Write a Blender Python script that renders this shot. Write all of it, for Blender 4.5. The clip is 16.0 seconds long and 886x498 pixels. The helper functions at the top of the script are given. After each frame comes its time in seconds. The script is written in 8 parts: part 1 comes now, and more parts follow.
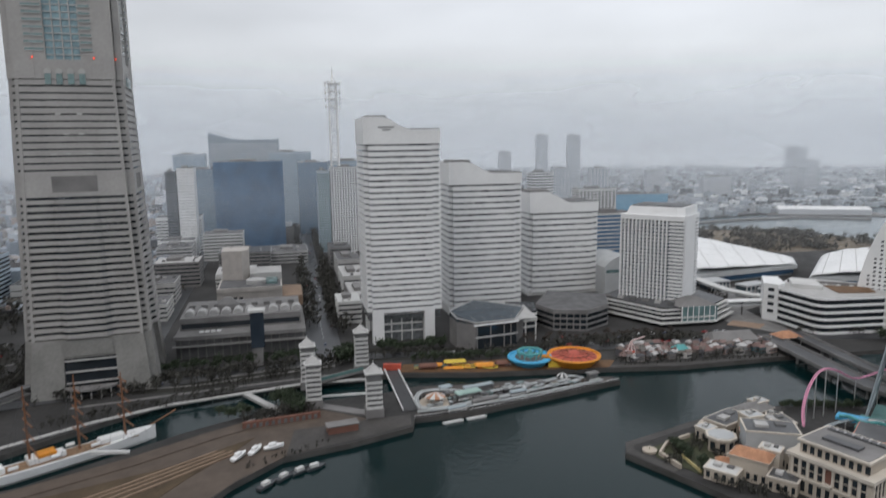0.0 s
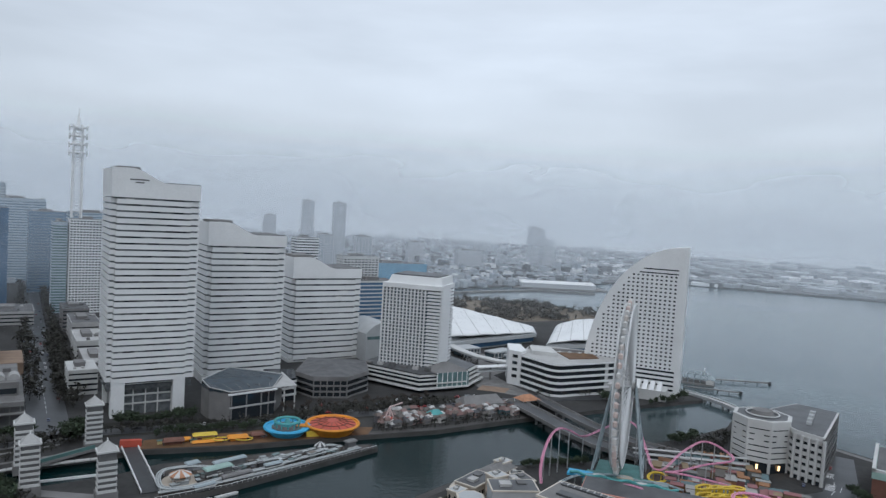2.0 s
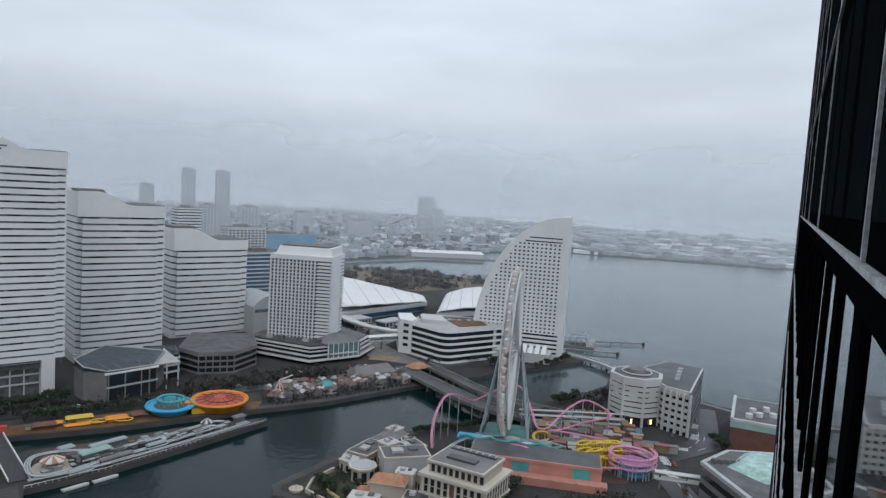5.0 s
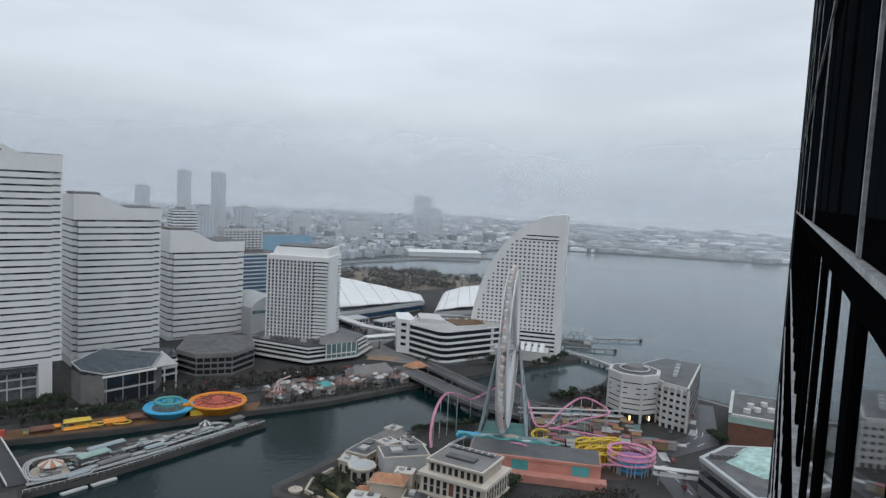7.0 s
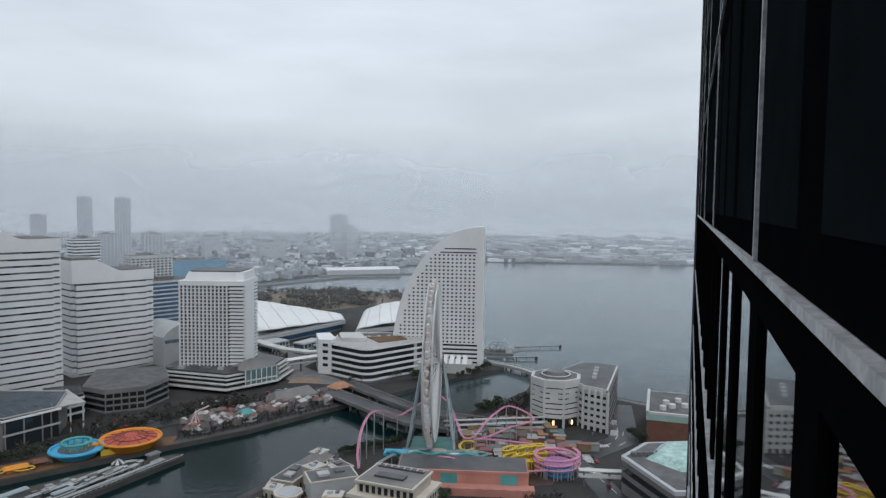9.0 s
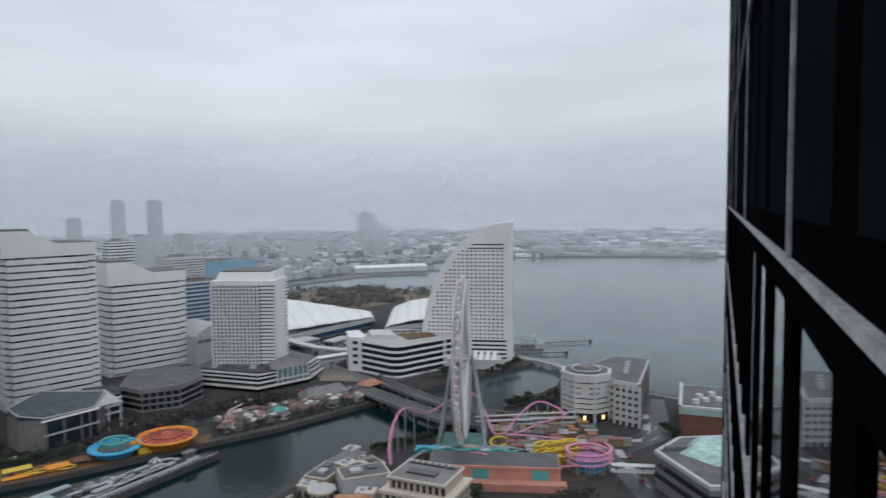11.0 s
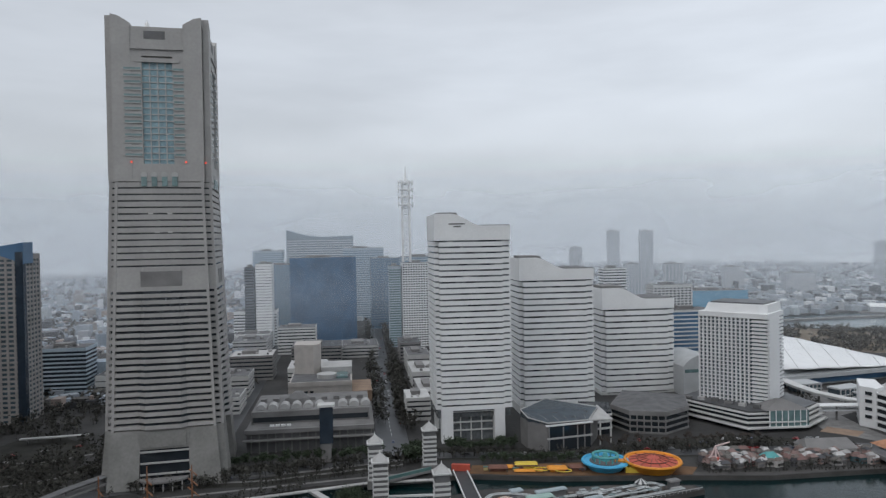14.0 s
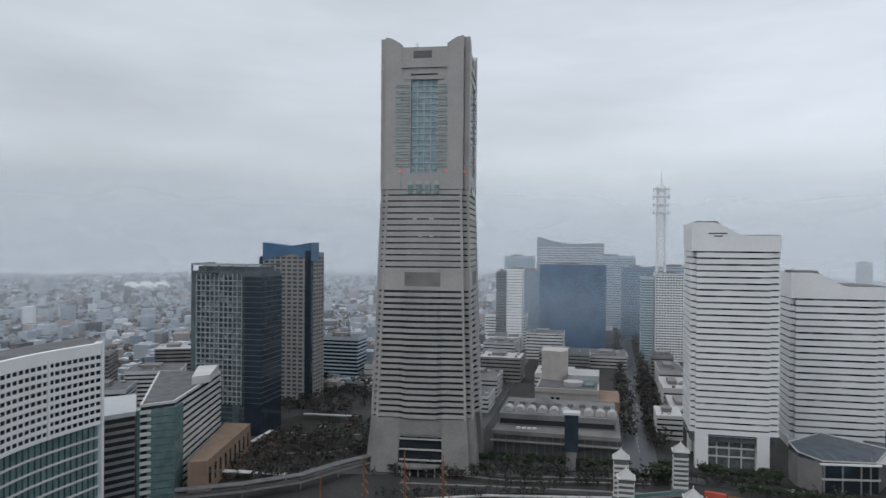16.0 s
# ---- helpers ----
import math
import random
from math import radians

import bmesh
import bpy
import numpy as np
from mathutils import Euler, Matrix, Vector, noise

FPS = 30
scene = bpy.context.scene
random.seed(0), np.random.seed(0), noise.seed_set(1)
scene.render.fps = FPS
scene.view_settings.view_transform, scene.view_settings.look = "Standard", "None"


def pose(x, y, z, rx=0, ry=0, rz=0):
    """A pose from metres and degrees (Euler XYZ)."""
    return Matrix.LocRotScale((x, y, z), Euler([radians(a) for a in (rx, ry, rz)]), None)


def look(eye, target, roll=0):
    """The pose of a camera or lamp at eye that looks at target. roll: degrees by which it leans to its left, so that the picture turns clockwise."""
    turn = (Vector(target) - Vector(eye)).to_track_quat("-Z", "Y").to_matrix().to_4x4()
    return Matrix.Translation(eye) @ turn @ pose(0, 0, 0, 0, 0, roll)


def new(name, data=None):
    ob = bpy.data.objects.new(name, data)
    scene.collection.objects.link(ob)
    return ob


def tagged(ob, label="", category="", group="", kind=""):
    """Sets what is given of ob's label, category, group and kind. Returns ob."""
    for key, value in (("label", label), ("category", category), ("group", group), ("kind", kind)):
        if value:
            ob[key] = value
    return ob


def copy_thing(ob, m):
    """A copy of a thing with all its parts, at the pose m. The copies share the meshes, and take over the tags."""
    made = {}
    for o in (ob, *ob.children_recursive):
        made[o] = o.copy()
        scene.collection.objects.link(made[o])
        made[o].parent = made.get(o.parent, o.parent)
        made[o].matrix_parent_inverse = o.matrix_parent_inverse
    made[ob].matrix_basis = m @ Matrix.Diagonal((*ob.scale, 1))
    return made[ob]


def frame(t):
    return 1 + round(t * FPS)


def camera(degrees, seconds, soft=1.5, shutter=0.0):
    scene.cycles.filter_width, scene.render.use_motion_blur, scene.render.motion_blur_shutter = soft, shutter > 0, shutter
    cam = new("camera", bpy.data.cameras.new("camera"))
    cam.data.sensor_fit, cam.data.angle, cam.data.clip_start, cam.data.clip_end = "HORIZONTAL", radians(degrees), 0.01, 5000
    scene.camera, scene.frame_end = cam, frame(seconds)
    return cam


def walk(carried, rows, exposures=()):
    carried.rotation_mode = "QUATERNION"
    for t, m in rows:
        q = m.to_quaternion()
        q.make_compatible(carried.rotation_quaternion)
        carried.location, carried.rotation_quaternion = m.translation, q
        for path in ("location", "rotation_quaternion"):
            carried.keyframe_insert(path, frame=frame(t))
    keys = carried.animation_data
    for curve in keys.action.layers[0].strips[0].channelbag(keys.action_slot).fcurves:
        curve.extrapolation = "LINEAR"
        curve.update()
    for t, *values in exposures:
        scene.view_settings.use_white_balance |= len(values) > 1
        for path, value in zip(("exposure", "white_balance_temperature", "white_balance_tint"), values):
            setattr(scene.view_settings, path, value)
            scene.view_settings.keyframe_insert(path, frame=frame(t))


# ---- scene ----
from mathutils import geometry

# ---- camera ----
cam = camera(65.3, 16.0, soft=1.34, shutter=0.2)
EYE = (0.0, 0.0, 155.0)
# seconds, yaw, pitch, roll
PATH = [
    (0.0, 3.06, -8.93, 0.75),
    (0.5, -1.67, -1.11, 0.62),
    (1.0, -6.37, -3.50, 0.22),
    (1.5, -11.44, -3.93, -2.30),
    (2.0, -15.99, -3.04, -3.33),
    (2.5, -19.13, -3.65, -3.63),
    (3.0, -22.42, -3.47, -3.45),
    (3.5, -25.68, -4.52, -4.40),
    (4.0, -24.75, -5.17, -3.59),
    (4.2, -24.85, -4.96, -3.67),
    (6.3, -25.48, -5.15, -3.22),
    (6.5, -25.33, -5.39, -3.12),
    (7.0, -25.39, -5.04, -2.92),
    (7.5, -25.34, -5.15, -2.92),
    (8.0, -26.45, -4.62, -3.12),
    (8.5, -28.87, -3.64, -1.85),
    (8.7, -31.21, -3.58, -0.91),
    (10.8, -34.19, -3.50, -0.37),
    (11.0, -30.12, -3.86, 0.51),
    (11.5, -16.98, -4.43, 2.73),
    (12.0, -10.87, -5.00, 2.90),
    (12.5, -4.48, -6.61, 2.10),
    (13.0, 1.00, -7.00, 1.24),
    (13.5, 7.10, -3.11, 2.25),
    (14.0, 8.85, -0.95, 0.98),
    (14.5, 13.77, -0.87, -0.38),
    (15.0, 18.68, 0.01, 0.02),
    (15.5, 23.77, 0.01, 0.54),
    (16.0, 29.38, -0.28, -0.44)]
# the carried camera sinks a hand's width while it looks along the near wing
SWAY = [(0.0, -0.09), (4.2, -0.09), (6.3, -0.08), (7.5, -0.075), (8.5, -0.052), (8.7, -0.048), (10.8, -0.004), (11.0, 0.0), (16.0, 0.0)]
walk(cam, [(t, pose(EYE[0], EYE[1], EYE[2] + float(np.interp(t, *zip(*SWAY))), 90 + p, r, w)) for t, w, p, r in PATH], exposures=[
    (0.0, 0.12, 6850, 14), (0.6, 0.08, 6550, 12), (1.0, 0.04, 6450, 12), (1.6, 0.01, 6300, 11), (3.0, 0.0, 6150, 11), (4.0, 0.0, 6200, 11), (6.5, 0.02, 6450, 11), (8.5, 0.0, 6450, 11), (11.0, -0.03, 6550, 12),
    (12.0, -0.1, 6400, 12), (13.0, -0.05, 6550, 13), (14.5, 0.01, 6600, 12), (16.0, 0.07, 6530, 12)])

# ---- world and light: a wet overcast day ----
world = bpy.data.worlds.new("overcast_sky")
scene.world = world
world.use_nodes = True
wn, wl = world.node_tree.nodes, world.node_tree.links
wn.clear()
w_out = wn.new("ShaderNodeOutputWorld")
w_bg = wn.new("ShaderNodeBackground")
w_sky = wn.new("ShaderNodeTexSky")
w_sky.sky_type = "NISHITA"
w_sky.sun_disc = False
w_sky.sun_elevation, w_sky.sun_rotation = radians(40), radians(200)
w_co = wn.new("ShaderNodeTexCoord")
w_sep = wn.new("ShaderNodeSeparateXYZ")
wl.new(w_co.outputs["Generated"], w_sep.inputs[0])
# cloud deck: grey at the horizon, brighter overhead
w_ramp = wn.new("ShaderNodeValToRGB")
els = w_ramp.color_ramp.elements
els[0].position, els[0].color = 0.0, (0.42, 0.482, 0.545, 1)
els[1].position, els[1].color = 1.0, (0.86, 0.93, 1.0, 1)
for pos, col in ((0.03, (0.485, 0.545, 0.605)), (0.11, (0.585, 0.635, 0.68)), (0.24, (0.605, 0.66, 0.715)), (0.45, (0.66, 0.72, 0.78))):
    e = els.new(pos)
    e.color = (*col, 1)
wl.new(w_sep.outputs["Z"], w_ramp.inputs["Fac"])
w_map = wn.new("ShaderNodeMapping")
w_map.inputs["Scale"].default_value = (1.3, 1.3, 6.0)
wl.new(w_co.outputs["Generated"], w_map.inputs[0])
w_noise = wn.new("ShaderNodeTexNoise")
w_noise.inputs["Scale"].default_value = 1.7
w_noise.inputs["Detail"].default_value = 5
w_noise.inputs["Roughness"].default_value = 0.5
wl.new(w_map.outputs[0], w_noise.inputs["Vector"])
w_mr = wn.new("ShaderNodeMapRange")
for k, v in (("From Min", 0.3), ("From Max", 0.7), ("To Min", 0.86), ("To Max", 1.13)):
    w_mr.inputs[k].default_value = v
wl.new(w_noise.outputs["Fac"], w_mr.inputs["Value"])
w_side = wn.new("ShaderNodeMapRange")
for k, v in (("From Min", -0.9), ("From Max", 0.5), ("To Min", 0.82), ("To Max", 1.12)):
    w_side.inputs[k].default_value = v
wl.new(w_sep.outputs["X"], w_side.inputs["Value"])
w_both = wn.new("ShaderNodeMath")
w_both.operation = "MULTIPLY"
wl.new(w_mr.outputs[0], w_both.inputs[0])
wl.new(w_side.outputs[0], w_both.inputs[1])
w_mul = wn.new("ShaderNodeVectorMath")
w_mul.operation = "SCALE"
wl.new(w_ramp.outputs["Color"], w_mul.inputs[0])
wl.new(w_both.outputs[0], w_mul.inputs["Scale"])
w_add = wn.new("ShaderNodeMix")
w_add.data_type, w_add.blend_type = "RGBA", "ADD"
w_add.inputs["Factor"].default_value = 0.012
wl.new(w_mul.outputs[0], w_add.inputs["A"])
wl.new(w_sky.outputs[0], w_add.inputs["B"])
wl.new(w_add.outputs["Result"], w_bg.inputs["Color"])
w_bg.inputs["Strength"].default_value = 1.0
wl.new(w_bg.outputs[0], w_out.inputs[0])

# distance in metres and thickness of the mist banks
MISTS = [(820, 0.18), (1125, 0.15), (1560, 0.17), (2050, 0.27), (2750, 0.45)]

sun = new("sun", bpy.data.lights.new("sun", "SUN"))
sun.data.energy, sun.data.angle, sun.data.color = 0.55, radians(40), (1.0, 0.98, 0.95)
sun.matrix_world = look((-200, -420, 600), (0, 0, 0))


# ---- materials ----
def mat(name, col, rough=0.8, metal=0.0, var=0.15, scale=0.15, fine=3.0, bump=0.0, spread=0.0, island=0.0, spec=0.4, stretch=(1, 1, 1)):
    """A procedural surface: base colour, coarse stains and fine grain, optional spread between objects or islands."""
    m = bpy.data.materials.new(name)
    m.use_nodes = True
    n, l = m.node_tree.nodes, m.node_tree.links
    b = n["Principled BSDF"]
    b.inputs["Roughness"].default_value = rough
    b.inputs["Metallic"].default_value = metal
    b.inputs["Specular IOR Level"].default_value = spec
    geo = n.new("ShaderNodeNewGeometry")
    mp = n.new("ShaderNodeMapping")
    mp.inputs["Scale"].default_value = stretch
    l.new(geo.outputs["Position"], mp.inputs[0])
    fac = None
    for sc, amount in ((scale, var), (fine, var * 0.6)):
        t = n.new("ShaderNodeTexNoise")
        t.inputs["Scale"].default_value, t.inputs["Detail"].default_value = sc, 4
        l.new(mp.outputs[0], t.inputs["Vector"])
        r = n.new("ShaderNodeMapRange")
        for k, v in (("From Min", 0.3), ("From Max", 0.7), ("To Min", 1 - amount), ("To Max", 1 + amount)):
            r.inputs[k].default_value = v
        l.new(t.outputs["Fac"], r.inputs["Value"])
        if fac is None:
            fac = r.outputs[0]
        else:
            q = n.new("ShaderNodeMath")
            q.operation = "MULTIPLY"
            l.new(fac, q.inputs[0])
            l.new(r.outputs[0], q.inputs[1])
            fac = q.outputs[0]
        last = t
    for amount, src in ((spread, "object"), (island, "island")):
        if amount:
            o = n.new("ShaderNodeObjectInfo") if src == "object" else geo
            r = n.new("ShaderNodeMapRange")
            r.inputs["To Min"].default_value, r.inputs["To Max"].default_value = 1 - amount, 1 + amount
            l.new(o.outputs["Random" if src == "object" else "Random Per Island"], r.inputs["Value"])
            q = n.new("ShaderNodeMath")
            q.operation = "MULTIPLY"
            l.new(fac, q.inputs[0])
            l.new(r.outputs[0], q.inputs[1])
            fac = q.outputs[0]
    v = n.new("ShaderNodeVectorMath")
    v.operation = "SCALE"
    v.inputs[0].default_value = col
    l.new(fac, v.inputs["Scale"])
    l.new(v.outputs[0], b.inputs["Base Color"])
    if bump:
        bp = n.new("ShaderNodeBump")
        bp.inputs["Strength"].default_value = bump
        bp.inputs["Distance"].default_value = 0.3
        l.new(last.outputs["Fac"], bp.inputs["Height"])
        l.new(bp.outputs[0], b.inputs["Normal"])
    return m


def palette(name, cols, rough=0.8, island=True):
    """A surface whose colour differs from island to island (or object to object)."""
    m = mat(name, (0.5, 0.5, 0.5), rough, var=0.1)
    n, l = m.node_tree.nodes, m.node_tree.links
    b = n["Principled BSDF"]
    ramp = n.new("ShaderNodeValToRGB")
    ramp.color_ramp.interpolation = "CONSTANT"
    e = ramp.color_ramp.elements
    e[0].color = (*cols[0], 1)
    e[1].position, e[1].color = 1 / len(cols), (*cols[1 % len(cols)], 1)
    for i, c in enumerate(cols[2:], 2):
        x = e.new(i / len(cols))
        x.color = (*c, 1)
    src = n.new("ShaderNodeNewGeometry").outputs["Random Per Island"] if island else n.new("ShaderNodeObjectInfo").outputs["Random"]
    l.new(src, ramp.inputs["Fac"])
    t = n.new("ShaderNodeTexNoise")
    t.inputs["Scale"].default_value = 0.4
    t.inputs["Detail"].default_value = 5
    g = n.new("ShaderNodeNewGeometry")
    l.new(g.outputs["Position"], t.inputs["Vector"])
    r = n.new("ShaderNodeMapRange")
    r.inputs["To Min"].default_value, r.inputs["To Max"].default_value = 0.75, 1.25
    l.new(t.outputs["Fac"], r.inputs["Value"])
    v = n.new("ShaderNodeVectorMath")
    v.operation = "SCALE"
    l.new(ramp.outputs["Color"], v.inputs[0])
    l.new(r.outputs[0], v.inputs["Scale"])
    l.new(v.outputs[0], b.inputs["Base Color"])
    return m


WHITE = mat("white_cladding", (0.72, 0.725, 0.72), 0.6, var=0.05, scale=0.05, fine=0.8)
WHITE2 = mat("off_white_concrete", (0.53, 0.53, 0.515), 0.75, var=0.1, scale=0.06)
CREAM = mat("cream_render", (0.43, 0.375, 0.31), 0.8, var=0.1, scale=0.1)
STONE = mat("grey_granite", (0.335, 0.325, 0.312), 0.6, var=0.1, scale=0.05, fine=0.6)
STONEB = mat("wet_dark_granite", (0.225, 0.22, 0.208), 0.55, var=0.16, scale=0.06, fine=0.6)
STONE2 = mat("pale_grey_stone", (0.40, 0.395, 0.385), 0.7, var=0.1)
CONC = mat("weathered_concrete", (0.185, 0.18, 0.176), 0.85, var=0.2, scale=0.08)
DARKC = mat("dark_concrete", (0.12, 0.12, 0.12), 0.7, var=0.2)
GLASS = mat("dark_window_glass", (0.02, 0.025, 0.03), 0.08, var=0.2, scale=0.08, spec=0.6)
GLASSG = mat("green_window_glass", (0.13, 0.205, 0.205), 0.12, var=0.25, scale=0.2, spec=0.7)
GLASSB = mat("blue_window_glass", (0.05, 0.125, 0.225), 0.4, var=0.2, scale=0.05, spec=0.6)
ROOF = mat("grey_roofing", (0.115, 0.115, 0.117), 0.8, var=0.25, scale=0.15)
ROOFD = mat("dark_wet_roofing", (0.07, 0.072, 0.075), 0.45, var=0.3, scale=0.1)
ASPH = mat("wet_asphalt", (0.048, 0.05, 0.053), 0.4, var=0.3, scale=0.06, fine=0.7)
PAVE = mat("wet_paving", (0.055, 0.051, 0.048), 0.65, var=0.3, scale=0.07, fine=0.6)
GROUNDM = mat("city_ground", (0.034, 0.033, 0.032), 0.85, var=0.35, scale=0.03, fine=0.3)
LAWN = mat("dry_winter_lawn", (0.075, 0.053, 0.032), 0.95, var=0.3, scale=0.08, fine=1.0)
QUAY = mat("quay_stone", (0.07, 0.066, 0.062), 0.7, var=0.3, scale=0.1)
BARK = mat("bark", (0.05, 0.04, 0.03), 0.9, var=0.3)
LEAF = mat("evergreen_leaves", (0.035, 0.05, 0.028), 0.8, var=0.3, island=0.5)
TWIG = mat("bare_winter_twigs", (0.07, 0.058, 0.05), 0.9, var=0.3, island=0.4)
STEEL = mat("galvanised_steel", (0.5, 0.5, 0.5), 0.45, 0.5, var=0.1)
WSTEEL = mat("white_painted_steel", (0.75, 0.75, 0.74), 0.45, var=0.06)
DSTEEL = mat("dark_painted_steel", (0.06, 0.065, 0.07), 0.5, var=0.15)
BLACKP = mat("black_facade_panel", (0.004, 0.004, 0.0045), 0.8, var=0.2, scale=0.4, spec=0.0)
PALEB = mat("pale_facade_edge", (0.42, 0.42, 0.42), 0.45, var=0.4, scale=4, fine=24)
BRICK = mat("brown_brick", (0.16, 0.075, 0.055), 0.85, var=0.15, scale=0.2)
TAN = mat("tan_brick", (0.25, 0.175, 0.125), 0.85, var=0.15)
PINK = mat("salmon_render", (0.47, 0.215, 0.17), 0.8, var=0.15, scale=0.1)
PINKS = mat("pink_painted_steel", (0.72, 0.32, 0.46), 0.5, var=0.08)
YELLOW = mat("yellow_painted_steel", (0.65, 0.47, 0.06), 0.5, var=0.1)
ORANGE = mat("orange_paint", (0.70, 0.27, 0.03), 0.55, var=0.12)
RED = mat("red_paint", (0.45, 0.08, 0.05), 0.55, var=0.15)
BLUE = mat("sky_blue_paint", (0.06, 0.38, 0.62), 0.5, var=0.12)
TEAL = mat("teal_paint", (0.08, 0.32, 0.32), 0.55, var=0.15)
TERRA = mat("terracotta_tiles", (0.40, 0.20, 0.115), 0.8, var=0.2, scale=0.3, fine=2)
# the narrow blue-grey entries of both city palettes carry distance haze in their colour
CITY = palette("city_walls", [(0.06, 0.06, 0.065), (0.09, 0.09, 0.095), (0.62, 0.63, 0.65), (0.10, 0.095, 0.09), (0.15, 0.155, 0.165), (0.19, 0.185, 0.18), (0.27, 0.245, 0.23), (0.33, 0.27, 0.24), (0.38, 0.41, 0.45), (0.34, 0.38, 0.43), (0.32, 0.35, 0.38), (0.44, 0.48, 0.52), (0.28, 0.33, 0.37), (0.37, 0.38, 0.40), (0.25, 0.29, 0.33), (0.33, 0.37, 0.41), (0.30, 0.33, 0.36), (0.40, 0.43, 0.45)])
CITYN = palette("haze_paled_city", [(0.13, 0.135, 0.14), (0.68, 0.69, 0.70), (0.19, 0.20, 0.21), (0.10, 0.105, 0.11), (0.385, 0.418, 0.437), (0.360, 0.394, 0.422), (0.335, 0.369, 0.390), (0.418, 0.451, 0.469), (0.326, 0.361, 0.390), (0.376, 0.394, 0.406), (0.301, 0.336, 0.366), (0.368, 0.394, 0.422)])
CARP = palette("car_paint", [(0.7, 0.7, 0.7), (0.03, 0.03, 0.035), (0.3, 0.31, 0.32), (0.65, 0.65, 0.66), (0.1, 0.12, 0.2), (0.3, 0.04, 0.04)], 0.3, island=False)
DGREY = mat("dark_grey_mullion", (0.10, 0.11, 0.12), 0.4, var=0.15)
PALEL = mat("pale_floor_line", (0.29, 0.315, 0.335), 0.5, var=0.15)
TANG = mat("grey_brown_cladding", (0.27, 0.255, 0.245), 0.7, var=0.12)
# far ground is paler than the near ground, with haze put into its colour
FARG = mat("haze_pale_ground", (0.13, 0.135, 0.14), 0.9, var=0.3, scale=0.02, fine=0.15)
PAVEW = mat("brown_wet_paving", (0.085, 0.064, 0.05), 0.7, var=0.2)
DECKO = mat("orange_brown_deck", (0.13, 0.068, 0.03), 0.7, var=0.3, scale=0.12)
DECKB = mat("brown_grey_deck", (0.06, 0.051, 0.046), 0.7, var=0.3, scale=0.12)
GLASST = mat("teal_grey_window_glass", (0.06, 0.085, 0.10), 0.15, var=0.3, scale=0.15, spec=0.6)
GLASSD = mat("slate_blue_glass", (0.025, 0.036, 0.05), 0.15, var=0.2, spec=0.5)
FLUME = mat("pale_grey_track_steel", (0.38, 0.40, 0.40), 0.5, var=0.1)
PINKW = mat("pale_pink_paint", (0.65, 0.5, 0.48), 0.6, var=0.1)
TEALD = mat("dark_green_steel", (0.08, 0.16, 0.15), 0.6, var=0.15)
SLATE = mat("grey_slate_roof", (0.17, 0.165, 0.16), 0.7, var=0.2, scale=0.3)
HEDGE = mat("clipped_hedge", (0.05, 0.055, 0.03), 0.9, var=0.35, scale=0.3)
YELLOWP = mat("pale_yellow_wall", (0.5, 0.42, 0.2), 0.8, var=0.15)
BLUED = mat("deep_blue_paint", (0.10, 0.26, 0.48), 0.55, var=0.15)
PURP = mat("purple_roof", (0.30, 0.14, 0.30), 0.6, var=0.15)
GREENP = mat("pale_green_copper", (0.30, 0.42, 0.38), 0.7, var=0.12)
GREENG = mat("pale_green_glass_roof", (0.34, 0.50, 0.46), 0.35, var=0.3, scale=0.2, fine=0.6)
YARD = mat("reddish_wet_yard", (0.065, 0.044, 0.037), 0.65, var=0.35, scale=0.1)
SOIL = mat("dark_planting_soil", (0.022, 0.021, 0.017), 0.95, var=0.3)
PATH = mat("pale_wet_path", (0.16, 0.155, 0.15), 0.6, var=0.25, scale=0.2)
WOODM = mat("winter_woodland", (0.085, 0.08, 0.07), 0.9, var=0.25, island=0.5)
BOOTH = palette("booth_paint", [(0.30, 0.30, 0.29), (0.28, 0.14, 0.07), (0.19, 0.19, 0.18), (0.25, 0.11, 0.11), (0.33, 0.32, 0.30), (0.11, 0.17, 0.18), (0.23, 0.17, 0.10)], 0.7, island=False)
SHEDS = palette("shed_walls", [(0.78, 0.79, 0.80), (0.20, 0.21, 0.22), (0.15, 0.16, 0.165), (0.399, 0.425, 0.437), (0.355, 0.383, 0.396), (0.425, 0.451, 0.470), (0.329, 0.348, 0.371), (0.364, 0.383, 0.388)])
GROVEM = mat("dark_winter_trees", (0.042, 0.041, 0.035), 0.9, var=0.3, island=0.6)
TEALG = mat("dark_teal_facade", (0.085, 0.11, 0.118), 0.35, var=0.25, scale=0.1)
TEALF = mat("grey_teal_ledge", (0.30, 0.34, 0.345), 0.6, var=0.3, scale=0.3)
# far walls and glass are paled, with some distance haze in their colour
FARV = mat("haze_faint_cladding", (0.42, 0.44, 0.46), 0.8, var=0.05)
FARW = mat("haze_pale_cladding", (0.48, 0.50, 0.52), 0.8, var=0.06)
FARGL = mat("haze_blue_glass", (0.20, 0.25, 0.29), 0.4, var=0.08)
GLASSW = mat("grey_strip_glass", (0.125, 0.135, 0.14), 0.2, var=0.35, scale=0.3, spec=0.5)
WHEELW = mat("wheel_white_steel", (0.56, 0.565, 0.56), 0.5, var=0.08)
BAYG = mat("pale_teal_bay_glass", (0.19, 0.30, 0.335), 0.3, var=0.25, scale=0.2, fine=0.8, spec=0.5)

WATER = bpy.data.materials.new("harbour_water")
WATER.use_nodes = True
n_, l_ = WATER.node_tree.nodes, WATER.node_tree.links
b_ = n_["Principled BSDF"]
b_.inputs["Roughness"].default_value = 0.13
b_.inputs["IOR"].default_value = 1.3
b_.inputs["Specular Tint"].default_value = (0.9, 0.98, 1.0, 1)
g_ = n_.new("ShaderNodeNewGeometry")
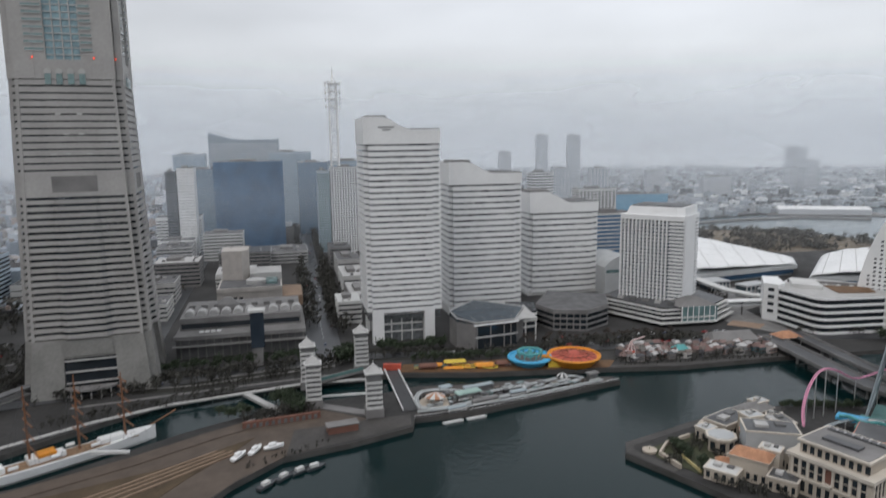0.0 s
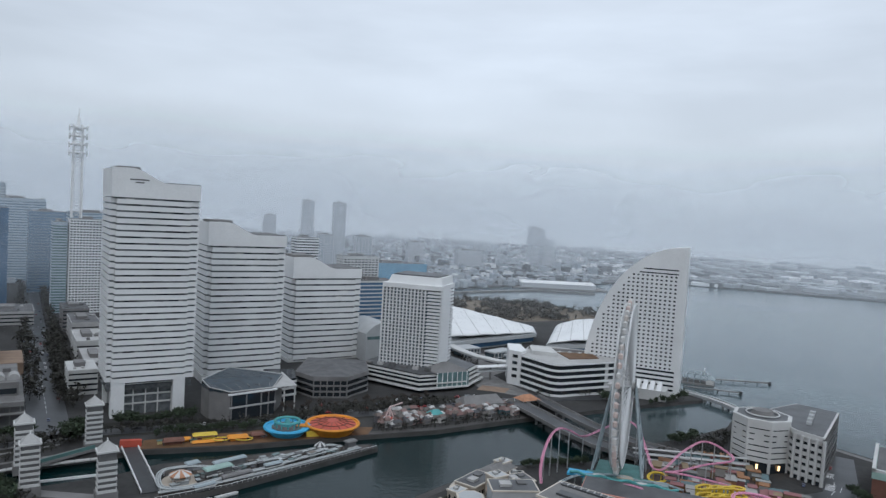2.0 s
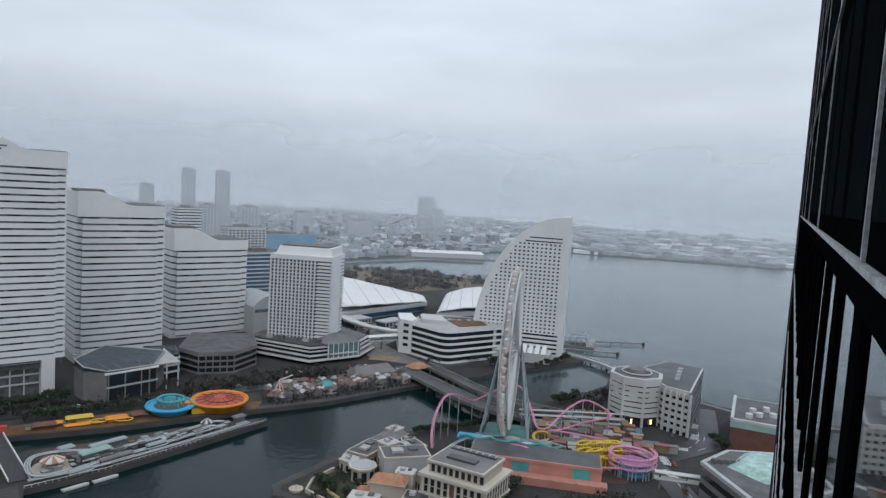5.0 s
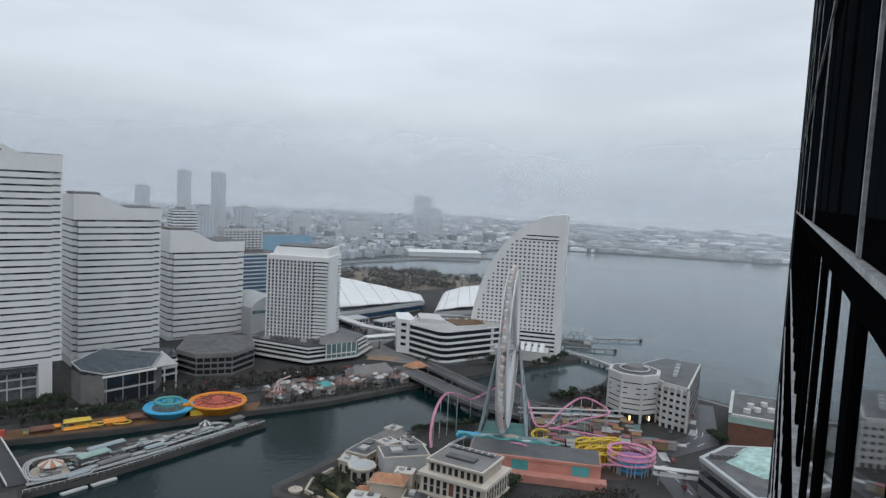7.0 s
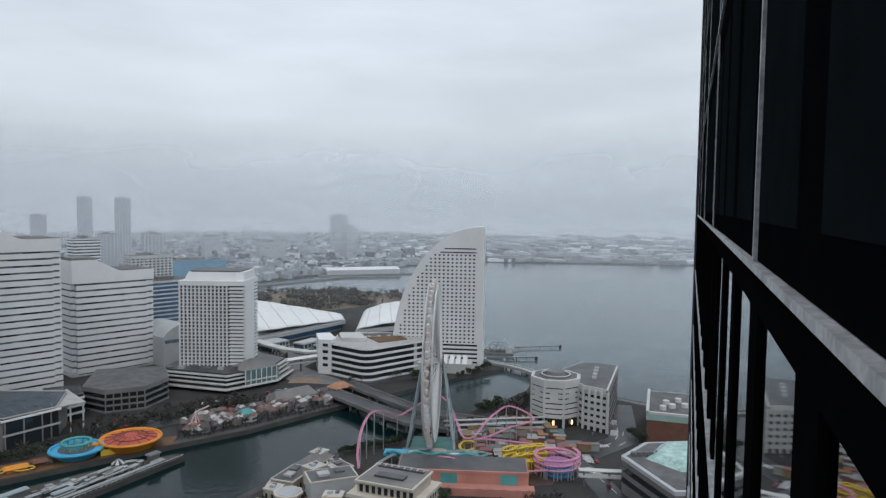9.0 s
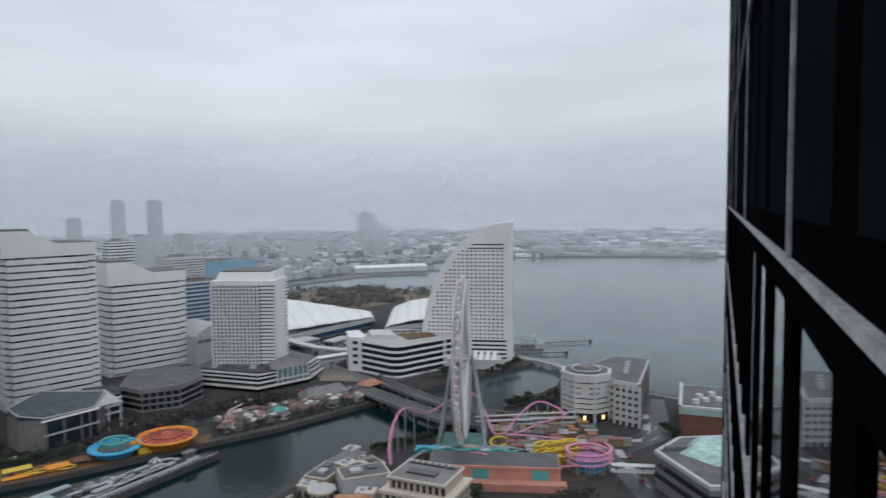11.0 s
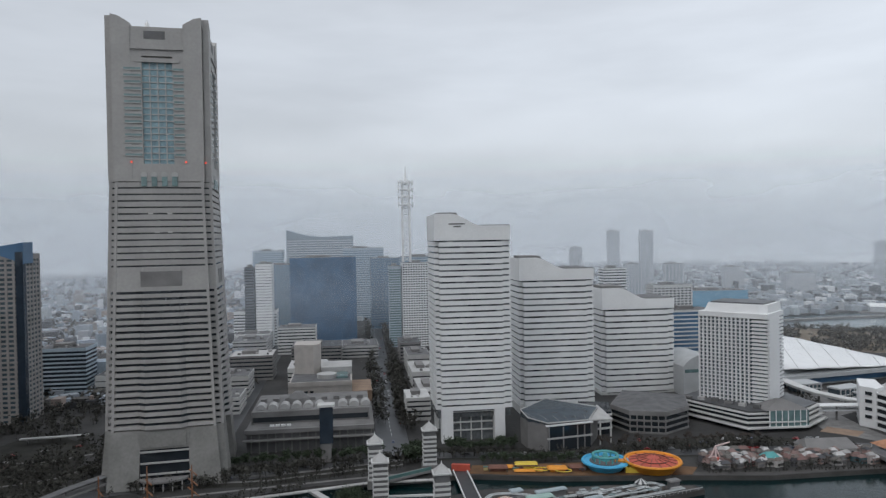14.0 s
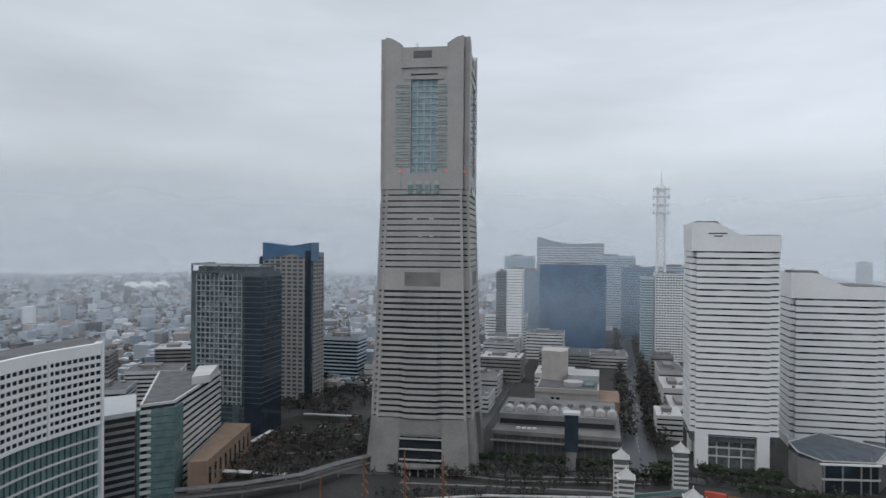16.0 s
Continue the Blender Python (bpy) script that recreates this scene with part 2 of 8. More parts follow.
# base colour pales from channel to bay, standing in for haze and sky reflection
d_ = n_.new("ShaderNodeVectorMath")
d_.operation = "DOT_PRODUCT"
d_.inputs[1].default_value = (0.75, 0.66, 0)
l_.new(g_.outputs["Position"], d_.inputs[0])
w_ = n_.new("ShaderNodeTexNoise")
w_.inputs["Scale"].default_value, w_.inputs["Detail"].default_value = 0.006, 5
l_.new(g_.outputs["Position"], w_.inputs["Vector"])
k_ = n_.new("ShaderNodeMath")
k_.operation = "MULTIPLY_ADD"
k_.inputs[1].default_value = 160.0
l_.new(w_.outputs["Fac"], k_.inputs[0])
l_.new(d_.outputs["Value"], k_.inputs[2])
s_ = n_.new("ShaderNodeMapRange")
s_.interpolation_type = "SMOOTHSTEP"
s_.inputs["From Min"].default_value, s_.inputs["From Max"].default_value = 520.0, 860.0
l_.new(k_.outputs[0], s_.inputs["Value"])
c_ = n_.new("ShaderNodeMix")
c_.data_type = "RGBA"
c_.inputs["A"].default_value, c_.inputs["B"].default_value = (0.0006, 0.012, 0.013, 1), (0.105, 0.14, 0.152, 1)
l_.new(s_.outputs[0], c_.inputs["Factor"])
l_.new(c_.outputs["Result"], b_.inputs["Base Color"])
t_ = n_.new("ShaderNodeTexNoise")
t_.inputs["Scale"].default_value, t_.inputs["Detail"].default_value = 0.25, 6
l_.new(g_.outputs["Position"], t_.inputs["Vector"])
p_ = n_.new("ShaderNodeBump")
p_.inputs["Strength"].default_value, p_.inputs["Distance"].default_value = 0.3, 0.5
l_.new(t_.outputs["Fac"], p_.inputs["Height"])
l_.new(p_.outputs[0], b_.inputs["Normal"])


# ---- building helpers ----
class Geo:
    """Collects plain faces for one mesh."""

    def __init__(self):
        self.v, self.f = [], []

    def add(self, verts, faces):
        k = len(self.v)
        self.v += [tuple(p) for p in verts]
        self.f += [tuple(i + k for i in f) for f in faces]
        return self

    def prism(self, poly, z0, z1, top=None):
        """Upright prism over a plan polygon (anticlockwise); top: another polygon for the upper rim."""
        n, top = len(poly), top or poly
        vs = [(p[0], p[1], z0) for p in poly] + [(p[0], p[1], z1) for p in top]
        return self.add(vs, [tuple(range(n))[::-1], tuple(range(n, 2 * n))] + [(i, (i + 1) % n, n + (i + 1) % n, n + i) for i in range(n)])

    def box(self, x0, x1, y0, y1, z0, z1):
        return self.prism([(x0, y0), (x1, y0), (x1, y1), (x0, y1)], z0, z1)

    def rbox(self, cx, cy, z0, z1, sx, sy, a):
        c, s = math.cos(a), math.sin(a)
        pts = [(-sx / 2, -sy / 2), (sx / 2, -sy / 2), (sx / 2, sy / 2), (-sx / 2, sy / 2)]
        return self.prism([(cx + c * x - s * y, cy + s * x + c * y) for x, y in pts], z0, z1)

    def cyl(self, cx, cy, z0, z1, r0, r1=None, n=16, sy=1.0):
        r1 = r0 if r1 is None else r1
        ring = lambda r: [(cx + r * math.cos(2 * math.pi * i / n), cy + sy * r * math.sin(2 * math.pi * i / n)) for i in range(n)]
        return self.prism(ring(r0), z0, z1, ring(max(r1, 1e-3)))

    def tube(self, pts, r, n=6, closed=False):
        """A round bar along a line of points."""
        pts = [Vector(p) for p in pts]
        rings, m = [], len(pts)
        for i, p in enumerate(pts):
            a = pts[(i - 1) % m] if closed or i else p
            b = pts[(i + 1) % m] if closed or i < m - 1 else p
            d = (b - a).normalized()
            s = d.cross(Vector((0, 0, 1)) if abs(d.z) < 0.95 else Vector((1, 0, 0))).normalized()
            t = s.cross(d)
            rings.append([p + r * (math.cos(2 * math.pi * j / n) * s + math.sin(2 * math.pi * j / n) * t) for j in range(n)])
        fs = []
        for i in range(m if closed else m - 1):
            for j in range(n):
                k = (i + 1) % m
                fs.append((i * n + j, i * n + (j + 1) % n, k * n + (j + 1) % n, k * n + j))
        if not closed:
            fs += [tuple(range(n))[::-1], tuple(range((m - 1) * n, m * n))]
        return self.add([q for ring in rings for q in ring], fs)

    def bars(self, pairs, r, n=4):
        for a, b in pairs:
            self.tube([a, b], r, n)
        return self

    def mesh(self, name, material, smooth=False):
        me = bpy.data.meshes.new(name)
        me.from_pydata(self.v, [], self.f)
        me.materials.append(material)
        if smooth:
            me.shade_smooth()
        return me


def thing(name, at, angle=0.0, label="", category="", group=""):
    e = new(name)
    e.empty_display_size = 0.5
    e.matrix_world = pose(*at, 0, 0, angle)
    return tagged(e, label, category, group)


def part(name, geo, material, parent, label="", at=(0, 0, 0), angle=0.0, smooth=False):
    """One mesh (a Geo or a ready mesh) under a thing or a part."""
    me = geo if isinstance(geo, bpy.types.Mesh) else geo.mesh(name, material, smooth)
    ob = new(name, me)
    ob.parent = parent
    ob.matrix_basis = pose(*at, 0, 0, angle)
    if label:
        tagged(ob, label)
    return ob


def single(name, geo, material, label, category, group="", kind="", at=(0, 0, 0), angle=0.0, smooth=False):
    """A thing that is one mesh."""
    ob = new(name, geo if isinstance(geo, bpy.types.Mesh) else geo.mesh(name, material, smooth))
    ob.matrix_world = pose(*at, 0, 0, angle)
    return tagged(ob, label, category, group, kind)


GZ = 3.0           # quay level above the water
GRID = 16.5        # turn of the street grid, degrees
CG, SG = math.cos(radians(GRID)), math.sin(radians(GRID))


def inside(p, poly):
    x, y, c = p[0], p[1], False
    for i in range(len(poly)):
        (x0, y0), (x1, y1) = poly[i - 1], poly[i]
        if (y0 > y) != (y1 > y) and x < (x1 - x0) * (y - y0) / (y1 - y0) + x0:
            c = not c
    return c


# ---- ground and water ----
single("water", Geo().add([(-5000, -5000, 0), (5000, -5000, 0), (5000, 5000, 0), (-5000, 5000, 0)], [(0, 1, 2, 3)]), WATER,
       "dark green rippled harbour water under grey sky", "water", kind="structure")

MAIN = [(-5000, -5000), (-60, -5000), (-60, 60), (-150, 150), (-120, 262), (-113, 285), (-97, 313), (-67, 330), (-37, 351), (-37, 362),
        (-3, 374), (40, 398), (88, 426), (84, 433), (34, 428), (-3, 418), (-40, 413), (-60, 400), (-94, 388), (-120, 376), (-160, 338),
        (-208, 280), (-236, 262), (-252, 272), (-240, 310), (-192, 378), (-146, 407), (-109, 418), (-73, 430), (-54, 437), (-3, 438), (86, 450),
        (134, 455), (210, 476), (330, 503), (396, 514), (405, 530), (395, 560), (430, 640), (500, 850), (590, 1000), (520, 1110), (380, 1170),
        (250, 1260), (425, 1344), (860, 1537), (1136, 1555), (1582, 1231), (2100, 1000), (5000, 900), (5000, 5000), (-5000, 5000)]
ISLAND = [(70, 322), (88, 302), (150, 230), (300, 120), (620, 40), (520, 150), (452, 290), (434, 333), (421, 365), (413, 388), (410, 430), (409, 470), (404, 480),
          (388, 464), (364, 441), (335, 429), (297, 417), (270, 410), (240, 393), (215, 385), (194, 385), (172, 385), (150, 384), (109, 359), (72, 331)]
NEAR = [(-50, -400), (500, -400), (500, 40), (200, 110), (60, 140), (-20, 130), (-50, 60)]


def land(name, poly, label):
    me = Geo().prism(poly, -2.0, GZ).mesh(name, GROUNDM)
    me.materials.append(QUAY)
    for p in me.polygons:
        p.material_index = 0 if p.normal.z > 0.5 else 1
    return single(name, me, None, label, "ground", kind="structure")


def far_sheet():
    poly = [(-5000, 600), (-480, 620), (-480, 1180), (-330, 1500), (0, 1400), (252, 1266), (425, 1352), (860, 1545), (1136, 1563), (1582, 1241), (2100, 1009), (4990, 909), (4990, 4990), (-5000, 4990)]
    single("ground_far", Geo().prism(poly, GZ - 0.3, GZ + 0.04), FARG, "pale mottled ground of the distant city", "ground", kind="structure")


far_sheet()
land("ground", MAIN, "wet grey city ground with stone quay walls")
land("ground_island", ISLAND, "wet grey island ground with stone quay walls")
land("ground_near", NEAR, "wet grey ground below the tower")

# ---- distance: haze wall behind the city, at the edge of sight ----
# haze is painted as emission, fading to clear towards the ring's top
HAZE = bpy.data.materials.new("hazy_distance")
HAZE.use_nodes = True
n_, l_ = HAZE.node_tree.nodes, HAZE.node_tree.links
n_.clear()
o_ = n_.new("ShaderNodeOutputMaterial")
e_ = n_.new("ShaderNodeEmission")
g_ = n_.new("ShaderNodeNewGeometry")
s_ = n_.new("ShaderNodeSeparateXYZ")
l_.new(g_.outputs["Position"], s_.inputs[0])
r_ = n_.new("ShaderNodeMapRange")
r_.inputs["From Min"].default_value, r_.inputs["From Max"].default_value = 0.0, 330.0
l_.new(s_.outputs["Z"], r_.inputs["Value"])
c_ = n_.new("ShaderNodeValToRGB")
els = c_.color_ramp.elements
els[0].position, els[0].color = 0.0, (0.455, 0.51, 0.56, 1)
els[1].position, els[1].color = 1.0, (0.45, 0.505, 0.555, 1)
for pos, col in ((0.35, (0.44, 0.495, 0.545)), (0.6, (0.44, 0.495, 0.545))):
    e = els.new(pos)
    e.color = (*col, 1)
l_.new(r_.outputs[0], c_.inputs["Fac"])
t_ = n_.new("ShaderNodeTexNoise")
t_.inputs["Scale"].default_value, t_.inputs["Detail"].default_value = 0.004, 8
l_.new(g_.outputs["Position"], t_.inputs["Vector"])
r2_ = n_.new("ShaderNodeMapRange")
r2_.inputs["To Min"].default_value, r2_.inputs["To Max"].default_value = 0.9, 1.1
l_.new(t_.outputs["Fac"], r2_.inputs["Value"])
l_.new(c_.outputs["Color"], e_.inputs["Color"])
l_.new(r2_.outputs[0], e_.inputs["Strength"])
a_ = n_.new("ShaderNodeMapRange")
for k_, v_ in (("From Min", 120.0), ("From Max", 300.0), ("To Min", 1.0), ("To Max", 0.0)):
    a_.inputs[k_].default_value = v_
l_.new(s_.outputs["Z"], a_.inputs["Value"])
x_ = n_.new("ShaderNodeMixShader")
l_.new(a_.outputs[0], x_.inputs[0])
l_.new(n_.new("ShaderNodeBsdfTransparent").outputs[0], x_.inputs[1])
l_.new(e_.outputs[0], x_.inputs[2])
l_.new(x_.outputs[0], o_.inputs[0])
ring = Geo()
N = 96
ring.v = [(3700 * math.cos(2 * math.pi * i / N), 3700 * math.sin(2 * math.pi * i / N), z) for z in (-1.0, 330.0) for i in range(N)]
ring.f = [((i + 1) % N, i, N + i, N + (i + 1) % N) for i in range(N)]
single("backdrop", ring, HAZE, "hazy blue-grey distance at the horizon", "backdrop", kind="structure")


# ---- mist: thin sheets of fog drops that daylight lights, thicker with distance ----
def mist_material(name, thick, top0, top1, seed):
    m = bpy.data.materials.new(name)
    m.use_nodes = True
    n, l = m.node_tree.nodes, m.node_tree.links
    n.clear()
    geo = n.new("ShaderNodeNewGeometry")
    sep = n.new("ShaderNodeSeparateXYZ")
    l.new(geo.outputs["Position"], sep.inputs[0])
    fac = None
    mp = n.new("ShaderNodeMapping")
    mp.inputs["Location"].default_value = (seed * 900.0, seed * 370.0, 0)
    mp.inputs["Scale"].default_value = (1, 1, 3.0)
    l.new(geo.outputs["Position"], mp.inputs[0])
    t = n.new("ShaderNodeTexNoise")
    t.inputs["Scale"].default_value, t.inputs["Detail"].default_value = 0.0022, 2
    l.new(mp.outputs[0], t.inputs["Vector"])
    for src, a, b, u, v in ((sep.outputs["Z"], 4.0, 95.0, 0.0, thick), (sep.outputs["Z"], top0, top1, 1.0, 0.0), (t.outputs["Fac"], 0.3, 0.7, 0.65, 1.35)):
        r = n.new("ShaderNodeMapRange")
        r.interpolation_type = "SMOOTHSTEP"
        for k, q in (("From Min", a), ("From Max", b), ("To Min", u), ("To Max", v)):
            r.inputs[k].default_value = q
        l.new(src, r.inputs["Value"])
        if fac is None:
            fac = r.outputs[0]
        else:
            q = n.new("ShaderNodeMath")
            q.operation = "MULTIPLY"
            l.new(fac, q.inputs[0])
            l.new(r.outputs[0], q.inputs[1])
            fac = q.outputs[0]
    drops = n.new("ShaderNodeMixShader")
    drops.inputs[0].default_value = 0.5
    for k, kind in ((1, "ShaderNodeBsdfDiffuse"), (2, "ShaderNodeBsdfTranslucent")):
        d = n.new(kind)
        d.inputs["Color"].default_value = (0.90, 0.95, 1.0, 1)
        l.new(d.outputs[0], drops.inputs[k])
    mix = n.new("ShaderNodeMixShader")
    l.new(fac, mix.inputs[0])
    l.new(n.new("ShaderNodeBsdfTransparent").outputs[0], mix.inputs[1])
    l.new(drops.outputs[0], mix.inputs[2])
    l.new(mix.outputs[0], n.new("ShaderNodeOutputMaterial").inputs[0])
    return m


for k_, (rad_, thick_) in enumerate(MISTS):
    top_ = 230.0 + 0.10 * rad_
    ring = Geo()
    ring.v = [(rad_ * math.cos(2 * math.pi * i / N), rad_ * math.sin(2 * math.pi * i / N), z) for z in (0.5, top_) for i in range(N)]
    ring.f = [((i + 1) % N, i, N + i, N + (i + 1) % N) for i in range(N)]
    single("mist_bank", ring, mist_material("drifting_mist", thick_, 165.0 + 0.012 * rad_, top_, k_ + 1), "thin drifting grey mist over the city and bay", "mist", "mist banks", kind="stuff")


def rect(w, d, x=0.0, y=0.0):
    return [(x, y), (x + w, y), (x + w, y + d), (x, y + d)]


def grown(poly, k):
    """The convex polygon moved outwards by k metres."""
    out, n = [], len(poly)
    for i in range(n):
        a, b, c = Vector(poly[i - 1]), Vector(poly[i]), Vector(poly[(i + 1) % n])
        n1 = Vector(((b - a).y, -(b - a).x)).normalized()
        n2 = Vector(((c - b).y, -(c - b).x)).normalized()
        m = (n1 + n2)
        out.append(tuple(b + m * (k / max(0.3, 1 + n1.dot(n2)))))
    return out


def banded(name, at, angle, poly, height, fh, band, wall, glass, label, z0=0.0, proud=0.5, roofmat=None, category="building", group="", parapet=1.2):
    """A building of alternating wall bands and window strips; each band is a part."""
    b = thing(name, at, angle, label, category, group)
    part("window_glazing", Geo().prism(poly, z0, height - 0.3), glass, b, "recessed dark window strips")
    g = Geo().prism(grown(poly, proud), 0, band)
    me = g.mesh("spandrel", wall)
    k = int((height - z0) / fh)
    for i in range(k):
        part("spandrel", me, wall, b, at=(0, 0, z0 + i * fh))
    top = z0 + k * fh
    part("parapet", Geo().prism(grown(poly, proud), top, height + parapet), wall, b)
    part("roof", Geo().prism(grown(poly, proud - 0.8), height + parapet, height + parapet + 0.15), roofmat or ROOF, b, "grey flat roof")
    return b


# ---- landmark skyscraper ----
def notched(s, n):
    return [(-s + n, -s), (s - n, -s), (s - n, -s + n), (s, -s + n), (s, s - n), (s - n, s - n), (s - n, s), (-s + n, s), (-s + n, s - n), (-s, s - n), (-s, -s + n), (-s + n, -s + n)]


def skyscraper():
    t = thing("skyscraper", (-251.8, 428.3, GZ), GRID + 5.0, "tall grey granite skyscraper with flared base and banded windows", "skyscraper")
    half = lambda z: 30.2 + (3.4 * (1 - z / 40) ** 1.0 + 4.4 if z < 40 else 4.4 * (1 - (z - 40) / 150) if z < 190 else 0.0)
    NO = 4.2
    part("window_core", Geo().prism(notched(half(36) - 1.4, NO), 0, 190, notched(half(190) - 1.4, NO)), GLASS, t, "dark recessed window strips")
    for s in range(4):
        a = radians(90 * s)
        rot = lambda x, y: (x * math.cos(a) - y * math.sin(a), x * math.sin(a) + y * math.cos(a))
        for sx in (-1, 1):
            h0, h1 = half(0), half(36)
            lo = [(sx * 15, -h0), (sx * (h0 - NO), -h0), (sx * (h0 - NO), -h0 + 9), (sx * 15, -h0 + 9)]
            hi = [(sx * 14, -h1), (sx * (h1 - NO), -h1), (sx * (h1 - NO), -h1 + 7), (sx * 14, -h1 + 7)]
            if sx < 0:
                lo, hi = lo[::-1], hi[::-1]
            part("base_pier", Geo().prism([rot(*p) for p in lo], 0, 36, [rot(*p) for p in hi]), STONEB, t)
    part("base_core", Geo().prism(notched(half(0) - 6.5, NO), 0, 36, notched(half(36) - 3.0, NO)), STONEB, t)
    part("portal_lintel", Geo().box(-15, 15, -half(30) - 0.3, -half(36) + 4, 24, 36), STONEB, t)
    part("portal_glazing", Geo().box(-14.5, 14.5, -half(20) + 1.2, -half(20) + 3.5, 0, 24), GLASS, t, "dark entrance glazing")
    for z in (8, 15, 22):
        part("portal_beam", Geo().box(-14.5, 14.5, -half(20) + 0.2, -half(20) + 1.1, z, z + 1.0), STONE2, t)
    part("portal_canopy", Geo().prism([(14.5 * math.cos(math.pi + k * math.pi / 12), -half(4) - 1 + 9 * math.sin(math.pi + k * math.pi / 12)) for k in range(13)], 6.0, 7.2), CONC, t, "curved entrance canopy")
    for k in range(5):
        part("canopy_post", Geo().cyl(-11 + 5.5 * k, -half(0) - 5.5, 0, 6, 0.4, n=8), STONE2, t)
    part("portal_frieze", Geo().box(-13, 13, -half(28) - 0.9, -half(28) + 1.5, 25.5, 35.5), STONEB, t, "slightly darker stone panel over the portal")
    # banded storeys
    z, i = 36.75, 0
    while z < 187:
        s = half(z)
        if not (121 < z < 133):
            sp = 2.35 if z < 121 else 2.95
            part("spandrel", Geo().prism(notched(s, NO), z, z + sp, notched(half(z + sp), NO)), STONE, t)
        else:
            part("spandrel", Geo().prism(notched(s, NO), z, z + 4.2, notched(half(z + 4.2), NO)), STONE, t)
        z += 4.05
    for s in range(4):
        a = radians(90 * s)
        for sx in (-1, 1):
            g = Geo()
            for x0, x1 in ((None, None),):
                for za, zb in ((36, 190),):
                    ha, hb = half(za), half(zb)
                    if x0 is None:
                        xa0, xa1, xb0, xb1 = sx * (ha - NO - 1.6), sx * (ha - NO), sx * (hb - NO - 1.6), sx * (hb - NO)
                    else:
                        xa0, xa1, xb0, xb1 = x0, x1, x0, x1
                    lo = [(xa0, -ha - 0.1), (xa1, -ha - 0.1), (xa1, -ha + 1.5), (xa0, -ha + 1.5)]
                    hi = [(xb0, -hb - 0.1), (xb1, -hb - 0.1), (xb1, -hb + 1.5), (xb0, -hb + 1.5)]
                    if sx < 0:
                        lo, hi = lo[::-1], hi[::-1]
                    g.prism(lo, za, zb, hi)
            part("pilaster", g, STONE, t, angle=90 * s)
        # lighter window bays in the middle of each side
        for k in range(24):
            zz = 48 + k * 5.8
            if zz > 180 or zz < 140:
                continue
            if k % 2:
                for j in range(6):
                    if (j * 7 + k * 3) % 5 < 2:
                        part("window_blind", Geo().box(-11 + j * 3.8, -8.2 + j * 3.8, -half(zz) - 0.06, -half(zz) + 1.0, zz - 0.3, zz + 0.7), STONE2, t, angle=90 * s)
        zz = 36.75
        while zz < 187:
            if not 121 < zz < 133:
                out = 3.2 * max(0.0, 1 - (zz - 36) / 110)
                if out > 0.3:
                    h2, plan = half(zz), lambda e: [(-15.5, -h2 + 1.5), (-10.5, -h2 - out + e), (10.5, -h2 - out + e), (15.5, -h2 + 1.5)]
                    part("bay_spandrel", Geo().prism(plan(0.0), zz, zz + 2.35), STONE, t, angle=90 * s)
                    part("bay_glazing", Geo().prism(plan(1.0), zz + 2.35, zz + 4.05), GLASS, t, angle=90 * s)
                else:
                    part("bay_panel", Geo().box(-12, 12, -half(zz) + 0.25, -half(zz) + 1.2, zz + 2.4, zz + 3.2), CONC, t, angle=90 * s)
            zz += 4.05
        part("plant_screen", Geo().box(-12.2, 12.2, -half(124.5) - 0.1, -half(130) + 1, 124.5, 134), CONC, t, "darker louvred plant screen", angle=90 * s)
    # upper hotel shaft
    part("upper_core", Geo().prism(notched(27.6, NO), 190, 286), STONE, t)
    for s in range(4):
        up = Geo()
        for sx in (-1, 1):
            up.box(*sorted((sx * 15.5, sx * 26.6)), -30.6, -27.0, 190, 286)
            top = [(sx * 26.6, 293.0), (sx * 22, 292.0), (sx * 15.5, 288.0), (sx * 15.5, 286), (sx * 26.6, 286)]
            vs = [(x, y, zz) for y in (-30.6, -24.0) for x, zz in top]
            part("crown_horn", Geo().add(vs, [(0, 1, 2, 3, 4), (9, 8, 7, 6, 5)] + [(q, q + 5, (q + 1) % 5 + 5, (q + 1) % 5) for q in range(5)]), STONE, t, angle=90 * s)
        for sx in (-1, 1):
            part("bay_jamb", Geo().box(*sorted((sx * 9.0, sx * 15.5)), -30.4, -27.0, 201, 268), STONE, t, angle=90 * s)
        part("bay_sill", Geo().box(-15.5, 15.5, -30.4, -27.0, 190, 201), STONE, t, angle=90 * s)
        part("bay_lintel", Geo().box(-15.5, 15.5, -30.0, -27.0, 268, 286), STONE, t, angle=90 * s)
        # dark block, proud of the lintel, paints the shade of a recess
        part("crown_recess", Geo().box(-7.5, 5.0, -30.15, -29.5, 278.5, 283.5), DARKC, t, "dark panel in place of the shaded recess below the crown", angle=90 * s)
        part("upper_shaft", up, STONE, t, angle=90 * s)
        part("bay_glazing", Geo().box(-9.0, 9.0, -28.8, -27.6, 201, 264), BAYG, t, "teal-tinted glass bay", angle=90 * s)
        part("bay_cornice", Geo().box(-13.5, 13.5, -30.9, -27.0, 264, 266.5).box(-15.5, 15.5, -31.0, -27.0, 272, 274), STONE, t, angle=90 * s)
        me = Geo().box(-8.9, 8.9, -29.3, -28.7, 0, 0.6).mesh("transom", STONE2)
        for k in range(15):
            part("transom", me, STONE2, t, at=(0, 0, 203.5 + k * 4.0), angle=90 * s)
        me = Geo().box(-0.35, 0.35, -29.4, -28.7, 201, 264).mesh("mullion", STONE2)
        for x in (-4.6, 0.0, 4.6):
            o = part("mullion", me, STONE2, t, angle=90 * s)
            o.matrix_basis = pose(0, 0, 0, 0, 0, 90 * s) @ Matrix.Translation((x, 0, 0))
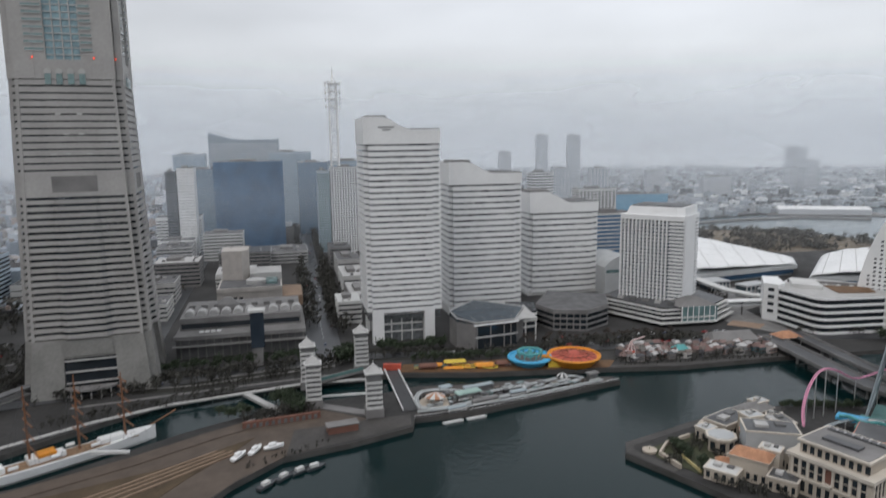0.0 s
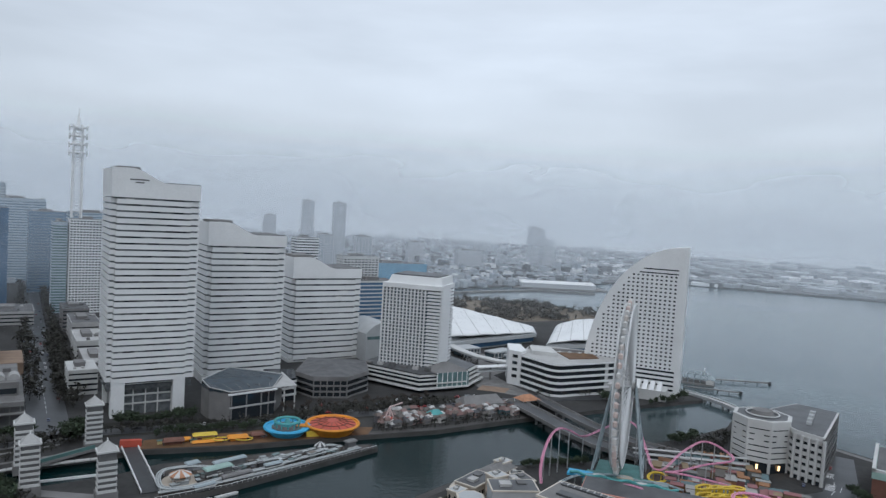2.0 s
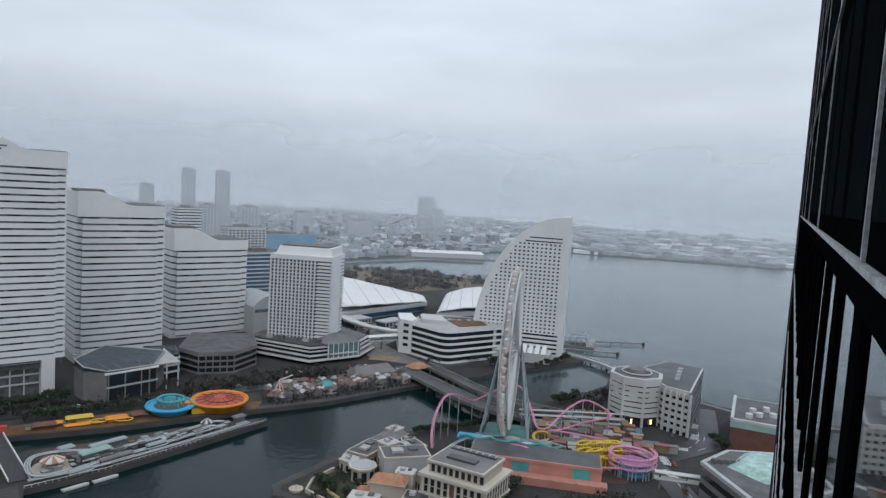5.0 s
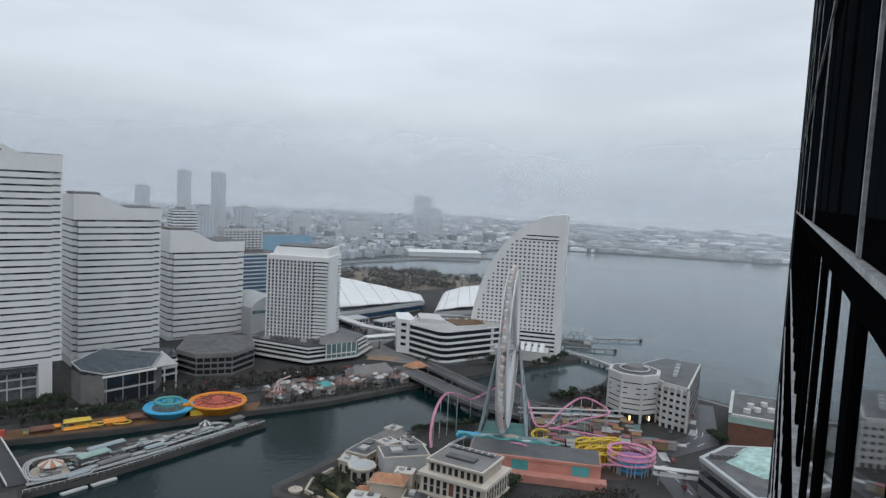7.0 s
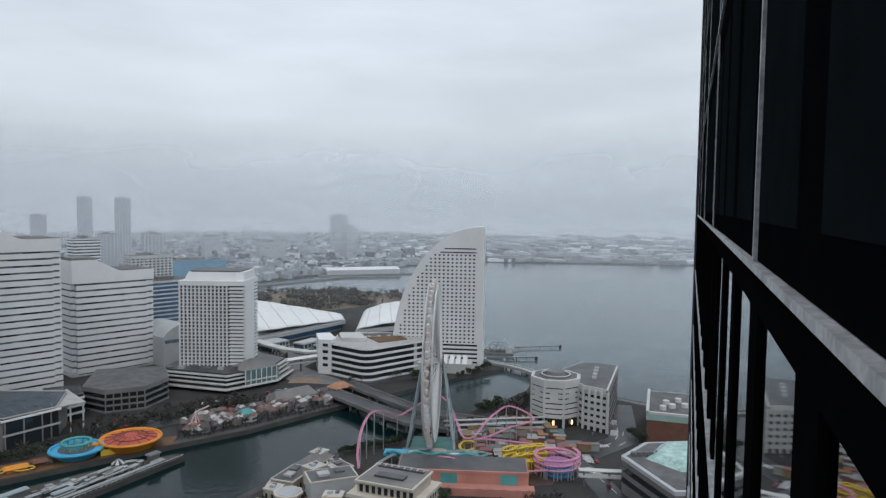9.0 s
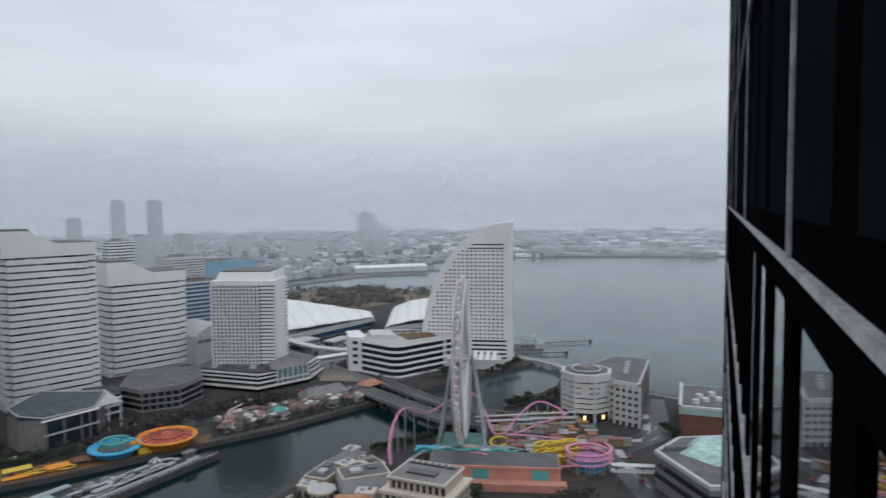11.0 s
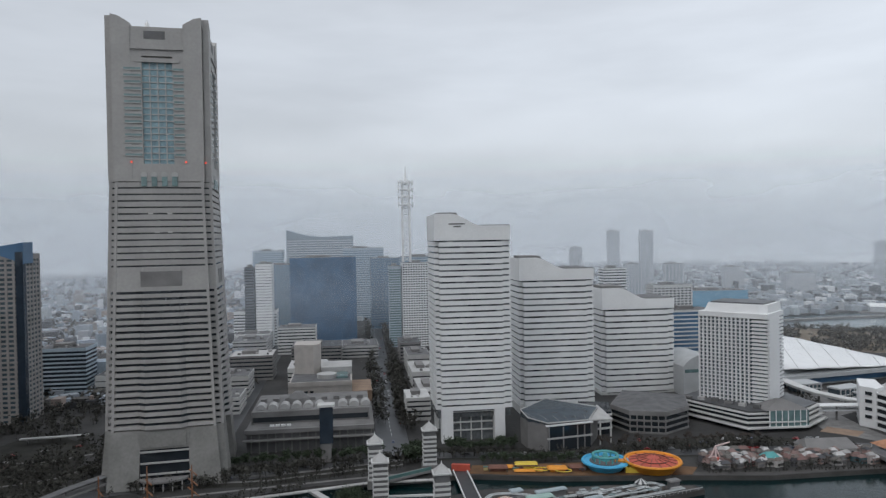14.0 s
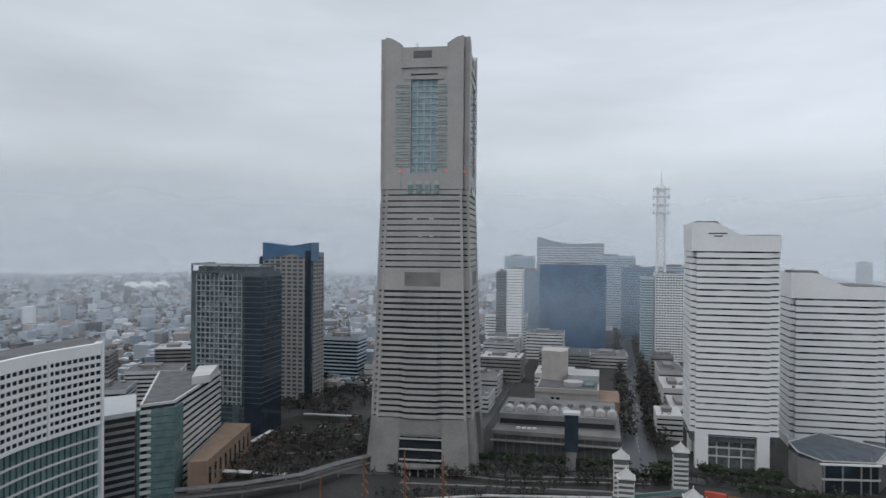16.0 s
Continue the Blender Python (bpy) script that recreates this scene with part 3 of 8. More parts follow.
        for x0, x1, nm in ((-19.4, -9.6, "slit_window"), (9.6, 15.6, "slit_window")):
            me = Geo().box(x0, x1, -30.75, -30.0, 0, 1.3).mesh(nm, GLASSG)
            lip = Geo().box(x0 - 0.2, x1 + 0.2, -31.0, -30.0, -0.5, 0).mesh("window_ledge", STONE2)
            for k in range(14):
                part(nm, me, GLASSG, t, at=(0, 0, 206 + k * 4.1), angle=90 * s)
                part("window_ledge", lip, STONE2, t, at=(0, 0, 206 + k * 4.1), angle=90 * s)
        for k, x in enumerate((-9, -3, 3, 9)):
            o = part("arched_window", Geo().cyl(0, 0, -0.3, 0.3, 2.0, n=12), STONE2, t)
            o.matrix_basis = pose(0, 0, 0, 0, 0, 90 * s) @ pose(x, -30.6, 194, 90, 0, 0)
            me2 = Geo().box(-1.6, 1.6, -30.95, -30.2, 187, 193)
            o = part("arched_window_glazing", me2, GLASSG, t)
            o.matrix_basis = pose(0, 0, 0, 0, 0, 90 * s) @ Matrix.Translation((x, 0, 0))
    for x in (-16, 16):
        part("warning_light", Geo().cyl(x, -30.9, 201.5, 202.6, 0.5, n=8), LAMPR, t, "red aircraft warning light")
    part("warning_light", Geo().cyl(27.2, -27.2, 201.5, 202.6, 0.5, n=8), LAMPR, t, "red aircraft warning light")
    part("roof", Geo().box(-26.5, 26.5, -26.5, 26.5, 286, 286.4), ROOF, t)
    part("dish_antenna", Geo().cyl(-6, -26, 286.4, 289, 1.6, 1.2, n=12).cyl(-6, -26, 289, 291, 1.2, 0.2, n=12), WSTEEL, t, "white antenna dome")
    part("plant_room", Geo().box(-12, 12, -14, 14, 286.4, 290), CONC, t)


LAMPR = bpy.data.materials.new("red_lamp")
LAMPR.use_nodes = True
LAMPR.node_tree.nodes["Principled BSDF"].inputs["Base Color"].default_value = (0.5, 0.02, 0.01, 1)
LAMPR.node_tree.nodes["Principled BSDF"].inputs["Emission Color"].default_value = (1, 0.12, 0.06, 1)
LAMPR.node_tree.nodes["Principled BSDF"].inputs["Emission Strength"].default_value = 0.8
skyscraper()


# ---- three white stepped office towers ----
def wave_tower(at, w, d, h_low, h_high, floors_from, fh, label, legs):
    t = thing("office_tower", at, GRID, label, "office tower", "stepped white towers")
    solid = 9.3
    top = h_low - solid
    part("window_core", Geo().box(1.0, w - 1.0, 4.0, d - 4.2, floors_from - 6, top + 2), GLASSW, t, "dark recessed window strips")
    part("front_glazing", Geo().box(4.2, w - 6.6, 0.9, d - 0.9, floors_from - 1, top + 2), GLASSW, t)
    part("corner_glazing", Geo().box(w - 6.5, w - 0.9, 2.4, d - 4.2, floors_from - 1, top + 2), GLASSW, t)
    # spandrels with folded corners
    me = Geo().box(3.5, w - 6, 0.0, d, 0, fh * 0.71).box(0, 3.5, 3.5, d - 3.5, 0.5, fh * 0.71 + 0.5).box(w - 6, w, 1.6, d - 3.5, 0.35, fh * 0.71 + 0.35).mesh("spandrel", WHITE)
    k = int((top - floors_from) / fh)
    for i in range(k):
        part("spandrel", me, WHITE, t, at=(0, 0, floors_from + i * fh))
    me = Geo().box(0, 5.5, -0.16, 0.9, 0, 0.6).mesh("window_blind", STONE2)
    rnd = random.Random(int(w * 10))
    for i in range(k):
        for j in range(rnd.randint(0, 2)):
            part("window_blind", me, STONE2, t, at=(rnd.uniform(4, w - 12), 0.9, floors_from + i * fh + fh * 0.712))
    me = Geo().box(0, 7.0, -0.1, 0.9, 0, fh * 0.27).mesh("open_window", GLASS)
    for i in range(k):
        for j in range(rnd.randint(2, 4)):
            part("open_window", me, GLASS, t, at=(rnd.uniform(4, w - 14.5), 0.8, floors_from + i * fh + fh * 0.715))
    # wave-shaped parapet: high on one end, sweeping down
    prof = []
    for i in range(25):
        x = w * i / 24
        u = min(1.0, max(0.0, (x / w - 0.22) / 0.4))
        prof.append((x, h_low + (h_high - h_low) * (1 - u * u * (3 - 2 * u))))
    z0 = floors_from + k * fh
    for y0, y1, nm in ((0.0, 1.0, "parapet"), (d - 1.0, d, "parapet")):
        g, n = Geo(), len(prof)
        vs = [(x, y, zz) for y in (y0, y1) for x, zz in prof] + [(x, y, z0) for y in (y0, y1) for x, zz in prof]
        fs = []
        for i in range(n - 1):
            fs += [(i + 2 * n, i + 1 + 2 * n, i + 1, i), (i + n, i + n + 1, i + 3 * n + 1, i + 3 * n), (i, i + 1, i + n + 1, i + n)]
        fs += [(0, n, 3 * n, 2 * n), (n - 1, 3 * n - 1, 4 * n - 1, 2 * n - 1)]
        part(nm, g.add(vs, fs), WHITE, t, "white wave-shaped parapet")
    part("side_wall", Geo().box(0, 1, 1, d - 1, z0, h_high - 0.6), WHITE, t)
    part("side_wall", Geo().box(w - 1, w, 1, d - 1, z0, h_low), WHITE, t)
    part("roof", Geo().box(1, w - 1, 1, d - 1, h_low - 4, h_low - 3), ROOFD, t)
    part("plant_room", Geo().box(4, w * 0.33, 10, d - 10, h_low - 3, h_high + 1.2), CONC, t)
    part("roof_rim", Geo().box(w * 0.62, w - 0.5, 1.2, d - 1.2, h_low, h_low + 0.5), DARKC, t)
    if legs:
        for x0, x1, z in ((11, 23, h_low + 0.9), (14.5, 20, h_low - 1.0)):
            part("sign_bar", Geo().box(x0, x1, -0.15, 0.1, z, z + 0.9), DARKC, t, "small dark sign bar on the parapet")
        for x0, x1 in ((3.5, 12), (w - 14, w - 6)):
            for y in (0.3, d - 8):
                part("leg", Geo().box(x0, x1, y, y + 7, 0, floors_from), WHITE, t)
        part("lobby_glazing", Geo().box(6, w - 8, 7, d - 7, 0, floors_from), GLASSW, t, "grey glass lobby")
        for z in (7, 13):
            part("lobby_beam", Geo().box(12, w - 14, 5.8, 6.8, z, z + 1.0), WHITE2, t)
        part("lobby_canopy", Geo().box(5, w - 8, 2, 7, floors_from - 1.8, floors_from - 0.1), WHITE, t)
        for x in (18, 26, 34):
            part("lobby_column", Geo().box(x, x + 0.8, 6, 6.8, 0, floors_from - 1.8), WHITE2, t)
    else:
        part("podium", Geo().box(-1, w + 1, 1, d, 0, floors_from), WHITE2, t)
    return t


wave_tower((-84.5, 500, GZ), 57.2, 48, 160.5, 169.5, 23.8, 4.34, "tall white office tower with thin window strips and wave roof", True)
wave_tower((-27, 591, GZ), 66, 46, 123.5, 133.5, 6.8, 5.1, "middle white office tower with thin window strips", False)
wave_tower((47, 666.5, GZ), 72, 46, 90.5, 101.5, 2.6, 5.6, "lower white office tower with thin window strips", False)


# ---- hotel with gridded front ----
def grid_hotel():
    t = thing("hotel", (167, 576, GZ), -33, "white gridded hotel tower on a stepped podium", "hotel")
    w, d, h, z0 = 54.0, 42.0, 83.0, 13.0
    part("window_core", Geo().box(-w + 1, -0.8, 0.8, d - 0.8, z0, h - 1), GLASST, t, "dark recessed windows")
    nf, nb = 23, 16
    fh, bw = (h - z0) / nf, (w - 1) / nb
    me = Geo().box(-w, -0.2, 0.2, 0.9, 0, fh * 0.28).mesh("floor_band", WHITE)
    me2 = Geo().box(0, bw * 0.34, -0.8, 0.9, z0, h).mesh("fin", WHITE)
    me3 = Geo().box(-0.9, 0.6, 0, d, 0, fh * 0.55).mesh("side_band", WHITE)
    for i in range(nf):
        part("floor_band", me, WHITE, t, at=(0, 0, z0 + i * fh))
        part("side_band", me3, WHITE, t, at=(0, 0, z0 + i * fh))
    bay = Geo().box(-11, 0.3, -1.1, 0.9, 0, fh * 0.6).mesh("balcony_band", WHITE)
    for i in range(nf):
        part("balcony_band", bay, WHITE, t, at=(0, 0, z0 + i * fh))
    for j in range(nb - 3):
        part("fin", me2, WHITE, t, at=(-w + j * bw, 0, 0))
    part("side_wall", Geo().box(-0.6, 0.9, 4, d - 12, z0, h), WHITE, t, "blank white side wall")
    part("side_wall", Geo().box(-w - 0.3, -w + 0.9, 0, d, z0, h), WHITE, t)
    part("attic", Geo().box(-w, 0.7, -0.6, d, h, h + 4), WHITE, t)
    part("crown", Geo().prism([(-w + 3, 4), (-6, 1.5), (-0.5, 6), (-0.5, d - 2), (-w + 3, d - 2)], h + 4, h + 11.0, [(-w + 6, 6), (-7, 3), (-1, 7), (-1, d - 3), (-w + 6, d - 3)]), WHITE, t)
    part("roof", Geo().box(-w + 8, -4, 6, d - 4, h + 11.0, h + 12), ROOFD, t)
    p = thing("hotel_podium", (0, 0, GZ), 0, "stepped white podium with dark window bands", "podium")
    poly = [(100, 604), (146, 552), (190, 562), (213, 590), (195, 640), (140, 650)]
    part("glazing", Geo().prism(grown(poly, -2), 0, 13.5), GLASS, p)
    for z, k in ((2.8, 3.0), (6.6, 1.0), (10, -0.6), (12.6, -1.8)):
        part("terrace_band", Geo().prism(grown(poly, k), z, z + 1.0), WHITE2, p)
    part("roof", Geo().prism(grown(poly, -4), 14.2, 15), ROOFD, p)
    for k in range(6):
        part("roof_unit", Geo().rbox(112 + k * 9, 600 - k * 6.5, 15, 16.6 + (k % 3) * 0.7, 5, 4, -0.6), (CONC, STONE2, DARKC)[k % 3], p)
    pav = part("pavilion", Geo().rbox(176, 570, 3, 15.5, 30, 22, radians(12)), GLASSG, p, "glazed pavilion")
    part("pavilion_roof", Geo().prism([(160, 556), (194, 563), (190, 585), (157, 578)], 15.5, 22, [(172, 568), (178, 569), (177, 573), (171, 572)]), CONC, p)
    for x in range(7):
        part("pavilion_mullion", Geo().rbox(163 + x * 4.7, 556.3 + x * 1.0, 3, 15.5, 0.7, 0.7, radians(12)), WHITE, pav)


grid_hotel()


# ---- sail-shaped hotel ----
def sail_hotel():
    t = thing("sail_hotel", (374, 521, GZ), -39, "white sail-shaped hotel tower with rows of windows", "hotel")
    W, H, K, D = 86.0, 133.0, 2.08, 20.0
    edge = lambda z: -W * max(0.0, 1 - (max(z, 0) / H) ** K) ** (1 / K)
    zs = [H * math.sin(math.pi / 2 * i / 40) for i in range(41)]
    prof = [(edge(z), z) for z in zs]
    n = len(prof)
    g = Geo()
    vs = [(x, y, z) for y in (0.0, D) for x, z in prof] + [(0, 0, 0), (0, D, 0)]
    fs = [tuple(range(n)) + (2 * n,), tuple(range(2 * n - 1, n - 1, -1)) + (2 * n + 1,)]
    fs += [(i + n, i + n + 1, i + 1, i) for i in range(n - 1)] + [(2 * n, n - 1, 2 * n - 1, 2 * n + 1)]
    g.add([(x, y, z) for x, y, z in vs], [f[::-1] for f in fs])
    part("body", g, WHITE, t)
    part("edge_pier", Geo().box(-2.5, 1.2, -1.2, D + 1, 0, H), WHITE, t, "white vertical edge")
    me = Geo().box(-0.9, 0.9, -0.12, 0.3, 0, 1.45).mesh("window", GLASS)
    z = 24.0
    while z < 106:
        x = -8.0
        while x > edge(z + 4) + 5:
            part("window", me, GLASS, t, at=(x, 0, z))
            x -= 4.05
        z += 3.55
    for z in (110.5, 114):
        part("louvre_strip", Geo().box(edge(z + 3) + 7, -6, -0.15, 0.4, z - 2, z - 1.0), GLASS, t)
    for z in (5, 9, 13, 17, 21):
        part("base_strip", Geo().box(-62, -4, -0.2, 0.4, z, z + 1.6), GLASS, t)
    part("entrance_hall", Geo().box(-60, -8, -22, 0, 0, 9), WHITE2, t)
    for x in range(8):
        part("canopy_fin", Geo().prism([(-58 + x * 6, -23), (-54 + x * 6, -23), (-54 + x * 6, -8), (-58 + x * 6, -8)], 9, 14, [(-57.9 + x * 6, -12), (-54.1 + x * 6, -12), (-54.1 + x * 6, -8), (-57.9 + x * 6, -8)]), WHITE, t)


sail_hotel()

# ---- white terraced waterfront building with a rounded corner ----
def terrace_centre():
    corner = [(276 - 10 + 10 * math.cos(a), 552 - 10 + 10 * math.sin(a)) for a in (math.pi * k / 10 for k in range(11, 17))]
    poly = [(244, 574)] + corner + [(330, 543), (345, 575), (275, 615)]
    b = banded("waterfront_centre", (0, 0, GZ), 0, poly, 27, 5.4, 1.75, WHITE, GLASS, "white waterfront building with wide terrace bands", proud=1.5, roofmat=STONE2)
    part("stair_block", Geo().prism([(236, 580), (244, 570), (252, 577), (258, 606), (246, 610)], 0, 31), WHITE, b, "white blank stair block")
    for z in (7, 13, 19, 25):
        part("stair_slot", Geo().prism([(238.4, 576.2), (241.6, 572.2), (242.4, 573), (239.2, 577)], z, z + 2.6), GLASS, b)
    part("roof_terrace", Geo().prism([(282, 550), (312, 552), (316, 572), (284, 580)], 28.4, 28.9), DECKO, b, "brown planted roof terrace")
    part("roof_plant", Geo().prism([(256, 574), (276, 562), (282, 590), (264, 598)], 28.3, 31.5), WHITE2, b)
    part("roof_screen", Geo().prism([(262, 596), (330, 568), (332, 571), (264, 599)], 28.3, 30.5), CONC, b)
    for k in range(6):
        part("rooftop_unit", Geo().rbox(268 + k * 9, 584 - k * 2.5, 28.3, 29.8, 3, 2.5, 0.3), HAZEW0, b)
    part("ground_hall", Geo().prism(grown(poly, -4), 0, 4), DARKC, b)
    for x in (300, 312, 324):
        part("stair_tower", Geo().box(x, x + 3, 539.5, 542, 0, 27), WHITE2, b)


HAZEW0 = mat("pale_roof_unit", (0.5, 0.5, 0.5), 0.7, var=0.1)
terrace_centre()


# ---- giant wheel ----
def giant_wheel():
    hub = Vector((223, 362, 0))
    t = thing("giant_wheel", (hub.x, hub.y, GZ), -31.5 + 90 - 4.2, "white giant observation wheel seen almost edge-on", "observation wheel")
    R, HZ = 48.0, 55.0
    for y in (-2.6, 2.6):
        for r, th in ((R, 0.55), (R - 4.5, 0.4), (R * 0.52, 0.35)):
            part("rim", Geo().tube([(r * math.cos(a * math.pi / 40), y, HZ + r * math.sin(a * math.pi / 40)) for a in range(80)], th, 6, True), WHEELW, t)
    lace = []
    for i in range(60):
        a, b = 2 * math.pi * i / 60, 2 * math.pi * (i + 1) / 60
        lace.append(((R * math.cos(a), -2.6, HZ + R * math.sin(a)), (R * math.cos(a), 2.6, HZ + R * math.sin(a))))
        for y in (-2.6, 2.6):
            lace.append(((R * math.cos(a), y, HZ + R * math.sin(a)), ((R - 4.5) * math.cos(b), y, HZ + (R - 4.5) * math.sin(b))))
    part("rim_lattice", Geo().bars(lace, 0.32), WHEELW, t)
    for i in range(60):
        a = 2 * math.pi * i / 60
        part("spoke", Geo().bars([((3 * math.cos(a), y * 1.6, HZ + 3 * math.sin(a)), (R * math.cos(a), y, HZ + R * math.sin(a))) for y in (-2.6, 2.6)], 0.3), WHEELW, t)
    h = part("hub", Geo().cyl(0, 0, -6, 6, 3.0, n=20), WHEELW, t)
    h.matrix_basis = pose(0, 0, HZ, 90, 0, 0)
    part("clock_face", Geo().cyl(0, 0, 6.2, 6.6, 5.0, n=24), DSTEEL, h, "dark clock panel at the hub")
    gm = Geo().cyl(0, 0, -1.4, 1.0, 1.3, n=10).cyl(0, 0, 1.0, 1.7, 1.3, 0.5, n=10)
    me = gm.mesh("gondola", GONDOLA, False)
    for i in range(60):
        a = 2 * math.pi * i / 60
        part("gondola", me, GONDOLA, t, at=((R + 2.2) * math.cos(a), 0, HZ + (R + 2.2) * math.sin(a)))
    for y in (-1, 1):
        for x in (-17, 17):
            part("support_leg", Geo().tube([(x, y * 15, 0), (x * 0.12, y * 6.5, HZ)], 0.7, 8), PALEG, t, "pale green steel leg")
        for k in range(1, 5):
            part("support_brace", Geo().bars([((-17 + 2.9 * k, y * (15 - k * 1.6), k * 10.2), (17 - 2.9 * k, y * (15 - k * 1.6), k * 10.2))], 0.4, 6), PALEG, t)
        for k in range(4):
            part("support_brace", Geo().bars([((-17 + 2.9 * k, y * (15 - k * 1.6), k * 10.2), (14 - 2.9 * k, y * (13.4 - k * 1.6), (k + 1) * 10.2))], 0.4, 6), PALEG, t)
    for y in (-1, 1):
        for x in (-1, 1):
            lat = []
            for k in range(9):
                u, v = k / 10, (k + 1) / 10
                q = lambda w, o: (x * (17 * (1 - w) + 2 * w) + o, y * (15 * (1 - w) + 6.5 * w), HZ * w)
                lat += [(q(u, -1.6), q(v, 1.6)), (q(u, 1.6), q(v, -1.6)), (q(u, -1.6), q(v, -1.6))]
            part("leg_lattice", Geo().bars(lat, 0.2), PALEG, t)
    part("platform", Geo().box(-14, 14, -13, 13, 0, 3), TEALP, t, "teal boarding platform")


GONDOLA = palette("gondola_paint", [(0.62, 0.6, 0.57), (0.56, 0.45, 0.41), (0.58, 0.57, 0.55), (0.55, 0.5, 0.46)], 0.4, island=False)
PALEG = mat("pale_green_steel", (0.30, 0.35, 0.37), 0.5, var=0.08)
TEALP = mat("teal_deck", (0.09, 0.22, 0.21), 0.6, var=0.25, scale=0.1)
giant_wheel()


# ---- wing of the tower that the camera stands in ----
def near_wing():
    va = radians(52.0)
    ux, uy = math.sin(va), math.cos(va)      # along the wall, away from the camera
    a = 0.45                                  # the wall's clearance from the lens
    ang = math.degrees(math.atan2(uy, ux))
    t = thing("near_tower_wing", (a * uy, -a * ux, 0), ang, "black glass facade of the near tower wing with pale ledges", "building wing")
    L = 52.0
    # local x: away from the camera along the wall; y < 0 behind the wall face
    part("wall_core", Geo().box(-8, L, -14, -0.22, GZ, 205), BLACKP, t)
    FH, LED = 3.9, 154.555
    # panes sit back between dark fins; far edges every 2.35 m
    pane = Geo().box(-0.925, 0.925, -0.2, -0.035, 0.0, FH - 0.3).mesh("mirror_pane", MIRG)
    fin_d = Geo().box(0.925, 1.505, -0.22, 0.0, 0.0, FH - 0.02).mesh("dark_fin", BLACKP)
    dark = Geo().box(-0.925, 1.505, -0.22, 0.0, 0.05, FH - 0.02).mesh("dark_panel", BLACKP)
    lintel = Geo().box(-0.925, 0.925, -0.22, 0.0, FH - 0.3, FH - 0.02).mesh("lintel", BLACKP)
    upper = Geo().box(-0.8, 1.0, -0.02, 0.006, 0.32, FH - 0.75).mesh("upper_pane", DARKPANE)
    ledge = Geo().box(-8, L, -0.2, 0.05, -0.008, 0.045).mesh("ledge", PALEB)
    rod = Geo().box(-0.03, 0.03, 0.0, 0.03, 0.05, FH - 0.02).mesh("edge_trim", PALEB)
    for k in range(-12, 12):
        z = LED + k * FH
        part("ledge", ledge, PALEB, t, at=(0, 0, z))
        if not -4 <= k <= 3:
            continue
        x, j = -3.065, 0
        while x < L - 1:
            if k < 0:
                part("mirror_pane", pane, MIRG, t, at=(x, 0, z))
                part("dark_fin", fin_d, BLACKP, t, at=(x, 0, z))
                part("lintel", lintel, BLACKP, t, at=(x, 0, z))
            else:
                part("dark_panel", dark, BLACKP, t, at=(x, 0, z))
                part("upper_pane", upper, DARKPANE, t, at=(x, 0, z))
                if j % 4 == 0:
                    part("edge_trim", rod, PALEB, t, at=(x - 1.35, 0, z))
            x += 2.43
            j += 1
    part("corner_post", Geo().box(L - 0.3, L + 0.15, -0.5, 0.12, GZ, 205), DSTEEL, t)


DARKPANE = mat("black_spandrel_glass", (0.009, 0.012, 0.014), 0.6, var=0.2, scale=0.4, spec=0.0)
MIRG = mat("reflective_facade_glass", (0.25, 0.28, 0.3), 0.03, 1.0, var=0.05)
near_wing()


# ---- plain block buildings ----
def block(name, corner, angle, w, d, h, wall, glass, label, fh=4.0, bays=0, band=0.45, category="building", group="", left=False, strip=True):
    """A block whose near corner is given; w along its front (left of the corner if left), windows in strips or bays."""
    t = thing(name, (corner[0], corner[1], GZ), angle, label, category, group)
    x0, x1 = (-w, 0) if left else (0, w)
    part("glazing", Geo().box(x0 + 0.5, x1 - 0.5, 0.5, d - 0.5, 0, h - 0.5), glass, t)
    me = Geo().box(x0, x1, 0, d, 0, fh * band).mesh("floor_band", wall)
    k = max(1, int(h / fh))
    for i in range(k):
        part("floor_band", me, wall, t, at=(0, 0, i * fh))
    part("parapet", Geo().box(x0 - 0.1, x1 + 0.1, -0.1, d + 0.1, k * fh - 0.3, h + 1), wall, t)
    part("roof", Geo().box(x0 + 0.6, x1 - 0.6, 0.6, d - 0.6, h + 1, h + 1.2), (ROOF, STONE2, ROOFD, WHITE2, ROOF)[int(abs(corner[0]) + h) % 5] if h < 60 else ROOF, t)
    part("plant_room", Geo().box(x0 + w * 0.25, x0 + w * 0.6, d * 0.3, d * 0.7, h + 1.2, h + 4.5), CONC, t)
    ru = random.Random(int(abs(corner[0]) * 7 + h))
    for j in range(5 if h < 70 else 3):
        ux, uy = ru.uniform(x0 + 2, x1 - 5), ru.uniform(1.5, d - 5)
        part("rooftop_unit", Geo().box(ux, ux + ru.uniform(1.5, 5), uy, uy + ru.uniform(1.5, 4), h + 1.2, h + ru.uniform(2.0, 3.6)), (STONE2, DARKC, CONC)[j % 3], t)
    if bays:
        for y, nm in ((-0.1, "front"), (d - 0.5, "back")):
            me = Geo().box(0, w / bays * 0.3, y, y + 0.6, 0, h).mesh("pier", wall)
            for j in range(bays + 1):
                part("pier", me, wall, t, at=(x0 + (w - w / bays * 0.3) * j / bays, 0, 0))
        nb = max(2, int(d / (w / bays)))
        me = Geo().box(-0.3, 0.3, 0, d / nb * 0.3, 0, h).mesh("pier", wall)
        for j in range(nb + 1):
            for px in (x0 + 0.2, x1 - 0.2):
                part("pier", me, wall, t, at=(px, (d - d / nb * 0.3) * j / nb, 0))
    return t


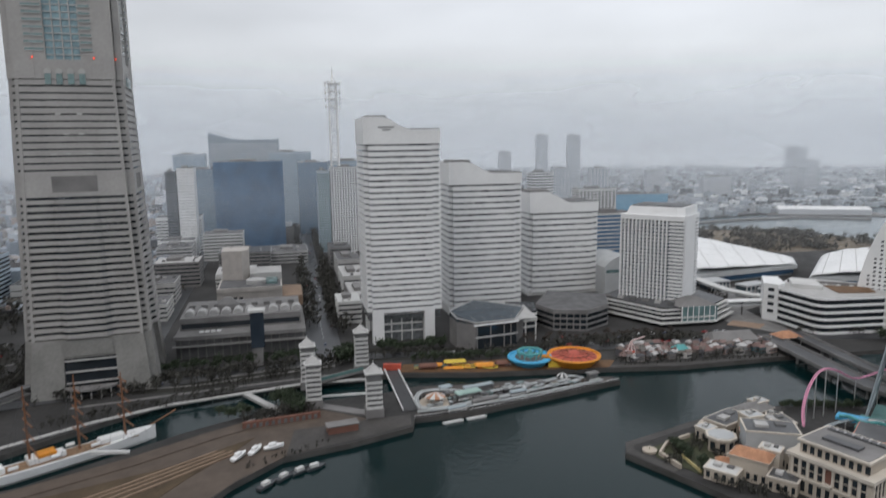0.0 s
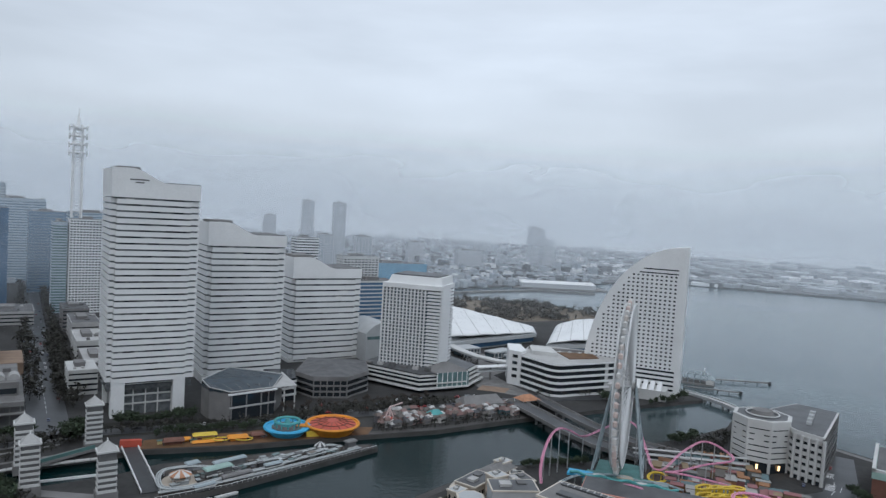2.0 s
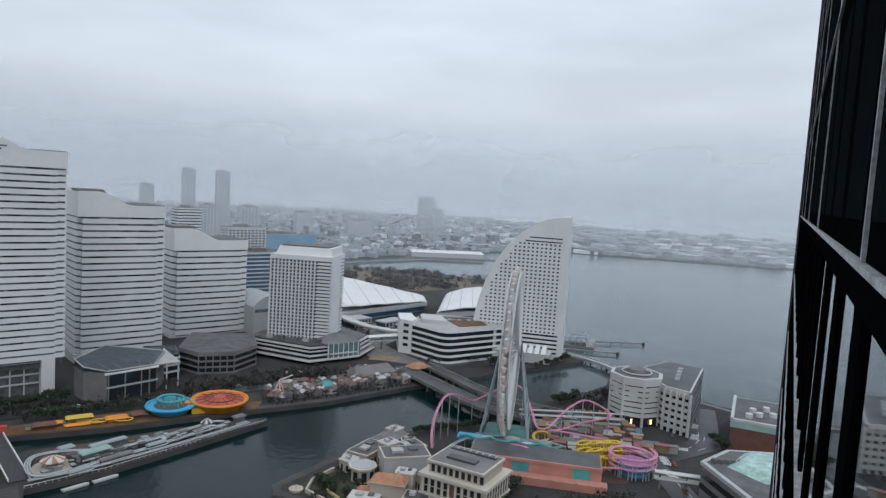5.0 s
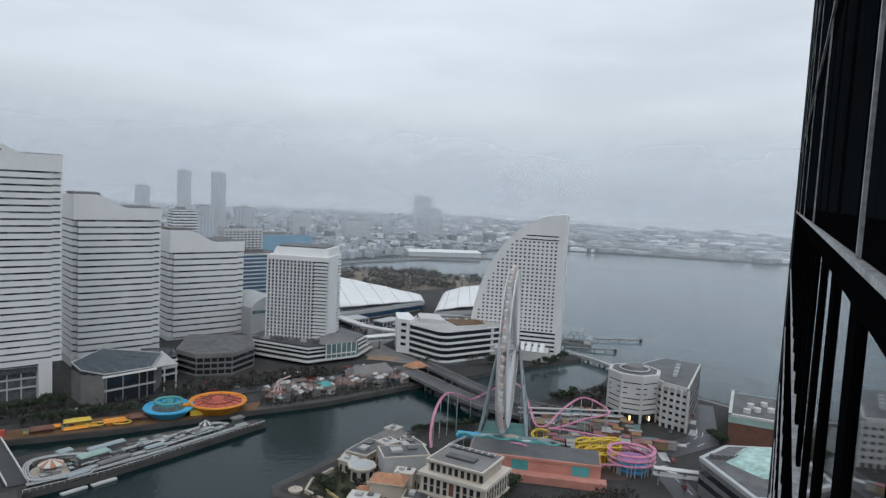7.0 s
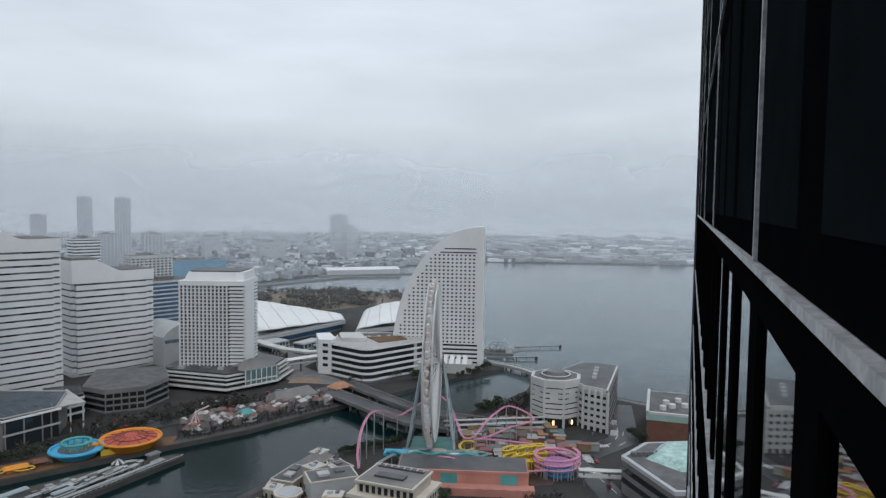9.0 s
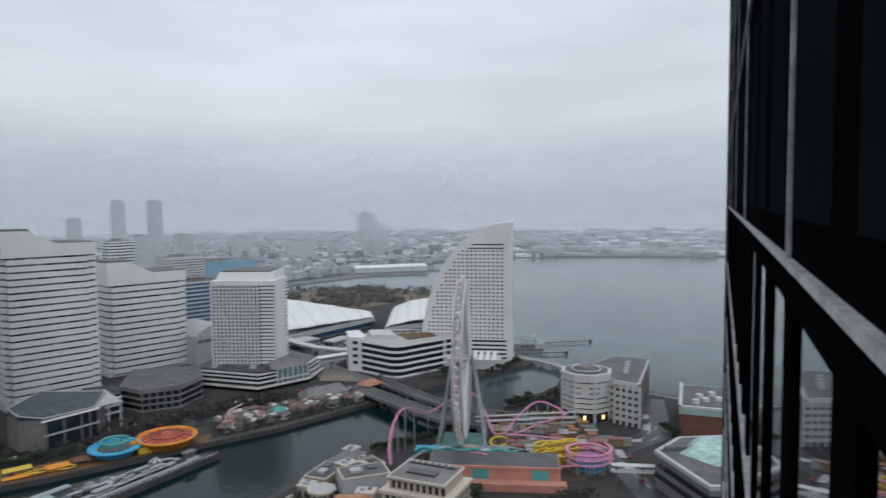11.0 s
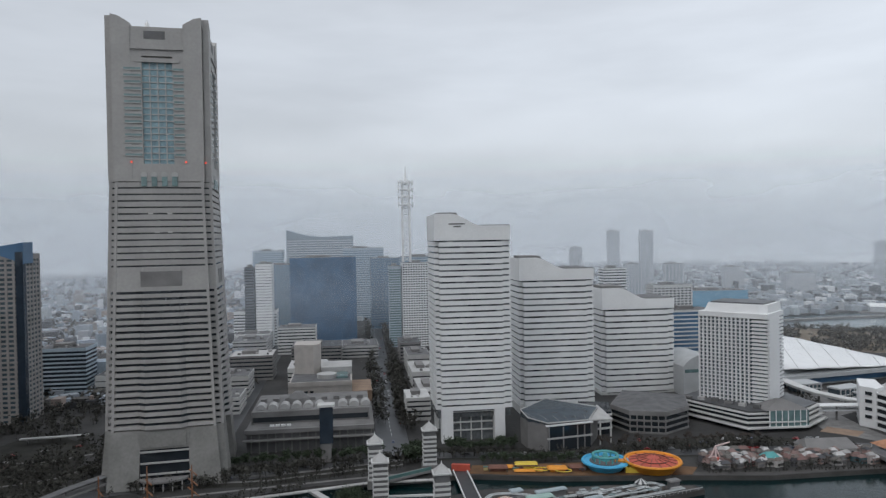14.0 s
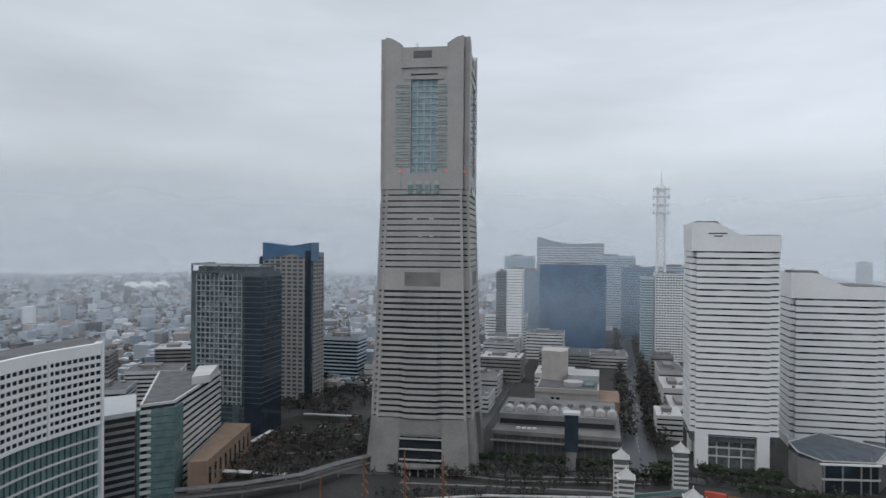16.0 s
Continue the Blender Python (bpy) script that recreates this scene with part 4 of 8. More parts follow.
def far_mast():
    t = thing("radio_mast", (-192, 912, GZ), GRID, "white lattice radio mast on a blue-glass block", "radio mast")
    H0, H1 = 120, 229
    for x, y in ((-5, -5), (5, -5), (5, 5), (-5, 5)):
        part("mast_leg", Geo().tube([(x, y, H0), (x * 0.9, y * 0.9, H1)], 1.3, 6), WSTEEL, t)
    lace = []
    for k in range(13):
        z, z2 = H0 + k * 8, H0 + k * 8 + 8
        for (x, y), (p, q) in (((-5, -5), (5, -5)), ((5, -5), (5, 5)), ((5, 5), (-5, 5)), ((-5, 5), (-5, -5))):
            lace.append(((x, y, z), (p, q, z2)))
            lace.append(((x, y, z2), (p, q, z2)))
    part("mast_lattice", Geo().bars(lace, 0.4), WSTEEL, t)
    for z in (196, 206, 216, 226):
        part("antenna_platform", Geo().cyl(0, 0, z, z + 1.4, 9.5, n=12), WSTEEL, t)
        for k in range(6):
            part("antenna", Geo().cyl(9.4 * math.cos(k), 9.4 * math.sin(k), z - 3, z + 4, 0.9, n=6), WSTEEL, t)
    part("spire", Geo().cyl(0, 0, H1, 240, 2.2, 1.4, n=8).cyl(0, 0, 240, 251, 0.7, 0.25, n=6), WSTEEL, t)


far_mast()
block("blue_office", (-383, 977), GRID + 4, 98, 40, 124, GLASSB, GLASSB, "dark blue glass office block", 4.2, 0, 0.75)
block("dark_tower", (-392, 405), GRID, 62, 34, 129, TEALG, GLASST, "dark teal glass tower with pale floor ledges and framed crown", 4.2, 3, 0.2, left=True, group="dark twin towers")
block("dark_tower", (-440, 520), GRID, 50, 34, 143, TANG, GLASST, "brown and dark glass tower with slanted crown", 4.0, 8, 0.45, left=True, group="dark twin towers")


# ---- trees ----
def tree_parts(seed, bare):
    r = random.Random(seed)
    trunk = Geo().tube([(0, 0, 0), (0.1, 0.05, 2.2), (0.0, 0.1, 4.2)], 0.22, 6)
    tips = []
    for k in range(7):
        a, h = r.uniform(0, 6.28), r.uniform(2.2, 4.0)
        tip = (math.cos(a) * r.uniform(1.4, 2.6), math.sin(a) * r.uniform(1.4, 2.6), h + r.uniform(1.4, 3.6))
        trunk.tube([(0, 0, h), tip], 0.09, 4)
        tips.append(tip)
    crown = Geo()
    if bare:
        for tip in tips:
            for k in range(30):
                e = [tip[i] + r.uniform(-1.6, 1.6) * (0.7 if i == 2 else 1) + (0.7 if i == 2 else 0) for i in range(3)]
                crown.tube([tip, e], 0.09, 3)
    else:
        for tip in tips + [(0, 0, 6.4), (0, 0, 5)]:
            for k in range(30):
                d = Vector((r.gauss(0, 0.95), r.gauss(0, 0.95), r.gauss(0, 0.8)))
                p = Vector(tip) + d
                s = r.uniform(0.5, 1.05)
                v = [p + Vector((r.uniform(-s, s), r.uniform(-s, s), r.uniform(-s, s))) for q in range(4)]
                crown.add(v, [(0, 1, 2), (0, 2, 3), (0, 3, 1), (1, 3, 2)])
    return trunk.mesh("trunk", BARK), crown.mesh("crown", TWIG if bare else LEAF)


TREES = {}
for bare in (False, True):
    for s in range(3):
        tr, cr = tree_parts(s * 7 + 3, bare)
        t = thing("tree", (0, -60 - s * 12, GZ), 0, "bare winter street tree with thin twigs" if bare else "dark evergreen street tree", "tree", "street trees")
        part("trunk", tr, BARK, t)
        part("crown", cr, LEAF, t)
        TREES[bare, s] = t


def plant(x, y, h=8.0, bare=False, z=GZ):
    t = copy_thing(TREES[bare, RT.randrange(3)], pose(x, y, z, 0, 0, RT.uniform(0, 360)))
    k = h / 8.0
    t.scale = (k * RT.uniform(0.85, 1.2), k * RT.uniform(0.85, 1.2), k * RT.uniform(0.85, 1.15))
    return t


RT = random.Random(5)


GROVE = Geo()


def scatter(x, y, h, bare=False):
    """Far trees that cannot be told apart, joined into one stand."""
    GROVE.tube([(x, y, GZ), (x, y, GZ + h * 0.6)], 0.25, 3)
    for k in range(18):
        p = Vector((x + RT.gauss(0, h * 0.2), y + RT.gauss(0, h * 0.2), GZ + h * (0.65 + RT.gauss(0, 0.16))))
        s = h * RT.uniform(0.09, 0.2)
        GROVE.add([p + Vector((RT.uniform(-s, s), RT.uniform(-s, s), RT.uniform(-s, s))) for q in range(4)], [(0, 1, 2), (0, 2, 3), (0, 3, 1), (1, 3, 2)])


def far_row(a, b, n, h=8.0, jitter=3.0):
    for i in range(n):
        u = (i + 0.5) / n
        scatter(a[0] + (b[0] - a[0]) * u + RT.uniform(-jitter, jitter), a[1] + (b[1] - a[1]) * u + RT.uniform(-jitter, jitter), h * RT.uniform(0.7, 1.25))


def row(a, b, n, h=8.0, bare=False, jitter=2.0):
    for i in range(n):
        u = (i + 0.5) / n
        plant(a[0] + (b[0] - a[0]) * u + RT.uniform(-jitter, jitter), a[1] + (b[1] - a[1]) * u + RT.uniform(-jitter, jitter), h * RT.uniform(0.8, 1.2), bare)


def sheet(name, poly, material, label, z=GZ, t=0.12, category="ground"):
    return single(name, Geo().prism(poly, z - 0.3, z + t), material, label, category, kind="structure")


def strip(pts, w):
    """A band of width w along a line of points, as a polygon."""
    l, r = [], []
    for i, p in enumerate(pts):
        a, b = Vector(pts[max(0, i - 1)]), Vector(pts[min(len(pts) - 1, i + 1)])
        d = (b - a).normalized()
        n = Vector((-d.y, d.x)) * w / 2
        l.append((p[0] - n.x, p[1] - n.y))
        r.append((p[0] + n.x, p[1] + n.y))
    return l + r[::-1]


# ---- roads and plazas on the mainland ----
AVENUE = [(-108, 462), (-124, 520), (-202, 790), (-320, 1216), (-450, 1690)]
sheet("road", strip(AVENUE, 24), ASPH, "wet dark asphalt avenue")
sheet("road_quayside", strip([(-420, 330), (-300, 365), (-170, 432), (-90, 472), (40, 488), (140, 508), (215, 525), (330, 528)], 13), ASPH, "wet dark quayside road")
sheet("road_side", strip([(-255, 505), (-330, 760), (-420, 1060)], 16), ASPH, "wet dark side street", t=0.125)
sheet("road_cross", strip([(-560, 470), (-420, 700), (-520, 1000)], 18), ASPH, "wet dark road past the towers", t=0.13)
sheet("plaza", [(-420, 320), (-330, 300), (-290, 350), (-340, 470), (-410, 500)], SOIL, "dark planted plaza with wet soil", t=0.09)
# the reddish colour stands in for red light on the wet road
sheet("forecourt", [(-392, 300), (-336, 322), (-352, 372), (-372, 424), (-404, 420)], YARD, "wet ground below the towers, coloured as if lit red", t=0.16)
sheet("planting_bed", [(-268, 384), (-180, 402), (-100, 446), (-112, 468), (-200, 440), (-268, 420)], SOIL, "dark planting bed before the mall", t=0.05)
sheet("planting_strip", [(-84, 462), (46, 478), (150, 500), (215, 508), (214, 536), (120, 544), (30, 500), (-84, 492)], SOIL, "dark planted strip by the quay road", t=0.04)
for k_, pts_ in enumerate(([(-410, 360), (-360, 372), (-320, 400), (-305, 440)], [(-400, 420), (-350, 430), (-310, 470)], [(-262, 392), (-180, 412), (-100, 452)], [(-255, 402), (-175, 424), (-104, 460)], [(-240, 372), (-186, 396), (-130, 420), (-90, 436)])):
    sheet("garden_path", strip(pts_, 2.6), PATH, "pale wet garden path", t=0.14 + 0.01 * k_)
sheet("promenade", strip([(-52, 441), (-3, 442), (86, 454), (134, 459), (212, 480)], 6), PAVE, "wet paved quay promenade", t=0.1)
dash = Geo().rbox(0, 0, 0.0, 0.03, 0.5, 7, 0).mesh("lane_marking", WHITE2)
for i in range(70):
    u = i / 70 * 3
    a, b = AVENUE[1 + int(u)], AVENUE[2 + int(u)]
    f = u - int(u)
    single("lane_marking", dash, None, "white painted lane line", "road marking", "lane lines", at=(a[0] + (b[0] - a[0]) * f, a[1] + (b[1] - a[1]) * f, GZ + 0.13), angle=15.6)
far_row((-142, 545), (-215, 800), 40, 9)
far_row((-116, 530), (-183, 780), 60, 10)
far_row((-108, 530), (-176, 780), 50, 10)
far_row((-125, 560), (-190, 790), 40, 9)
far_row((-134, 545), (-208, 800), 36, 8)
far_row((-215, 810), (-330, 1210), 50, 10)
far_row((-183, 790), (-300, 1210), 70, 11)
sheet("service_yard", [(205, 560), (250, 520), (238, 575), (234, 610), (330, 690), (235, 712), (130, 700), (120, 655), (200, 625)], PATH, "pale wet forecourt and service roads", t=0.03)
sheet("earth_patch", [(200, 560), (222, 548), (232, 562), (210, 574)], TAN, "bare tan earth patch", t=0.09)
far_row((210, 600), (230, 690), 20, 6, 8)
far_row((240, 540), (330, 530), 24, 5, 5)
row((-75, 484), (-25, 492), 12, 8)
row((30, 505), (150, 528), 18, 7, True)
row((-240, 425), (-120, 465), 22, 8)
row((-100, 470), (-88, 478), 6, 10)
for i in range(420):
    u, v = RT.uniform(0, 1), RT.uniform(0, 1)
    if u < 0.36 + 0.1 * math.sin(v * 9) or abs(v - 0.86) < 0.05:
        continue
    scatter(-412 + 118 * u + 6 * v, 318 + 165 * v, RT.uniform(5, 11))
for i in range(160):
    scatter(-450 + RT.uniform(0, 75), 470 + RT.uniform(0, 160), RT.uniform(6, 11))
for i in range(130):
    u = RT.uniform(0, 1)
    scatter(-262 + 165 * u + RT.uniform(-6, 6), 382 + 74 * u + RT.uniform(-9, 10), RT.uniform(4, 9))
far_row((-190, 398), (-100, 440), 36, 5)
far_row((-300, 376), (-105, 464), 90, 6, 4)
far_row((-238, 345), (-150, 400), 50, 5, 3)
far_row((-128, 352), (-100, 372), 40, 6, 5)
far_row((-112, 300), (-78, 330), 24, 2.2, 3)
far_row((-82, 470), (45, 484), 44, 6)
far_row((40, 492), (150, 516), 70, 7, 6)
far_row((120, 520), (215, 512), 34, 6, 6)


# ---- vehicles ----
def car_meshes():
    body = Geo()
    prof = [(-2.2, 0.35), (-2.2, 0.8), (-1.5, 0.95), (-0.9, 1.42), (0.9, 1.45), (1.5, 0.98), (2.2, 0.85), (2.2, 0.35)]
    n = len(prof)
    body.add([(x, y, z) for y in (-0.85, 0.85) for x, z in prof], [tuple(range(n)), tuple(range(2 * n - 1, n - 1, -1))] + [(i, i + n, (i + 1) % n + n, (i + 1) % n) for i in range(n)])
    glass = Geo().add([(x, y, z) for y in (-0.87, 0.87) for x, z in ((-1.3, 0.98), (-0.85, 1.36), (0.85, 1.39), (1.3, 1.0))], [(0, 1, 2, 3), (7, 6, 5, 4)])
    glass.add([(-1.52, -0.7, 0.98), (-0.95, -0.7, 1.41), (-0.95, 0.7, 1.41), (-1.52, 0.7, 0.98)], [(0, 1, 2, 3)])
    wheel = Geo()
    wheel.tube([(0, -0.1, 0), (0, 0.1, 0)], 0.33, 10)
    return body.mesh("body", CARP), glass.mesh("windows", GLASS), wheel.mesh("wheel", DARKC)


cb, cgl, cwh = car_meshes()
CAR = thing("car", (-118, 500, GZ + 0.12), 105, "parked car on the wet avenue", "car", "cars on the road")
part("body", cb, CARP, CAR)
part("windows", cgl, GLASS, CAR)
for x in (-1.4, 1.4):
    for y in (-0.78, 0.78):
        part("wheel", cwh, DARKC, CAR, at=(x, y, 0.33))
for i in range(46):
    u = RT.uniform(0.1, 2.4)
    a, b = AVENUE[1 + int(u)], AVENUE[2 + int(u)]
    f, s = u - int(u), RT.choice((-8, -4.5, 4.5, 8))
    copy_thing(CAR, pose(a[0] + (b[0] - a[0]) * f + s, a[1] + (b[1] - a[1]) * f + s * 0.28, GZ + 0.12, 0, 0, 106))
for x, y, an in ((-300, 362, 20), (-250, 388, 25), (-205, 412, 28), (-60, 477, 8), (-20, 482, 8), (20, 486, 8), (70, 494, 10), (110, 503, 11), (165, 513, 12), (190, 519, 12), (240, 527, 2), (290, 305, 60), (310, 318, 40),
                 (330, 330, 45), (355, 345, 45), (372, 352, 40), (296, 292, 60), (283, 270, 60), (300, 300, 60), (275, 262, 65), (-345, 352, 20), (-370, 342, 15)):
    copy_thing(CAR, pose(x, y, GZ + 0.13, 0, 0, an))


for i in range(34):
    u, v = RT.uniform(0, 1), RT.choice((0.0, 7.0, 14.0, 21.0))
    copy_thing(CAR, pose(48 + 150 * u, 499 + 20 * u + v, GZ + 0.13, 0, 0, 8 + RT.choice((0, 90))))


# ---- mall, museum and low blocks behind the skyscraper ----
def mall():
    t = thing("shopping_mall", (-216, 461, GZ), 16.6, "long low grey shopping mall with vaulted skylights", "shopping mall")
    w = 91.0
    part("lower_hall", Geo().box(0, w, 3, 70, 0, 16), DARKC, t, "dark recessed ground floors")
    part("cornice", Geo().box(-1, w, 0, 4, 14, 17), CONC, t)
    part("terrace", Geo().box(0, w, 4, 72, 16, 17.2), CONC, t)
    uh = part("upper_hall", Geo().box(2, w - 3, 16, 72, 17.2, 26), CONC, t)
    part("upper_glazing", Geo().box(3, w - 4, 15.6, 16, 18.5, 22), GLASS, t)
    part("canopy", Geo().box(-2, w, -3, 1.5, 9.5, 10.2), CONC, t)
    me = Geo().box(0, 0.8, 1, 2, 0, 14).mesh("column", CONC)
    for i in range(16):
        part("column", me, DARKC, t, at=(3 + i * 5.7, 0, 0))
    for i in range(4):
        part("skylight_strip", Geo().box(16 + i * 4, 19 + i * 4, 7, 9, 17.2, 18.3), WHITE, t)
    v = Geo()
    n = 10
    ring = [(3.6 * math.cos(math.pi * k / n), 3.9 * math.sin(math.pi * k / n)) for k in range(n + 1)]
    v.add([(x, y, z) for y in (0, 10) for x, z in ring], [tuple(range(n + 1)), tuple(range(2 * n + 1, n, -1))] + [(k, k + n + 1, k + n + 2, k + 1) for k in range(n)])
    me = v.mesh("vaulted_skylight", STONE2)
    for i in range(10):
        if i != 6:
            part("vaulted_skylight", me, STONE2, uh, at=(8 + i * 8.6, 22, 26))
    part("dome", Geo().cyl(34, 44, 26, 30, 9, 8, 20).cyl(34, 44, 30, 34, 8, 3, 20), CONC, t)
    for k in range(9):
        part("rooftop_unit", Geo().box(5 + k * 9.3, 9.5 + k * 9.3, 46, 51, 26, 28.5), CONC, t)
    p = thing("sign_tower", (-157, 449, GZ), 16.6, "dark slab tower on a pale tapered leg", "tower")
    part("slab", Geo().box(0, 9, 0, 7, 13, 38), GLASSD, p)
    part("leg", Geo().prism([(1, 0.5), (7.5, 0.5), (7.5, 6.5), (1, 6.5)], 0, 13), CONC, p)
    part("cap", Geo().box(-1.2, 10.2, -0.8, 7.8, 38, 39.6), WHITE2, p)


mall()


def museum():
    t = thing("art_museum", (-231, 580, GZ), GRID, "beige stone museum with tower block and flat roofs", "museum")
    part("front_hall", Geo().box(0, 56, 0, 60, 0, 24), CREAMG, t)
    part("front_roof", Geo().box(1.5, 54.5, 1.5, 58, 24, 24.3), ROOF, t)
    part("tower_block", Geo().prism([(2, 48), (20, 44), (26, 50), (26, 72), (2, 72)], 24, 52), CREAMG, t)
    part("drum", Geo().cyl(33, 26, 24.3, 28, 9, 9, 24), STONE2, t)
    part("skylight", Geo().box(42, 52, 18, 56, 24.3, 26.5), GLASSG, t)
    part("upper_hall", Geo().box(28, 56, 40, 75, 24.3, 31), STONE2, t)
    part("terrace_wall", Geo().box(0, 56, -1, 0, 22, 26), CREAMG, t)
    for x in (14, 19):
        part("window", Geo().box(x, x + 3, -1.1, -0.6, 15, 18), GLASS, t)
    part("side_wing", Geo().box(56, 74, 10, 60, 0, 14), TAN, t, "tan side wing")
    part("side_lamp", Geo().box(58, 66, 8.5, 9.2, 7, 8), WARM, t, "warm lit window")


WARM = bpy.data.materials.new("warm_window_light")
WARM.use_nodes = True
WARM.node_tree.nodes["Principled BSDF"].inputs["Emission Color"].default_value = (1, 0.6, 0.25, 1)
WARM.node_tree.nodes["Principled BSDF"].inputs["Emission Strength"].default_value = 2.5
CREAMG = mat("beige_grey_stone", (0.43, 0.40, 0.37), 0.8, var=0.1)
museum()

for i, (x, y, w, d, h) in enumerate(((-300, 560, 30, 40, 14), (-330, 620, 40, 40, 20), (-345, 700, 46, 40, 26), (-275, 690, 40, 50, 16), (-380, 780, 40, 50, 30), (-310, 790, 60, 50, 22), (-360, 870, 50, 40, 34), (-265, 850, 46, 60, 14),
                                     (-118, 606, 22, 62, 13), (-140, 682, 24, 60, 16), (-160, 755, 26, 60, 20), (-185, 830, 26, 50, 22), (-120, 560, 20, 34, 18))):
    block("low_block", (x, y), GRID, w, d, h, (WHITE2, STONE2, CONC)[i % 3], GLASS, ("low pale block with flat roof", "low grey concrete block with flat roof", "low stone block with flat roof")[i % 3], 4.2, 0, 0.6, group="low city blocks")

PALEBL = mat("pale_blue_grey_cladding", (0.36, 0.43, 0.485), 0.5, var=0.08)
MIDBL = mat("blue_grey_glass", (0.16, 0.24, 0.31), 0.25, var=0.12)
SKYG = mat("sky_blue_glass", (0.17, 0.36, 0.50), 0.35, var=0.15, scale=0.05)
HAZEW = mat("pale_concrete", (0.42, 0.435, 0.44), 0.8, var=0.06)
block("slab_tower", (-425, 913), GRID, 14, 26, 114, DGREY, GLASS, "dark narrow office tower", 4, 0, 0.5)
block("slab_tower", (-410, 917), GRID, 22, 30, 118, WHITE, GLASS, "white narrow office tower", 4, 0, 0.85)
block("stepped_office", (-450, 930), GRID, 60, 30, 50, WHITE, GLASS, "white stepped office building", 4.2, 0, 0.6)
block("stepped_office", (-425, 880), GRID, 46, 30, 24, WHITE, GLASS, "white low office building", 4.2, 0, 0.6)
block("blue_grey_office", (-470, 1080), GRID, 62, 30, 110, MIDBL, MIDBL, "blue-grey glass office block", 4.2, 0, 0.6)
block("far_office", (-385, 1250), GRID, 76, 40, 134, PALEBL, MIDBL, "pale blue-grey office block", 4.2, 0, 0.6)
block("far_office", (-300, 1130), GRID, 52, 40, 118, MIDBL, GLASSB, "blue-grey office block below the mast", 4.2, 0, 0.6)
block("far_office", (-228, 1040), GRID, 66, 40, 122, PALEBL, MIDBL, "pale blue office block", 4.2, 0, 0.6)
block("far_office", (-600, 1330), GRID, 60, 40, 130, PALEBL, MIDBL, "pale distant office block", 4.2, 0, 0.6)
block("apartment_tower", (-224, 942), GRID, 17, 26, 112, PALEBL, GLASSG, "glass-sided narrow apartment tower", 3.4, 0, 0.4)
block("apartment_tower", (-206, 946), GRID, 44, 28, 116, WHITE, GLASS, "white gridded apartment tower", 3.4, 12, 0.5)
block("glass_block", (122, 735), GRID, 46, 30, 72, WHITE2, GLASSB, "banded office block with dark windows", 4.2, 0, 0.35)
block("far_flat", (66, 898), GRID, 30, 20, 108, WHITE, GLASS, "white distant apartment block", 3.6, 0, 0.5)
block("far_flat", (135, 960), GRID, 56, 24, 82, WHITE2, GLASS, "white terraced apartment block", 3.6, 10, 0.5)
block("blue_hall", (190, 1060), GRID - 10, 96, 40, 66, SKYG, SKYG, "sky-blue glass office hall", 5, 0, 0.5)
block("white_block", (-490, 596), GRID, 44, 30, 50, PALEBL, GLASS, "pale glass mid-rise block", 4, 0, 0.4)
block("white_block", (-440, 610), GRID, 30, 34, 22, WHITE2, GLASS, "low white flat-roofed hall", 6, 0, 0.8)


def curved_office():
    t = thing("curved_office", (-555, 1400, GZ), GRID - 2, "pale curved roof office building in haze", "office building")
    g, n = Geo(), 16
    top = [(140 * i / n, 174 - 16 * math.sin(math.pi * 0.5 * min(1, i / n * 1.8)) + (4 * (i / n - 0.55) if i / n > 0.55 else 0)) for i in range(n + 1)]
    m = n + 1
    vs = [(x, y, z) for y in (0, 40) for x, z in top] + [(x, y, 0) for y in (0, 40) for x, z in top]
    g.add(vs, [f for i in range(n) for f in ((i + 2 * m, i + 2 * m + 1, i + 1, i), (i, i + 1, i + m + 1, i + m), (i + m, i + m + 1, i + 3 * m + 1, i + 3 * m))] + [(0, m, 3 * m, 2 * m), (n, 3 * m - 1, 4 * m - 1, 2 * m - 1)])
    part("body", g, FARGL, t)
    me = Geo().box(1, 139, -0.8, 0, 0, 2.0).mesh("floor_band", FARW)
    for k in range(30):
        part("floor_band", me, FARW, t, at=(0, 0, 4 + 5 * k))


curved_office()
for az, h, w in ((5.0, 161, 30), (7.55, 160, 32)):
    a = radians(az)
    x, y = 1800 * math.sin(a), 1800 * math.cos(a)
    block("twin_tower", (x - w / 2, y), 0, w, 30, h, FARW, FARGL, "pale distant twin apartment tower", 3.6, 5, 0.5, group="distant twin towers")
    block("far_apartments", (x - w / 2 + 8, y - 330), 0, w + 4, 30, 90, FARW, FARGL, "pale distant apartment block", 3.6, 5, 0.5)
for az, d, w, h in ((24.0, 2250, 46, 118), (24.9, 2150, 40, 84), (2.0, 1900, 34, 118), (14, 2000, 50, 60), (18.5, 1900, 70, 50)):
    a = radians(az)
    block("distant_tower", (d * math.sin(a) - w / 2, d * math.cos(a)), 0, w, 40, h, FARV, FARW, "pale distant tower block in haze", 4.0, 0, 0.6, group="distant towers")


# ---- left-hand waterfront buildings ----
PALEBG = mat("pale_blind_pane", (0.17, 0.20, 0.21), 0.4, var=0.2)
DT = [o for o in bpy.data.objects if o.name == "dark_tower.001"][0]
part("crown_screen", Geo().add([(x, y, z) for y in (-0.6, 18) for x, z in ((-50, 136), (-50, 154), (-20, 150.5), (1.2, 154), (1.2, 136), (-18, 143.5))], [(0, 5, 4, 3, 2, 1), (6, 7, 8, 9, 10, 11)] + [(q, (q + 1) % 6, (q + 1) % 6 + 6, q + 6) for q in range(6)]), GLASSB, DT, "blue glass crown screen")
